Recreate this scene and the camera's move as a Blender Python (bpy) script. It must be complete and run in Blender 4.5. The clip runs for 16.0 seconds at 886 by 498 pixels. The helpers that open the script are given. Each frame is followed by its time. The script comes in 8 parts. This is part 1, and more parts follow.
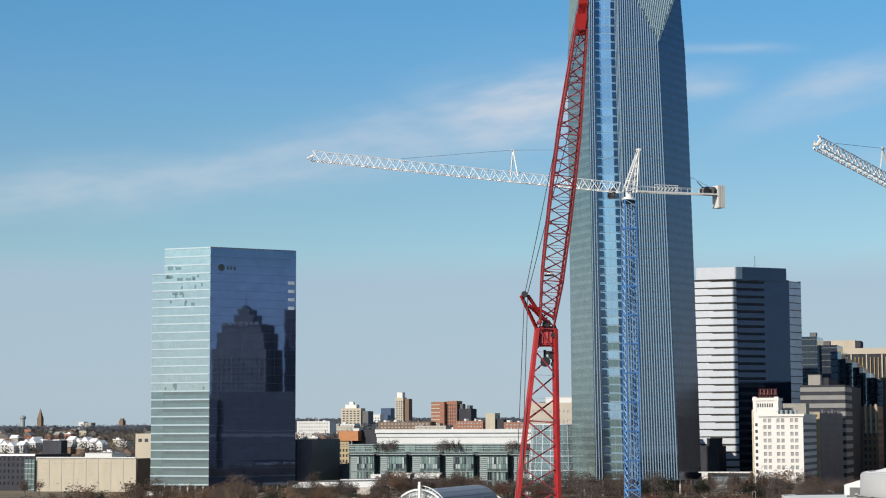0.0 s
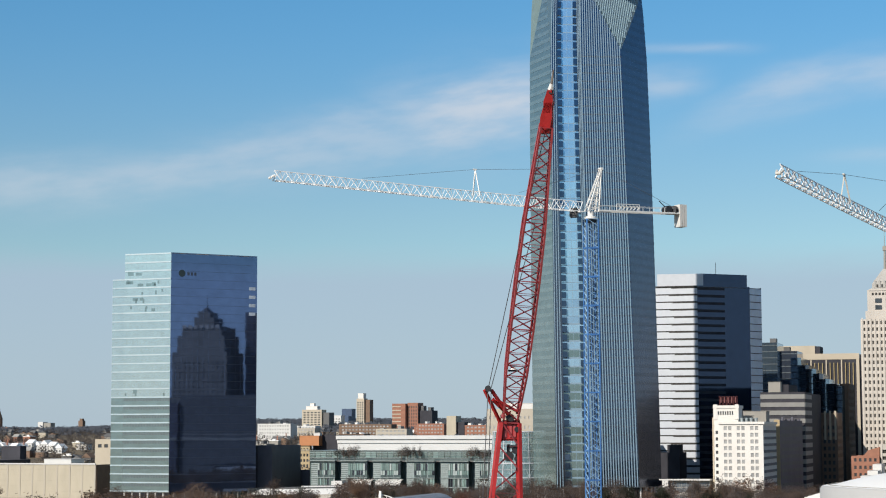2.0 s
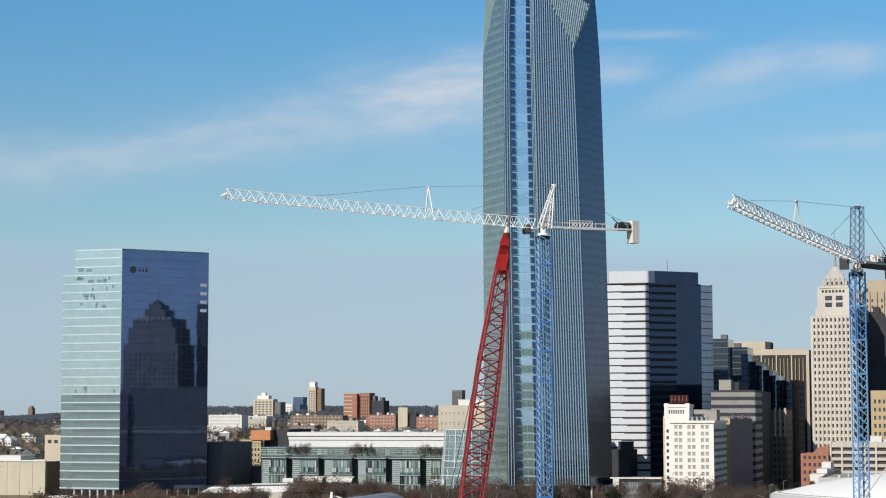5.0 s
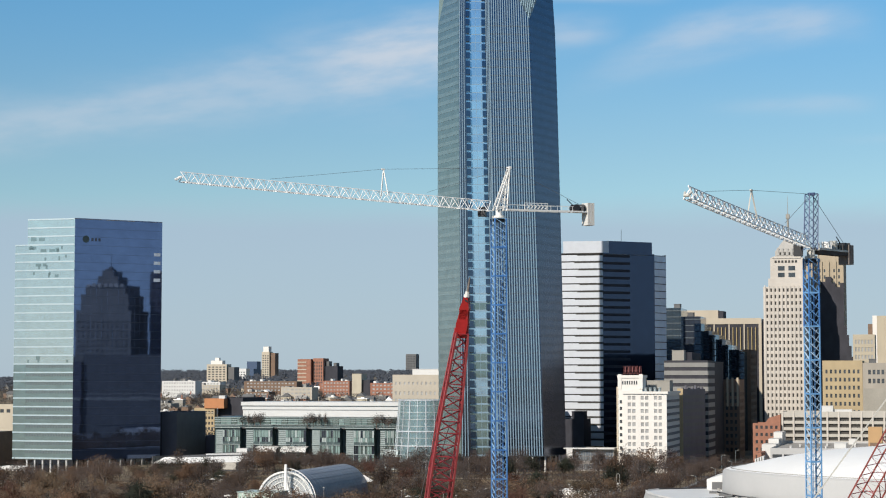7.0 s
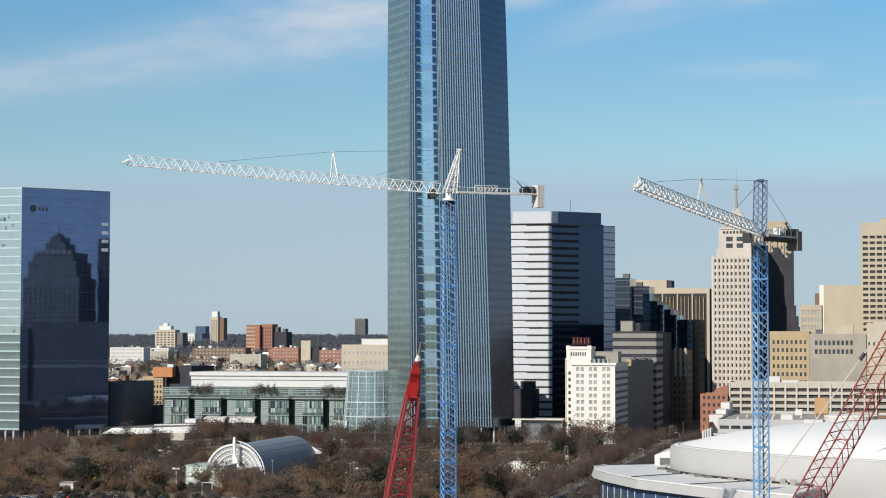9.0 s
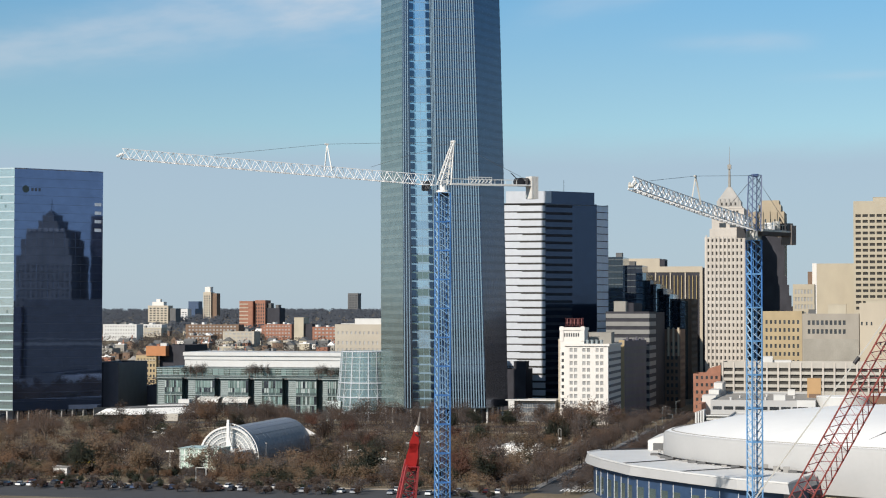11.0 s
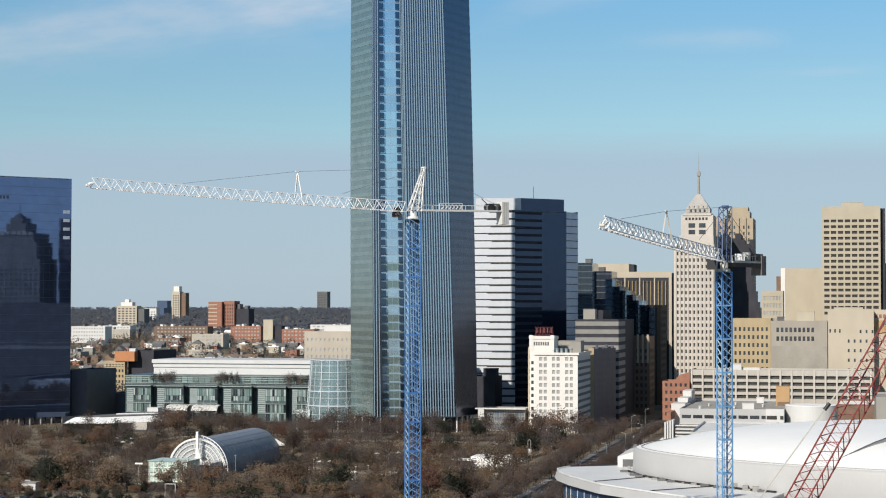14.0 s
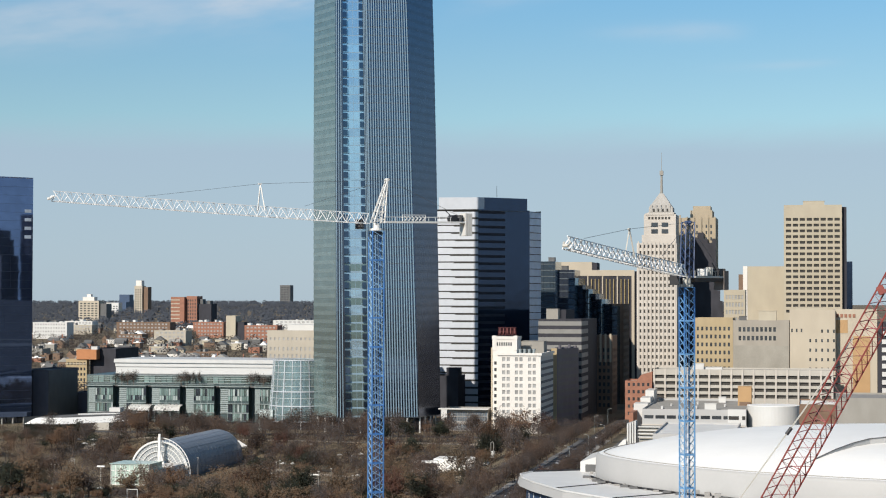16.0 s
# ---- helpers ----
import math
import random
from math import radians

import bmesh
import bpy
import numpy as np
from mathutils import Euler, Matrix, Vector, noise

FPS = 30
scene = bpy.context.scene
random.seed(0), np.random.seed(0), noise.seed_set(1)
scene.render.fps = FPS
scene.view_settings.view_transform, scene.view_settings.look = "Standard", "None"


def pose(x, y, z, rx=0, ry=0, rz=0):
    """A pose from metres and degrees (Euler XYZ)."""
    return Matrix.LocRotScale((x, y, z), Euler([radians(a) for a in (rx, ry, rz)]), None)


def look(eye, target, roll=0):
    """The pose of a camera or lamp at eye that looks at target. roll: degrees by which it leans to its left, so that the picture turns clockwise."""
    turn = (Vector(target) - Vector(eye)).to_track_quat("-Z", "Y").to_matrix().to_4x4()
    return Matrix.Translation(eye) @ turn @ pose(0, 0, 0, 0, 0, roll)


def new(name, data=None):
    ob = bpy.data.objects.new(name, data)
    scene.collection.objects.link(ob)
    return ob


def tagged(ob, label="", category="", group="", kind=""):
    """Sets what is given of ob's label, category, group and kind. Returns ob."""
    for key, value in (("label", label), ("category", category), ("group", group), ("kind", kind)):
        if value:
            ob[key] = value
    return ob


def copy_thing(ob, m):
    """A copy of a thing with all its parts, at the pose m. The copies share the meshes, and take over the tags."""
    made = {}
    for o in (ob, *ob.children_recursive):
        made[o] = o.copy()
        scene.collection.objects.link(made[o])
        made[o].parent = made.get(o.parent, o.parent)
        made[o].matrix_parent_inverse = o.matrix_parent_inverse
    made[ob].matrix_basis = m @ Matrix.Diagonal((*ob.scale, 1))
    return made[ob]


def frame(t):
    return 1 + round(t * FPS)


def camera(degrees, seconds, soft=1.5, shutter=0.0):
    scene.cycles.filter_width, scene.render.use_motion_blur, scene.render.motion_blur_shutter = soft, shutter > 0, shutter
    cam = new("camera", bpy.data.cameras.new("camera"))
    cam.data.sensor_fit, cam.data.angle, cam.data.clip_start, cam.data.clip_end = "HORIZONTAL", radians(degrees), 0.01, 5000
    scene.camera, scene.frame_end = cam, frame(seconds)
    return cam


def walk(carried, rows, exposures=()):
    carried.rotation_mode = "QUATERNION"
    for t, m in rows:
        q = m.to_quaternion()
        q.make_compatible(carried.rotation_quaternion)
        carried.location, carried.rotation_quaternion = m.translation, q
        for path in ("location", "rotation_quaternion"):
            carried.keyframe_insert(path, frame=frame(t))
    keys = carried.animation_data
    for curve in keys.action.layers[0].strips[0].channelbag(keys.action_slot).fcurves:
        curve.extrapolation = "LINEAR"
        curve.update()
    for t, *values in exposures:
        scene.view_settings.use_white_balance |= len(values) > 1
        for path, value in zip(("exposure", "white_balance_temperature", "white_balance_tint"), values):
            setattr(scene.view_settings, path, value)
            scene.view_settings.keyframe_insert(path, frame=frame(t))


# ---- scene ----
# A drone climbs nearly straight up while it pans: seconds, x, y, z, pitch, roll and yaw. North is +y, east is +x.
cam = camera(26.45, 16.0, soft=1.1)
PATH = [
    (0, 0.76, -0.55, 31.35, 5.562, -0.200, 18.737),
    (0.5, 0.82, -0.64, 32.40, 5.551, -0.177, 18.497),
    (1, 0.71, -0.57, 33.46, 5.550, -0.161, 18.123),
    (1.5, 0.63, -0.25, 34.53, 5.519, -0.152, 17.835),
    (2, 0.57, -0.18, 35.64, 5.514, -0.138, 17.560),
    (2.5, 0.58, -0.35, 36.70, 5.506, -0.125, 17.298),
    (3, 0.55, -0.42, 37.82, 5.489, -0.126, 17.013),
    (5.5, 0.37, -0.16, 43.15, 4.821, -0.031, 15.802),
    (6, 0.26, -0.14, 44.16, 4.524, -0.023, 15.448),
    (6.5, 0.22, -0.20, 45.21, 4.229, -0.022, 15.102),
    (7, 0.18, -0.05, 46.32, 3.921, -0.013, 14.699),
    (7.5, 0.09, 0.27, 47.36, 3.653, 0.015, 14.307),
    (8, 0.07, 0.18, 48.41, 3.364, 0.041, 13.863),
    (8.5, 0.06, 0.10, 49.39, 3.110, 0.045, 13.450),
    (9, -0.00, 0.34, 50.40, 2.798, 0.067, 13.156),
    (9.5, -0.00, -0.08, 51.30, 2.472, 0.078, 13.029),
    (12, -0.37, 0.35, 56.41, 1.927, 0.070, 12.864),
    (12.5, -0.31, 0.31, 57.44, 1.941, 0.090, 12.759),
    (13, -0.43, 0.39, 58.58, 1.937, 0.074, 12.565),
    (13.5, -0.43, 0.46, 59.59, 1.952, 0.095, 12.300),
    (14, -0.54, 0.30, 60.69, 1.857, 0.075, 12.002),
    (14.5, -0.62, 0.36, 61.76, 1.741, 0.090, 11.767),
    (15, -0.56, 0.13, 62.83, 1.668, 0.101, 11.579),
    (15.5, -0.67, 0.27, 63.85, 1.638, 0.125, 11.222),
    (16, -0.58, 0.45, 64.83, 1.618, 0.117, 10.883),
]
walk(cam, [(t, pose(x, y, z, 0, 0, yaw) @ pose(0, 0, 0, 90 + pitch) @ pose(0, 0, 0, 0, 0, roll)) for t, x, y, z, pitch, roll, yaw in PATH])

# ---- light: clear winter afternoon, sun in the south-west ----
SUN_AZ, SUN_EL = radians(202.5), radians(31.5)   # compass bearing of the sun, height
sun_dir = Vector((math.sin(SUN_AZ) * math.cos(SUN_EL), math.cos(SUN_AZ) * math.cos(SUN_EL), math.sin(SUN_EL)))
sun = new("sun", bpy.data.lights.new("sun", "SUN"))
sun.data.energy, sun.data.angle, sun.data.color = 5.0, radians(0.53), (1.0, 0.925, 0.83)
sun.matrix_basis = look(sun_dir * 900, (0, 0, 0))
scene.view_settings.exposure = 0.1


def make_world():
    w = bpy.data.worlds.new("sky")
    scene.world = w
    w.use_nodes = True
    nt = w.node_tree
    N, L = nt.nodes, nt.links
    N.clear()

    def node(kind, **kw):
        n = N.new(kind)
        for k, v in kw.items():
            if k == "operation":
                n.operation = v
            elif k == "blend_type":
                n.blend_type = v
            elif k == "data_type":
                n.data_type = v
        return n

    def calc(op, a, b=None, c=None):
        n = node("ShaderNodeMath", operation=op)
        for i, v in enumerate((a, b, c)):
            if v is None:
                continue
            if isinstance(v, (int, float)):
                n.inputs[i].default_value = v
            else:
                L.new(v, n.inputs[i])
        return n.outputs[0]

    sky = node("ShaderNodeTexSky")
    sky.sky_type, sky.sun_disc = "NISHITA", False
    sky.sun_elevation, sky.sun_rotation = SUN_EL, SUN_AZ
    sky.air_density, sky.dust_density, sky.ozone_density, sky.altitude = 1.0, 0.4, 3.0, 300
    tc = node("ShaderNodeTexCoord")
    sep = node("ShaderNodeSeparateXYZ")
    L.new(tc.outputs["Generated"], sep.inputs[0])
    x, y, z = sep.outputs
    az = calc("MULTIPLY", calc("ARCTAN2", x, y), 57.2958)      # degrees, east positive
    el = calc("MULTIPLY", calc("ARCSINE", z), 57.2958)
    # thin high cloud: streaks that run across the north, drawn out along their length
    vec = node("ShaderNodeCombineXYZ")
    L.new(calc("MULTIPLY", az, 0.16), vec.inputs[0])
    L.new(calc("ADD", calc("MULTIPLY", el, 0.55), calc("MULTIPLY", az, -0.06)), vec.inputs[1])
    n1 = node("ShaderNodeTexNoise")
    n1.inputs["Scale"].default_value, n1.inputs["Detail"].default_value, n1.inputs["Roughness"].default_value = 1.3, 6, 0.55
    L.new(vec.outputs[0], n1.inputs["Vector"])
    fine = node("ShaderNodeTexNoise")
    fine.inputs["Scale"].default_value, fine.inputs["Detail"].default_value = 4.0, 5
    L.new(vec.outputs[0], fine.inputs["Vector"])

    def streak(a0, a1, e0, slope, bend, wide, top):
        """A soft band along el = e0 + slope * (az - a0) + bend * (az - a0)^2 between two bearings."""
        d = calc("SUBTRACT", az, a0)
        line = calc("ADD", calc("MULTIPLY_ADD", d, slope, e0), calc("MULTIPLY", calc("MULTIPLY", d, d), bend))
        line = calc("ADD", line, calc("MULTIPLY", calc("SUBTRACT", n1.outputs[0], 0.5), 2.0 * wide))
        off = calc("DIVIDE", calc("SUBTRACT", el, line), wide)
        body = calc("EXPONENT", calc("MULTIPLY", calc("MULTIPLY", off, off), -1.0))
        ramp = node("ShaderNodeMapRange")
        ramp.interpolation_type = "SMOOTHSTEP"
        L.new(az, ramp.inputs[0])
        ramp.inputs[1].default_value, ramp.inputs[2].default_value = a0 - 3, a0 + 2
        ramp2 = node("ShaderNodeMapRange")
        ramp2.interpolation_type = "SMOOTHSTEP"
        L.new(az, ramp2.inputs[0])
        ramp2.inputs[1].default_value, ramp2.inputs[2].default_value = a1 - 1.0, a1 + 1.5
        ends = calc("MULTIPLY", ramp.outputs[0], calc("SUBTRACT", 1.0, ramp2.outputs[0]))
        return calc("MULTIPLY", calc("MULTIPLY", body, ends), top)

    parts = [
        streak(-36, -21, 6.5, 0.105, 0.003, 0.75, 0.42), streak(-24.5, -13.0, 8.05, 0.19, 0.0, 0.85, 0.42), streak(-18.4, -13.0, 9.5, 0.14, 0.0, 1.15, 0.8),
        streak(-11.5, -10.2, 10.4, 0.03, 0.0, 0.42, 0.55), streak(-11.5, -8.6, 11.5, -0.02, 0.0, 0.16, 0.30),
        streak(-8.6, -2.6, 9.75, 0.36, -0.036, 0.55, 0.46), streak(-4.5, -2.6, 8.15, 0.0, 0.0, 0.24, 0.36), streak(-0.9, 0.2, 7.1, 0.02, 0.0, 0.14, 0.22)]
    cover = parts[0]
    for p in parts[1:]:
        cover = calc("MAXIMUM", cover, p)
    patch = node("ShaderNodeMapRange")
    patch.interpolation_type = "SMOOTHSTEP"
    L.new(fine.outputs[0], patch.inputs[0])
    patch.inputs[1].default_value, patch.inputs[2].default_value = 0.25, 0.68
    cover = calc("MULTIPLY", cover, calc("MULTIPLY_ADD", patch.outputs[0], 0.45, 0.55))
    # a veil of haze low over the horizon
    veil = node("ShaderNodeMapRange")
    veil.interpolation_type = "SMOOTHSTEP"
    L.new(calc("ADD", el, calc("MULTIPLY_ADD", n1.outputs[0], 0.7, -0.35)), veil.inputs[0])
    veil.inputs[1].default_value, veil.inputs[2].default_value = 5.75, 4.35
    veil.inputs[3].default_value, veil.inputs[4].default_value = 0.0, 0.8
    # the deep blue of dry winter air, stronger higher up
    deep = node("ShaderNodeMapRange")
    deep.interpolation_type = "SMOOTHSTEP"
    L.new(el, deep.inputs[0])
    deep.inputs[1].default_value, deep.inputs[2].default_value = 5.5, 14.0
    tint = node("ShaderNodeMix", data_type="RGBA")
    L.new(deep.outputs[0], tint.inputs[0])
    tint.inputs[6].default_value, tint.inputs[7].default_value = (0.87, 1.0, 0.985, 1), (0.59, 1.06, 1.205, 1)
    zenith = node("ShaderNodeMapRange")
    zenith.interpolation_type = "SMOOTHSTEP"
    L.new(el, zenith.inputs[0])
    zenith.inputs[1].default_value, zenith.inputs[2].default_value = 15.0, 45.0
    plain = node("ShaderNodeMix", data_type="RGBA")
    L.new(zenith.outputs[0], plain.inputs[0])
    L.new(tint.outputs[2], plain.inputs[6])
    plain.inputs[7].default_value = (1.28, 1.07, 0.86, 1)
    blue = node("ShaderNodeMix", data_type="RGBA", blend_type="MULTIPLY")
    blue.inputs[0].default_value = 1.0
    L.new(sky.outputs[0], blue.inputs[6])
    L.new(plain.outputs[2], blue.inputs[7])
    mix1 = node("ShaderNodeMix", data_type="RGBA")
    L.new(veil.outputs[0], mix1.inputs[0])
    L.new(blue.outputs[2], mix1.inputs[6])
    mix1.inputs[7].default_value = (4.25, 5.4, 6.75, 1)
    mix2 = node("ShaderNodeMix", data_type="RGBA")
    L.new(cover, mix2.inputs[0])
    L.new(mix1.outputs[2], mix2.inputs[6])
    mix2.inputs[7].default_value = (6.7, 7.15, 7.85, 1)
    bg = node("ShaderNodeBackground")
    bg.inputs[1].default_value = 0.0886
    L.new(mix2.outputs[2], bg.inputs[0])
    out = node("ShaderNodeOutputWorld")
    L.new(bg.outputs[0], out.inputs[0])


make_world()


# ---- materials ----
def mat(name, color, rough=0.7, metal=0.0, var=0.2, scale=0.5, fine=6.0, bump=0.0, rand=0.0, streak=0.0, spec=0.5, hue=None, panel=0.0):
    """A procedural surface: stains at two scales in metres, vertical streaks, change from piece to piece, slight relief."""
    m = bpy.data.materials.new(name)
    m.use_nodes = True
    nt = m.node_tree
    N, L = nt.nodes, nt.links
    p = N["Principled BSDF"]
    p.inputs["Roughness"].default_value = rough
    p.inputs["Metallic"].default_value = metal
    p.inputs["Specular IOR Level"].default_value = spec
    g = N.new("ShaderNodeNewGeometry")
    mp = N.new("ShaderNodeMapping")
    mp.inputs["Scale"].default_value = (1, 1, 1 - 0.92 * streak)
    L.new(g.outputs["Position"], mp.inputs[0])
    a, b = N.new("ShaderNodeTexNoise"), N.new("ShaderNodeTexNoise")
    a.inputs["Scale"].default_value, a.inputs["Detail"].default_value = scale, 4
    b.inputs["Scale"].default_value, b.inputs["Detail"].default_value = fine, 2
    L.new(mp.outputs[0], a.inputs["Vector"])
    L.new(g.outputs["Position"], b.inputs["Vector"])
    s = N.new("ShaderNodeMath")
    s.operation = "MULTIPLY_ADD"
    L.new(b.outputs[0], s.inputs[0])
    s.inputs[1].default_value = 0.4
    L.new(a.outputs[0], s.inputs[2])
    val = s.outputs[0]
    if rand:
        oi, gi = N.new("ShaderNodeObjectInfo"), N.new("ShaderNodeMath")
        gi.operation = "MULTIPLY_ADD"
        L.new(oi.outputs["Random"], gi.inputs[0])
        gi.inputs[1].default_value = rand
        L.new(val, gi.inputs[2])
        val = gi.outputs[0]
        mid = 0.7 + rand / 2
    else:
        mid = 0.7
    if panel:
        isl = N.new("ShaderNodeMath")
        isl.operation = "MULTIPLY_ADD"
        L.new(g.outputs["Random Per Island"], isl.inputs[0])
        isl.inputs[1].default_value = panel
        L.new(val, isl.inputs[2])
        val = isl.outputs[0]
        mid += panel / 2
    r = N.new("ShaderNodeMapRange")
    L.new(val, r.inputs[0])
    half = 0.35 + rand / 2 + panel / 2
    r.inputs[1].default_value, r.inputs[2].default_value = mid - half, mid + half
    mix = N.new("ShaderNodeMix")
    mix.data_type = "RGBA"
    L.new(r.outputs[0], mix.inputs[0])
    c = Vector(color)
    dark, light = c * (1 - var), c * (1 + var)
    if hue:
        light = Vector(hue)
    mix.inputs[6].default_value = (*dark, 1)
    mix.inputs[7].default_value = (*[min(v, 0.92) for v in light], 1)
    L.new(mix.outputs[2], p.inputs["Base Color"])
    if bump:
        bp = N.new("ShaderNodeBump")
        bp.inputs["Strength"].default_value = bump
        bp.inputs["Distance"].default_value = 0.1
        L.new(s.outputs[0], bp.inputs["Height"])
        L.new(bp.outputs[0], p.inputs["Normal"])
    return m


def glass(name, color, rough=0.06, metal=0.9, wave=0.02, scale=0.12, var=0.15, rand=0.0):
    """Coated facade glass: mirrors sky and city, slightly wavy from pane to pane."""
    m = mat(name, color, rough, metal, var=var, scale=0.25, fine=1.2, rand=rand)
    nt = m.node_tree
    N, L = nt.nodes, nt.links
    g, n, bp = N.new("ShaderNodeNewGeometry"), N.new("ShaderNodeTexNoise"), N.new("ShaderNodeBump")
    n.inputs["Scale"].default_value, n.inputs["Detail"].default_value = scale, 1.5
    L.new(g.outputs["Position"], n.inputs["Vector"])
    bp.inputs["Strength"].default_value, bp.inputs["Distance"].default_value = 1.0, wave / scale * 0.35
    L.new(n.outputs[0], bp.inputs["Height"])
    L.new(bp.outputs[0], N["Principled BSDF"].inputs["Normal"])
    return m


def soften(m, share):
    """Twigs and dry leaves: light comes through them too, and each flake stands for many that lean upward."""
    nt = m.node_tree
    N, L = nt.nodes, nt.links
    p = N["Principled BSDF"]
    geo, half, lean, unit = N.new("ShaderNodeNewGeometry"), N.new("ShaderNodeVectorMath"), N.new("ShaderNodeVectorMath"), N.new("ShaderNodeVectorMath")
    half.operation, lean.operation, unit.operation = "SCALE", "ADD", "NORMALIZE"
    half.inputs["Scale"].default_value = 0.55
    L.new(geo.outputs["Normal"], half.inputs[0])
    L.new(half.outputs[0], lean.inputs[0])
    lean.inputs[1].default_value = (0, -0.25, 0.6)
    L.new(lean.outputs[0], unit.inputs[0])
    L.new(unit.outputs[0], p.inputs["Normal"])
    mix, glow = N.new("ShaderNodeMixShader"), N.new("ShaderNodeBsdfTranslucent")
    L.new(p.inputs["Base Color"].links[0].from_socket, glow.inputs[0])
    mix.inputs[0].default_value = share
    L.new(p.outputs[0], mix.inputs[1])
    L.new(glow.outputs[0], mix.inputs[2])
    L.new(mix.outputs[0], N["Material Output"].inputs[0])


def sheer(m, share, tint=(0.82, 0.93, 0.92, 1)):
    """Lets part of the light through a glazed skin, so that the frame and floors behind it show."""
    nt = m.node_tree
    N, L = nt.nodes, nt.links
    mix, clear = N.new("ShaderNodeMixShader"), N.new("ShaderNodeBsdfTransparent")
    clear.inputs[0].default_value = tint
    mix.inputs[0].default_value = share
    L.new(N["Material Output"].inputs[0].links[0].from_socket, mix.inputs[1])
    L.new(clear.outputs[0], mix.inputs[2])
    L.new(mix.outputs[0], N["Material Output"].inputs[0])
    return m


M = {}


def setup_materials():
    d = M
    d["grass"] = mat("dry_grass", (0.10, 0.077, 0.048), 0.95, var=0.5, scale=0.035, fine=0.6, bump=0.2, hue=(0.23, 0.18, 0.11))
    d["asphalt"] = mat("asphalt", (0.05, 0.05, 0.052), 0.9, var=0.25, scale=0.2, fine=3)
    d["concrete"] = mat("concrete", (0.26, 0.25, 0.235), 0.85, var=0.15, scale=0.3, streak=0.6)
    d["path"] = mat("pale_paving", (0.29, 0.25, 0.2), 0.85, var=0.2, scale=0.3)
    d["white"] = mat("white_roof", (0.83, 0.82, 0.79), 0.5, var=0.05, scale=0.06, fine=0.7, spec=0.4)
    d["fascia"] = mat("pale_grey_fascia", (0.40, 0.395, 0.385), 0.6, var=0.06, scale=0.1, fine=1)
    d["white_wall"] = mat("white_panel", (0.55, 0.545, 0.525), 0.6, var=0.06, scale=0.15, fine=1)
    d["cream"] = mat("cream_stone", (0.43, 0.375, 0.292), 0.85, var=0.10, scale=0.12, streak=0.6)
    d["palestone"] = mat("pale_civic_stone", (0.4, 0.36, 0.295), 0.85, var=0.08, scale=0.12, streak=0.5)
    d["podium_roof"] = mat("podium_metal_roof", (0.53, 0.53, 0.52), 0.5, var=0.08, scale=0.2, fine=1)
    # darker copy of the crane red; the lacing's shade is in its colour
    d["maroon"] = mat("shaded_red_lacing_paint", (0.21, 0.022, 0.028), 0.55, var=0.3, scale=1.5, fine=8)
    d["g_crown"] = glass("pale_crown_glass", (0.2, 0.265, 0.245), 0.3, 0.2, 0.015)
    d["stucco"] = mat("weathered_beige_render", (0.31, 0.28, 0.235), 0.85, var=0.16, scale=0.15, streak=0.6)
    d["deck"] = mat("garage_concrete", (0.41, 0.385, 0.34), 0.85, var=0.12, scale=0.25, streak=0.6)
    d["red3"] = mat("dull_red_crane_paint", (0.24, 0.055, 0.042), 0.55, var=0.3, scale=1.0, fine=6)
    d["stain"] = mat("stained_blank_render", (0.285, 0.265, 0.225), 0.9, var=0.22, scale=0.12, fine=1.5, streak=0.3)
    # dark tone for the hotel's east side, with its shade painted in
    d["flank"] = mat("shaded_flank_wall", (0.15, 0.145, 0.15), 0.85, var=0.2, scale=0.3, fine=2)
    d["slate"] = mat("slate_cladding", (0.078, 0.075, 0.096), 0.6, var=0.25, scale=0.2, streak=0.4)
    d["low_roof"] = mat("grey_white_membrane", (0.66, 0.655, 0.635), 0.5, var=0.09, scale=0.12, fine=1)
    d["buff_brick"] = mat("buff_brick", (0.36, 0.30, 0.215), 0.85, var=0.14, scale=0.2, streak=0.5)
    d["spandrel"] = mat("pale_grey_spandrel", (0.215, 0.212, 0.2), 0.7, var=0.1, scale=0.3, streak=0.4)
    d["g_west2"] = glass("pale_green_grey_glass", (0.355, 0.43, 0.41), 0.2, 0.75, 0.015)
    d["fin_steel"] = mat("blue_grey_fin_steel", (0.27, 0.375, 0.45), 0.4, 0.3, var=0.1)
    # darker band glass for the east facet, its shade put into the colour
    d["g_eband"] = glass("shaded_navy_band_glass", (0.064, 0.078, 0.118), 0.25, 0.85, 0.015)
    # dark panes of this colour paint the shade inside the open garage decks
    d["deck_shade"] = mat("garage_deck_shade", (0.06, 0.056, 0.05), 0.9, var=0.5, scale=0.4)
    d["arena_tan"] = mat("arena_tan_panel", (0.46, 0.365, 0.25), 0.8, var=0.08, scale=0.3)
    d["g_step"] = glass("slate_blue_glass", (0.24, 0.34, 0.42), 0.1, 0.85, 0.02)
    d["g_step2"] = glass("deep_slate_glass", (0.105, 0.13, 0.175), 0.15, 0.75, 0.02)
    d["goldfin"] = mat("gold_brown_fin", (0.36, 0.28, 0.13), 0.6, 0.2, var=0.1)
    d["jibwhite"] = mat("bright_white_jib_paint", (0.84, 0.84, 0.83), 0.45, var=0.06, scale=0.8, fine=4)
    d["deck_brown"] = mat("weathered_deck_steel", (0.16, 0.135, 0.12), 0.7, var=0.25, scale=0.6, fine=4)
    d["cream2"] = mat("buff_concrete", (0.405, 0.355, 0.268), 0.85, var=0.10, scale=0.12, streak=0.6)
    d["tan"] = mat("tan_stone", (0.42, 0.375, 0.29), 0.85, var=0.12, scale=0.2, streak=0.7)
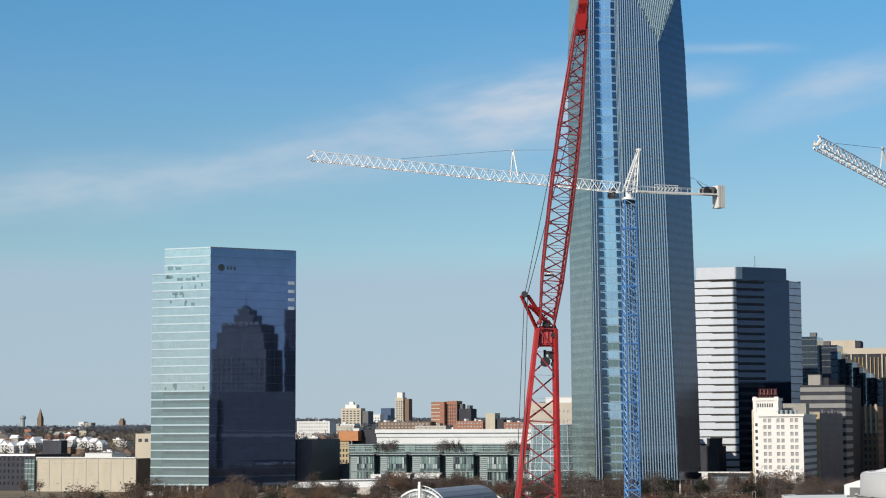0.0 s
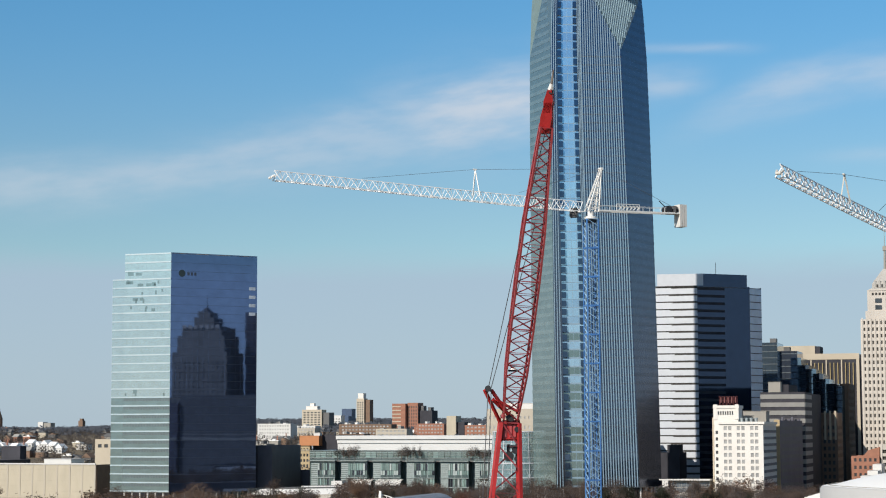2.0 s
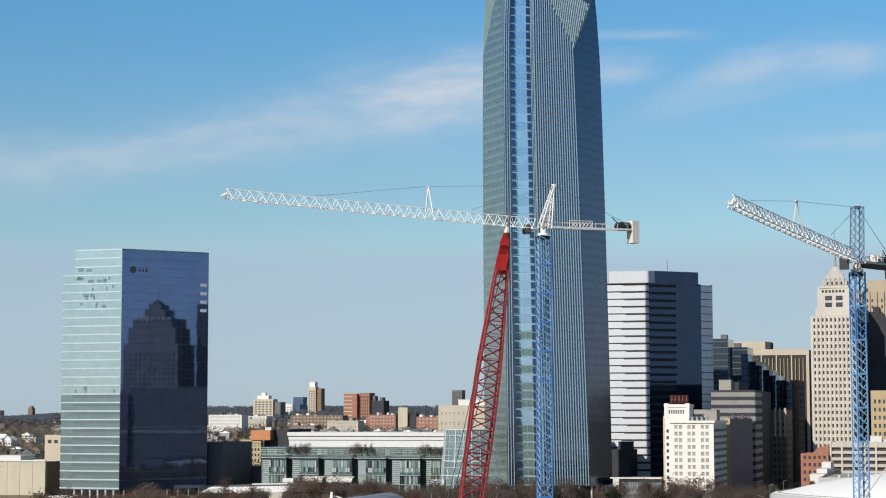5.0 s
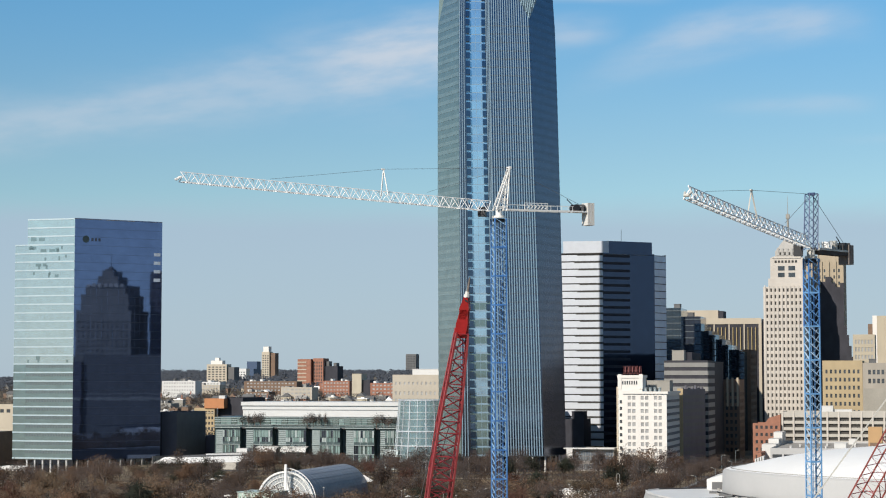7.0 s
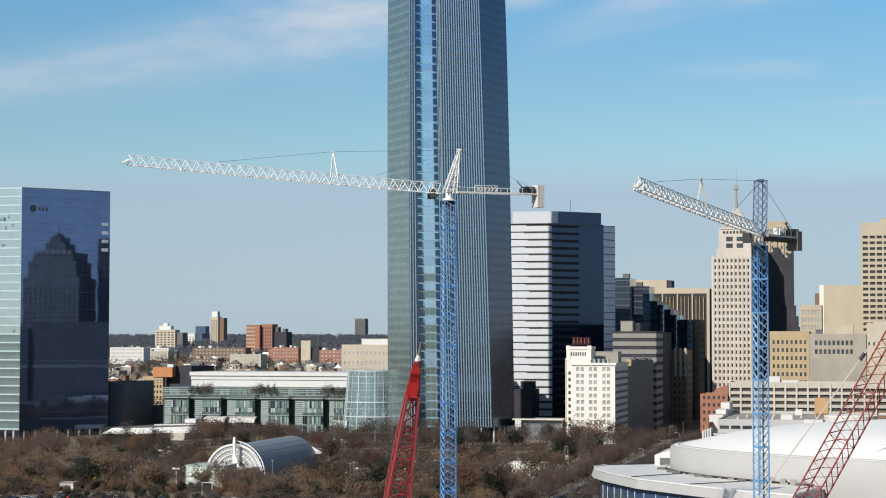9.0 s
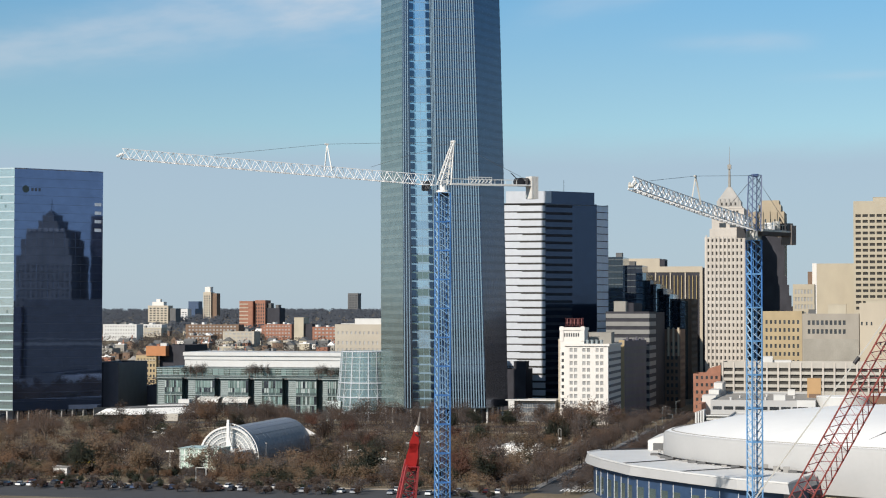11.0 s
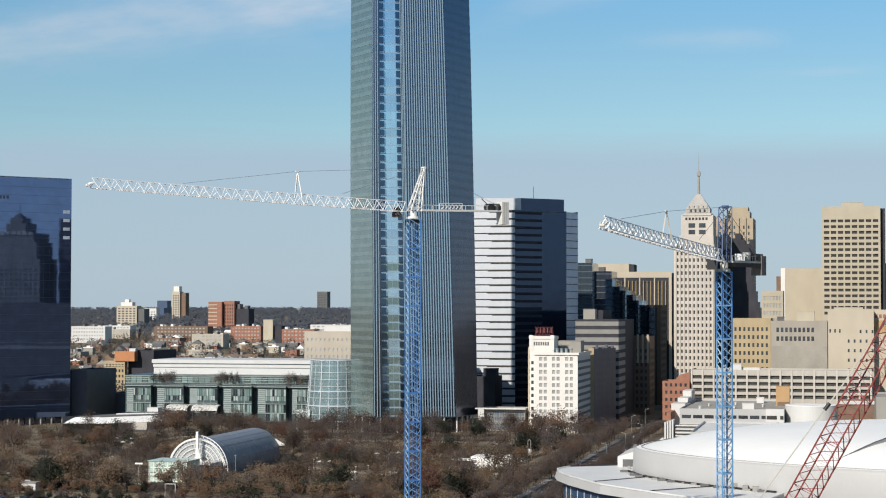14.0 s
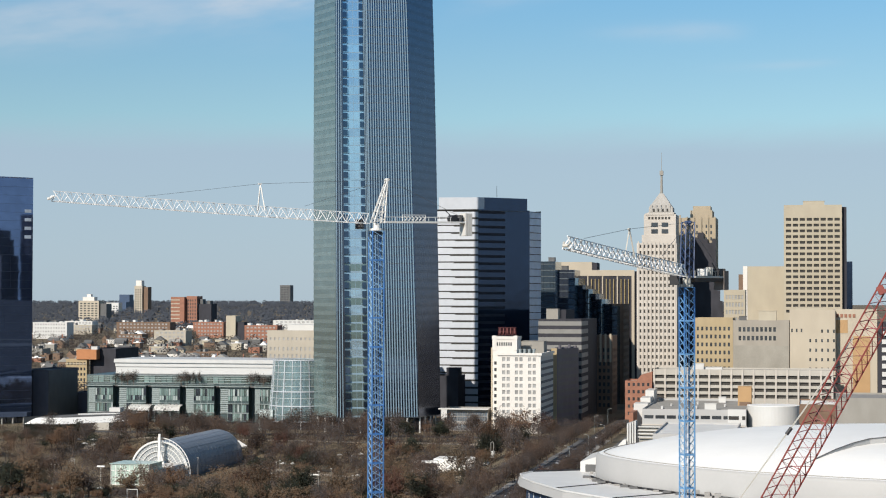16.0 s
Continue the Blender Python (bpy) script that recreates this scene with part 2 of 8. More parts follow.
    d["yellow"] = mat("yellow_brick", (0.365, 0.285, 0.17), 0.85, var=0.12, scale=0.2, streak=0.4)
    d["limestone"] = mat("limestone", (0.49, 0.45, 0.4), 0.85, var=0.12, scale=0.15, streak=0.7)
    d["ivory"] = mat("ivory_terracotta", (0.65, 0.62, 0.575), 0.7, var=0.06, scale=0.3, streak=0.6)
    d["brick"] = mat("red_brick", (0.28, 0.13, 0.085), 0.85, var=0.22, scale=0.4, fine=3)
    d["orange"] = mat("orange_paint", (0.4, 0.17, 0.07), 0.75, var=0.12, scale=0.3)
    d["ochre"] = mat("ochre_panel", (0.4, 0.25, 0.12), 0.75, var=0.10, scale=0.2)
    d["stone_dim"] = mat("weathered_grey_stone", (0.22, 0.205, 0.185), 0.85, var=0.2, scale=0.1, streak=0.5)
    d["grey"] = mat("grey_concrete", (0.28, 0.265, 0.235), 0.85, var=0.15, scale=0.15, streak=0.6)
    d["dkgrey"] = mat("dark_grey_stone", (0.10, 0.10, 0.10), 0.7, var=0.2, scale=0.2, streak=0.5)
    d["black"] = mat("black_cladding", (0.042, 0.042, 0.050), 0.8, var=0.3, scale=0.2, streak=0.4, spec=0.2)
    d["brown"] = mat("brown_brick", (0.17, 0.11, 0.075), 0.85, var=0.2, scale=0.3)
    d["roof"] = mat("gravel_roof", (0.29, 0.28, 0.26), 0.95, var=0.18, scale=0.15, fine=2)
    d["roofdk"] = mat("dark_roof", (0.12, 0.12, 0.12), 0.95, var=0.25, scale=0.15, fine=2)
    d["pane"] = glass("window_pane", (0.10, 0.11, 0.12), 0.12, 0.6, var=0.5, rand=0.5)
    d["pane_lit"] = glass("pale_blind_pane", (0.34, 0.335, 0.325), 0.3, 0.2, var=0.3, rand=0.6)
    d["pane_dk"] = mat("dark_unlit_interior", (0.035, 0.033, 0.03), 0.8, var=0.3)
    d["g_bok"] = glass("pale_green_glass", (0.61, 0.70, 0.70), 0.10, 0.88, 0.012, var=0.09)
    d["joint_blue"] = mat("blue_grey_joint", (0.04, 0.052, 0.08), 0.35, 0.2, var=0.3, scale=0.1)
    d["blind_blue"] = mat("drawn_pale_blind", (0.36, 0.41, 0.48), 0.5, var=0.35, scale=0.4)
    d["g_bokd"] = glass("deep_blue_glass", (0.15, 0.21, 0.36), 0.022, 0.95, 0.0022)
    d["g_low"] = glass("teal_glass", (0.265, 0.355, 0.36), 0.12, 0.7, 0.03)
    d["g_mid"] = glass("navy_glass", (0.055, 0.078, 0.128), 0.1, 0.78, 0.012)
    # sky reflection of the chamfered facet, put into a pale base colour
    d["g_mid2"] = glass("sky_tinted_navy_glass", (0.46, 0.57, 0.70), 0.25, 0.15, 0.02)
    d["g_dev"] = glass("blue_facade_glass", (0.08, 0.122, 0.185), 0.07, 0.9, 0.02)
    # darker copy of the facade glass: the east facet's shade is painted in
    d["g_east"] = glass("shaded_navy_glass", (0.078, 0.094, 0.142), 0.22, 0.85, 0.015)
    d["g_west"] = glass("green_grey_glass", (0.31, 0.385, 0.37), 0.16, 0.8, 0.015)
    d["g_slot"] = glass("sky_glass", (0.50, 0.67, 0.84), 0.10, 0.85, 0.03, var=0.22, rand=1.0)
    d["g_pod"] = glass("podium_glass", (0.24, 0.32, 0.305), 0.10, 0.75, 0.03, rand=0.4)
    d["g_rot"] = glass("rotunda_glass", (0.29, 0.38, 0.385), 0.2, 0.45, 0.03)
    d["pod_louvre"] = mat("pale_green_louvre", (0.255, 0.30, 0.295), 0.5, var=0.15, rand=0.25)
    d["pod_frame"] = mat("dark_green_frame", (0.055, 0.082, 0.083), 0.4, 0.2, var=0.2)
    d["g_bay"] = glass("bay_glass", (0.18, 0.255, 0.24), 0.2, 0.12, 0.03, var=0.6, rand=1.2)
    d["g_bay2"] = glass("louvre_glass", (0.36, 0.41, 0.40), 0.3, 0.1, 0.03, var=0.2, rand=0.5)
    # darkened crane blue: the shade on the tower head is in the colour
    d["deepblue"] = mat("shaded_blue_head_paint", (0.03, 0.06, 0.15), 0.45, var=0.3, scale=0.6, fine=4)
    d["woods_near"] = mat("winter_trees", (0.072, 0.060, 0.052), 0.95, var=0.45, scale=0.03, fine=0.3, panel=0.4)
    d["g_dark"] = glass("black_glass", (0.10, 0.12, 0.16), 0.08, 0.85, 0.02)
    d["g_end"] = glass("clear_gable_glass", (0.40, 0.42, 0.43), 0.2, 0.15, 0.02)
    d["g_green"] = glass("green_box_glass", (0.50, 0.62, 0.55), 0.2, 0.15, 0.02)
    d["steel"] = mat("brushed_steel", (0.36, 0.4, 0.4), 0.4, 0.4, var=0.1)
    d["band"] = mat("pale_metal_band", (0.52, 0.56, 0.56), 0.4, 0.3, var=0.08)
    d["band_pale"] = mat("pale_glass_band", (0.44, 0.53, 0.56), 0.35, 0.4, var=0.06)
    d["crown_grey"] = mat("weathered_crown_stone", (0.36, 0.345, 0.32), 0.85, var=0.12, scale=0.3, streak=0.4)
    d["band_dk"] = mat("dark_metal_band", (0.12, 0.14, 0.15), 0.4, 0.5, var=0.15)
    d["white_sp"] = mat("white_spandrel", (0.49, 0.515, 0.55), 0.45, 0.0, var=0.06, scale=0.4)
    d["red"] = mat("red_crane_paint", (0.36, 0.019, 0.02), 0.45, var=0.25, scale=1.5, fine=8)
    d["red2"] = mat("pinkish_red_crane_paint", (0.36, 0.06, 0.064), 0.55, var=0.3, scale=1.0, fine=6)
    d["blue"] = mat("blue_crane_paint", (0.055, 0.17, 0.42), 0.45, var=0.35, scale=0.5, fine=4)
    # lighter copy of the mast blue: the lacing's lit look is painted
    d["blue3"] = mat("lit_blue_lacing_paint", (0.23, 0.40, 0.60), 0.5, var=0.45, scale=0.4, fine=5)
    d["blue4"] = mat("icy_blue_crane_paint", (0.36, 0.49, 0.62), 0.5, var=0.35, scale=0.3, fine=4)
    d["g_pav"] = glass("grey_pavilion_glass", (0.30, 0.35, 0.40), 0.15, 0.6, 0.02, rand=0.5)
    d["blue2"] = mat("pale_blue_crane_paint", (0.135, 0.30, 0.53), 0.45, var=0.25, scale=0.15, fine=4)
    d["cwhite"] = mat("white_crane_paint", (0.7, 0.69, 0.66), 0.45, var=0.1, scale=0.8, fine=4)
    d["cgrey"] = mat("grey_white_crane_paint", (0.50, 0.48, 0.43), 0.5, var=0.15, scale=0.8, fine=4)
    d["dark"] = mat("dark_steel", (0.03, 0.03, 0.033), 0.5, 0.3, var=0.3)
    d["cable"] = mat("steel_cable", (0.16, 0.16, 0.165), 0.5, 0.5, var=0.2)
    d["block"] = mat("cast_counterweight", (0.55, 0.54, 0.51), 0.85, var=0.12, scale=1)
    d["membrane"] = glass("greenhouse_panel", (0.19, 0.205, 0.235), 0.42, 0.15, 0.01, var=0.15)
    d["bark"] = mat("bark", (0.085, 0.062, 0.048), 0.95, var=0.3, scale=1)
    d["leaf5"] = mat("tan_twigs", (0.20, 0.136, 0.086), 0.95, var=0.45, scale=0.3, fine=1.5, rand=0.5)
    d["leaf0"] = mat("brown_twigs", (0.115, 0.08, 0.063), 0.95, var=0.45, scale=0.35, fine=1.5, rand=0.75)
    d["leaf1"] = mat("rust_leaves", (0.165, 0.098, 0.06), 0.95, var=0.4, scale=0.35, fine=1.5, rand=0.4)
    d["leaf2"] = mat("grey_twigs", (0.105, 0.084, 0.075), 0.95, var=0.4, scale=0.35, fine=1.5, rand=0.4)
    d["leaf3"] = mat("evergreen", (0.029, 0.034, 0.021), 0.9, var=0.4, scale=0.35, fine=1.5, rand=0.4)
    d["leaf4"] = mat("dull_red_leaves", (0.105, 0.05, 0.036), 0.95, var=0.4, scale=0.35, fine=1.5, rand=0.4)
    # the blue-grey paints distance haze over the far woods
    d["woods"] = mat("haze_grey_far_woods", (0.088, 0.10, 0.122), 0.95, var=0.2, scale=0.012, fine=0.08, panel=0.2)
    d["navy"] = mat("navy_panel", (0.03, 0.06, 0.12), 0.5, var=0.2)
    d["sign"] = mat("sign_red", (0.12, 0.028, 0.026), 0.5, var=0.2)
    d["logo"] = mat("sign_dark", (0.02, 0.035, 0.04), 0.5, var=0.2)
    d["yellowp"] = mat("yellow_paint", (0.65, 0.42, 0.03), 0.6, var=0.1)
    for i, c in enumerate([(0.7, 0.7, 0.69), (0.03, 0.03, 0.035), (0.3, 0.31, 0.33), (0.25, 0.03, 0.03), (0.05, 0.08, 0.16)]):
        d["car%d" % i] = mat("car_paint", c, 0.25, 0.1, var=0.05)


setup_materials()
sheer(M["g_rot"], 0.38)
for key, share in (("leaf0", 0.42), ("leaf1", 0.3), ("leaf2", 0.42), ("leaf3", 0.15), ("leaf4", 0.3), ("leaf5", 0.4)):
    soften(M[key], 0.45)
    sheer(M[key], share, (1, 1, 1, 1))
for key in ("woods_near", "woods"):
    soften(M[key], 0.4)


# ---- mesh helpers ----
def thing(name, at=(0, 0, 0), label="", category="", group="", kind=""):
    ob = new(name)
    ob.empty_display_size = 1
    ob.location = at
    return tagged(ob, label, category, group, kind)


def link(name, me, material, parent=None, label="", loc=None):
    ob = new(name, me)
    if material and not me.materials:
        me.materials.append(material)
    if parent is not None:
        ob.parent = parent
        base = Vector((0, 0, 0))
        q = parent
        while q is not None:
            base += q.location
            q = q.parent
        ob.location = (Vector(loc) if loc is not None else Vector((0, 0, 0))) - base
    elif loc is not None:
        ob.location = loc
    if label:
        tagged(ob, label)
    return ob


def part(name, bm, material, parent, label="", loc=None):
    me = bpy.data.meshes.new(name)
    bm.normal_update()
    bm.to_mesh(me)
    bm.free()
    return link(name, me, material, parent, label, loc)


def box(bm, x0, x1, y0, y1, z0, z1):
    v = [bm.verts.new(p) for p in ((x0, y0, z0), (x1, y0, z0), (x1, y1, z0), (x0, y1, z0), (x0, y0, z1), (x1, y0, z1), (x1, y1, z1), (x0, y1, z1))]
    for f in ((3, 2, 1, 0), (4, 5, 6, 7), (0, 1, 5, 4), (1, 2, 6, 5), (2, 3, 7, 6), (3, 0, 4, 7)):
        bm.faces.new([v[i] for i in f])
    return bm


def boxes(*rows):
    bm = bmesh.new()
    for r in rows:
        box(bm, *r)
    return bm


def prism(bm, pts, z0, z1, pts1=None, caps=True):
    """A solid over a plan outline (counter-clockwise), with another outline at its top if given."""
    top = pts1 or pts
    a = [bm.verts.new((x, y, z0)) for x, y in pts]
    b = [bm.verts.new((x, y, z1)) for x, y in top]
    n = len(pts)
    for i in range(n):
        bm.faces.new((a[i], a[(i + 1) % n], b[(i + 1) % n], b[i]))
    if caps:
        bm.faces.new(b)
        bm.faces.new(a[::-1])
    return bm


def bar(bm, a, b, r, sides=4, r1=None):
    a, b = Vector(a), Vector(b)
    d = (b - a).normalized()
    s = d.orthogonal().normalized() if abs(d.z) > 0.999 else d.cross(Vector((0, 0, 1))).normalized()
    t = d.cross(s)
    r1 = r if r1 is None else r1
    ring = []
    for p, q in ((a, r), (b, r1)):
        ring.append([bm.verts.new(p + (s * math.cos(k) + t * math.sin(k)) * q) for k in [2 * math.pi * (i + 0.5) / sides for i in range(sides)]])
    for i in range(sides):
        j = (i + 1) % sides
        bm.faces.new((ring[0][i], ring[0][j], ring[1][j], ring[1][i]))
    bm.faces.new(ring[0][::-1])
    bm.faces.new(ring[1])


def holes(W, n, w, m0, m1=None):
    """n openings of width w spread evenly between the margins of a wall of length W."""
    m1 = m0 if m1 is None else m1
    step = (W - m0 - m1) / n
    return [(m0 + step * (i + 0.5) - w / 2, m0 + step * (i + 0.5) + w / 2) for i in range(n)]


def levels(n, z0, pitch, h):
    return [(z0 + pitch * i, z0 + pitch * i + h) for i in range(n)]


def punched(bm, o, u, W, z0, z1, cols, rows, depth, skip=None):
    """A wall with openings and their reveals; returns the openings as (origin, u, normal, w, h)."""
    o, u = Vector(o), Vector(u)
    n = u.cross(Vector((0, 0, 1)))
    us = sorted({0.0, W, *[v for c in cols for v in c]})
    zs = sorted({z0, z1, *[v for r in rows for v in r]})
    cs, rs, out = {round(c[0], 4): c for c in cols}, {round(r[0], 4): r for r in rows}, []

    def P(a, z, d=0.0):
        return bm.verts.new(o + u * a + Vector((0, 0, z)) - n * d)

    for i in range(len(us) - 1):
        for j in range(len(zs) - 1):
            a0, a1, b0, b1 = us[i], us[i + 1], zs[j], zs[j + 1]
            hole = round(a0, 4) in cs and round(b0, 4) in rs and not (skip and skip(i // 2, j // 2))
            if not hole:
                bm.faces.new((P(a0, b0), P(a1, b0), P(a1, b1), P(a0, b1)))
                continue
            for (p, q), (r, s) in (((a0, b0), (a1, b0)), ((a1, b0), (a1, b1)), ((a1, b1), (a0, b1)), ((a0, b1), (a0, b0))):
                bm.faces.new((P(p, q, depth), P(p, q), P(r, s), P(r, s, depth))[::-1])
            out.append((o + u * a0 + Vector((0, 0, b0)) - n * (depth - 0.03), u, a1 - a0, b1 - b0))
    return out


PANES = {}


def panes(parent, openings, material, name="window"):
    """One pane with a sill bar for each opening, alike ones on one mesh."""
    for o, u, w, h in openings:
        key = (round(w, 2), round(h, 2), round(u.x, 3), round(u.y, 3), material.name)
        if key not in PANES:
            n = u.cross(Vector((0, 0, 1)))
            bm = bmesh.new()
            vs = []
            for d in (0.0, 0.06):
                vs.append([bm.verts.new(u * a + Vector((0, 0, b)) - n * d) for a, b in ((0, 0), (w, 0), (w, h), (0, h))])
            bm.faces.new(vs[0])
            bm.faces.new(vs[1][::-1])
            for i in range(4):
                j = (i + 1) % 4
                bm.faces.new((vs[0][j], vs[0][i], vs[1][i], vs[1][j]))
            me = bpy.data.meshes.new(name)
            bm.to_mesh(me)
            bm.free()
            me.materials.append(material)
            PANES[key] = me
        link(name, PANES[key], None, parent, loc=o)


def block(name, x0, x1, y0, y1, z1, wall, label, south=None, east=None, roof=None, z0=0.0, parapet=0.8, depth=0.35, pane=None, category="building", group="", west=None):
    """A flat-roofed building. south, east, west: (columns, rows) of openings as lists of spans along the wall and in height."""
    b = thing(name, ((x0 + x1) / 2, (y0 + y1) / 2, z0), label, category, group)
    bm = bmesh.new()
    opened = []
    for (ox, oy), u, W, spec in (((x0, y0), (1, 0, 0), x1 - x0, south), ((x1, y0), (0, 1, 0), y1 - y0, east), ((x1, y1), (-1, 0, 0), x1 - x0, None), ((x0, y1), (0, -1, 0), y1 - y0, west)):
        cols, rows = spec or ([], [])
        opened += punched(bm, (ox, oy, 0), u, W, z0, z1, cols, rows, depth)
    part("wall", bm, wall, b)
    t = 0.35
    r = boxes((x0 + t, x1 - t, y0 + t, y1 - t, z1 - parapet - 0.4, z1 - parapet))
    part("roof", r, roof or M["roof"], b)
    p = bmesh.new()
    for q in ((x0, x1, y0, y0 + t), (x0, x1, y1 - t, y1), (x0, x0 + t, y0 + t, y1 - t), (x1 - t, x1, y0 + t, y1 - t)):
        box(p, q[0] + 0.002, q[1] - 0.002, q[2] + 0.002, q[3] - 0.002, z1 - parapet - 0.1, z1 + 0.05)
    part("parapet", p, wall, b)
    panes(b, opened, pane or M["pane"])
    return b


def rooftop(parent, x0, x1, y0, y1, z0, z1, material, name="penthouse", label=""):
    bm = boxes((x0, x1, y0, y1, z0, z1), (x0 - 0.15, x1 + 0.15, y0 - 0.15, y1 + 0.15, z1, z1 + 0.25))
    return part(name, bm, material, parent, label)


# ---- the land ----
def land(x, y):
    """Height of the land: level downtown, a sunken garden in the park and a low street beside it, rising slowly to the
    north; the far heights and the lower west are shaped to fit the camera's view.
    """
    h = float(np.interp(math.hypot(x, y), [1150, 1400, 1700, 2200, 3000, 4500, 6000], [0, 11, 22, 30, 40, 58, 62]))
    west = float(np.interp(math.degrees(math.atan2(x, y)), [-29, -25], [1, 0]))
    dip = float(np.interp(x, [-350, -315, -150, -122], [0, 1, 1, 0])) * float(np.interp(y, [600, 648, 815, 850], [0, 1, 1, 0]))
    court = float(np.interp(x, [-484, -476, -402, -386], [0, 1, 1, 0])) * float(np.interp(y, [800, 860, 940, 956], [0, 1, 1, 0]))
    return h - max(0.0, h - 34) * west - 6.2 * dip * dip * (3 - 2 * dip) - 3.8 * court


def make_ground():
    bm = bmesh.new()
    rs = [0, 150, 300, 450] + list(range(550, 960, 15)) + [1050, 1150, 1275, 1400, 1550, 1700, 1950, 2200, 2600, 3000, 3500, 4000, 4500, 5200, 6000, 8000, 12000]
    n, rings = 360, []
    for r in rs[1:]:
        rings.append([bm.verts.new((r * math.cos(2 * math.pi * i / n), r * math.sin(2 * math.pi * i / n), land(r * math.cos(2 * math.pi * i / n), r * math.sin(2 * math.pi * i / n)))) for i in range(n)])
    c = bm.verts.new((0, 0, 0))
    for i in range(n):
        j = (i + 1) % n
        bm.faces.new((c, rings[0][i], rings[0][j]))
        for a, b in zip(rings, rings[1:]):
            bm.faces.new((a[i], b[i], b[j], a[j]))
    for f in bm.faces:
        f.smooth = True
    g = part("ground", bm, M["grass"], None)
    tagged(g, "dry brown winter grass and earth reaching the horizon", "ground", kind="structure")


make_ground()


def strip(name, x0, x1, y0, y1, z, material, label, category):
    s = part(name, boxes((x0, x1, y0, y1, 0.004, z)), material, None)
    return tagged(s, label, category, kind="structure")


ROBX = -98
strip("road", ROBX - 4.6, ROBX + 4.6, 566.2, 1140, 0.05, M["asphalt"], "dark asphalt avenue beside the park", "road")
strip("road", -700, ROBX - 4.8, 522, 566, 0.05, M["asphalt"], "asphalt street along the south edge of the park", "road")
strip("road", -384, ROBX - 4.8, 888, 900, 0.05, M["asphalt"], "asphalt street between the park and the towers", "road")
for x in (ROBX - 7.2, ROBX + 4.7):
    strip("pavement", x, x + 2.5, 578, 886, 0.2, M["concrete"], "pale concrete footway beside the avenue", "pavement")
strip("pavement", -700, ROBX - 7.4, 566.2, 569, 0.2, M["path"], "pale concrete footway at the park edge", "pavement")
strip("pavement", ROBX + 12, 300, 480, 1040, 0.12, M["roofdk"], "dark asphalt plaza round the arena", "pavement")
for i, x in enumerate((ROBX - 1.6, ROBX + 1.6)):
    m = boxes(*[(x - 0.1, x + 0.1, 600 + 12 * k, 604 + 12 * k, 0.054, 0.06) for k in range(30)])
    tagged(part("lane_marking", m, M["white"], None), "white dashed lane line on the avenue", "road marking", kind="structure")


m = boxes(*[(-95.4 + 1.25 * k, -94.75 + 1.25 * k, 574, 583, 0.054, 0.06) for k in range(9)])
tagged(part("crosswalk", m, M["white"], None), "white zebra crossing at the foot of the avenue", "crosswalk", kind="structure")


# ---- glass office tower with a sculpted crown (tallest) ----
U, V = Vector((math.cos(radians(21)), math.sin(radians(21)), 0)), Vector((-math.sin(radians(21)), math.cos(radians(21)), 0))


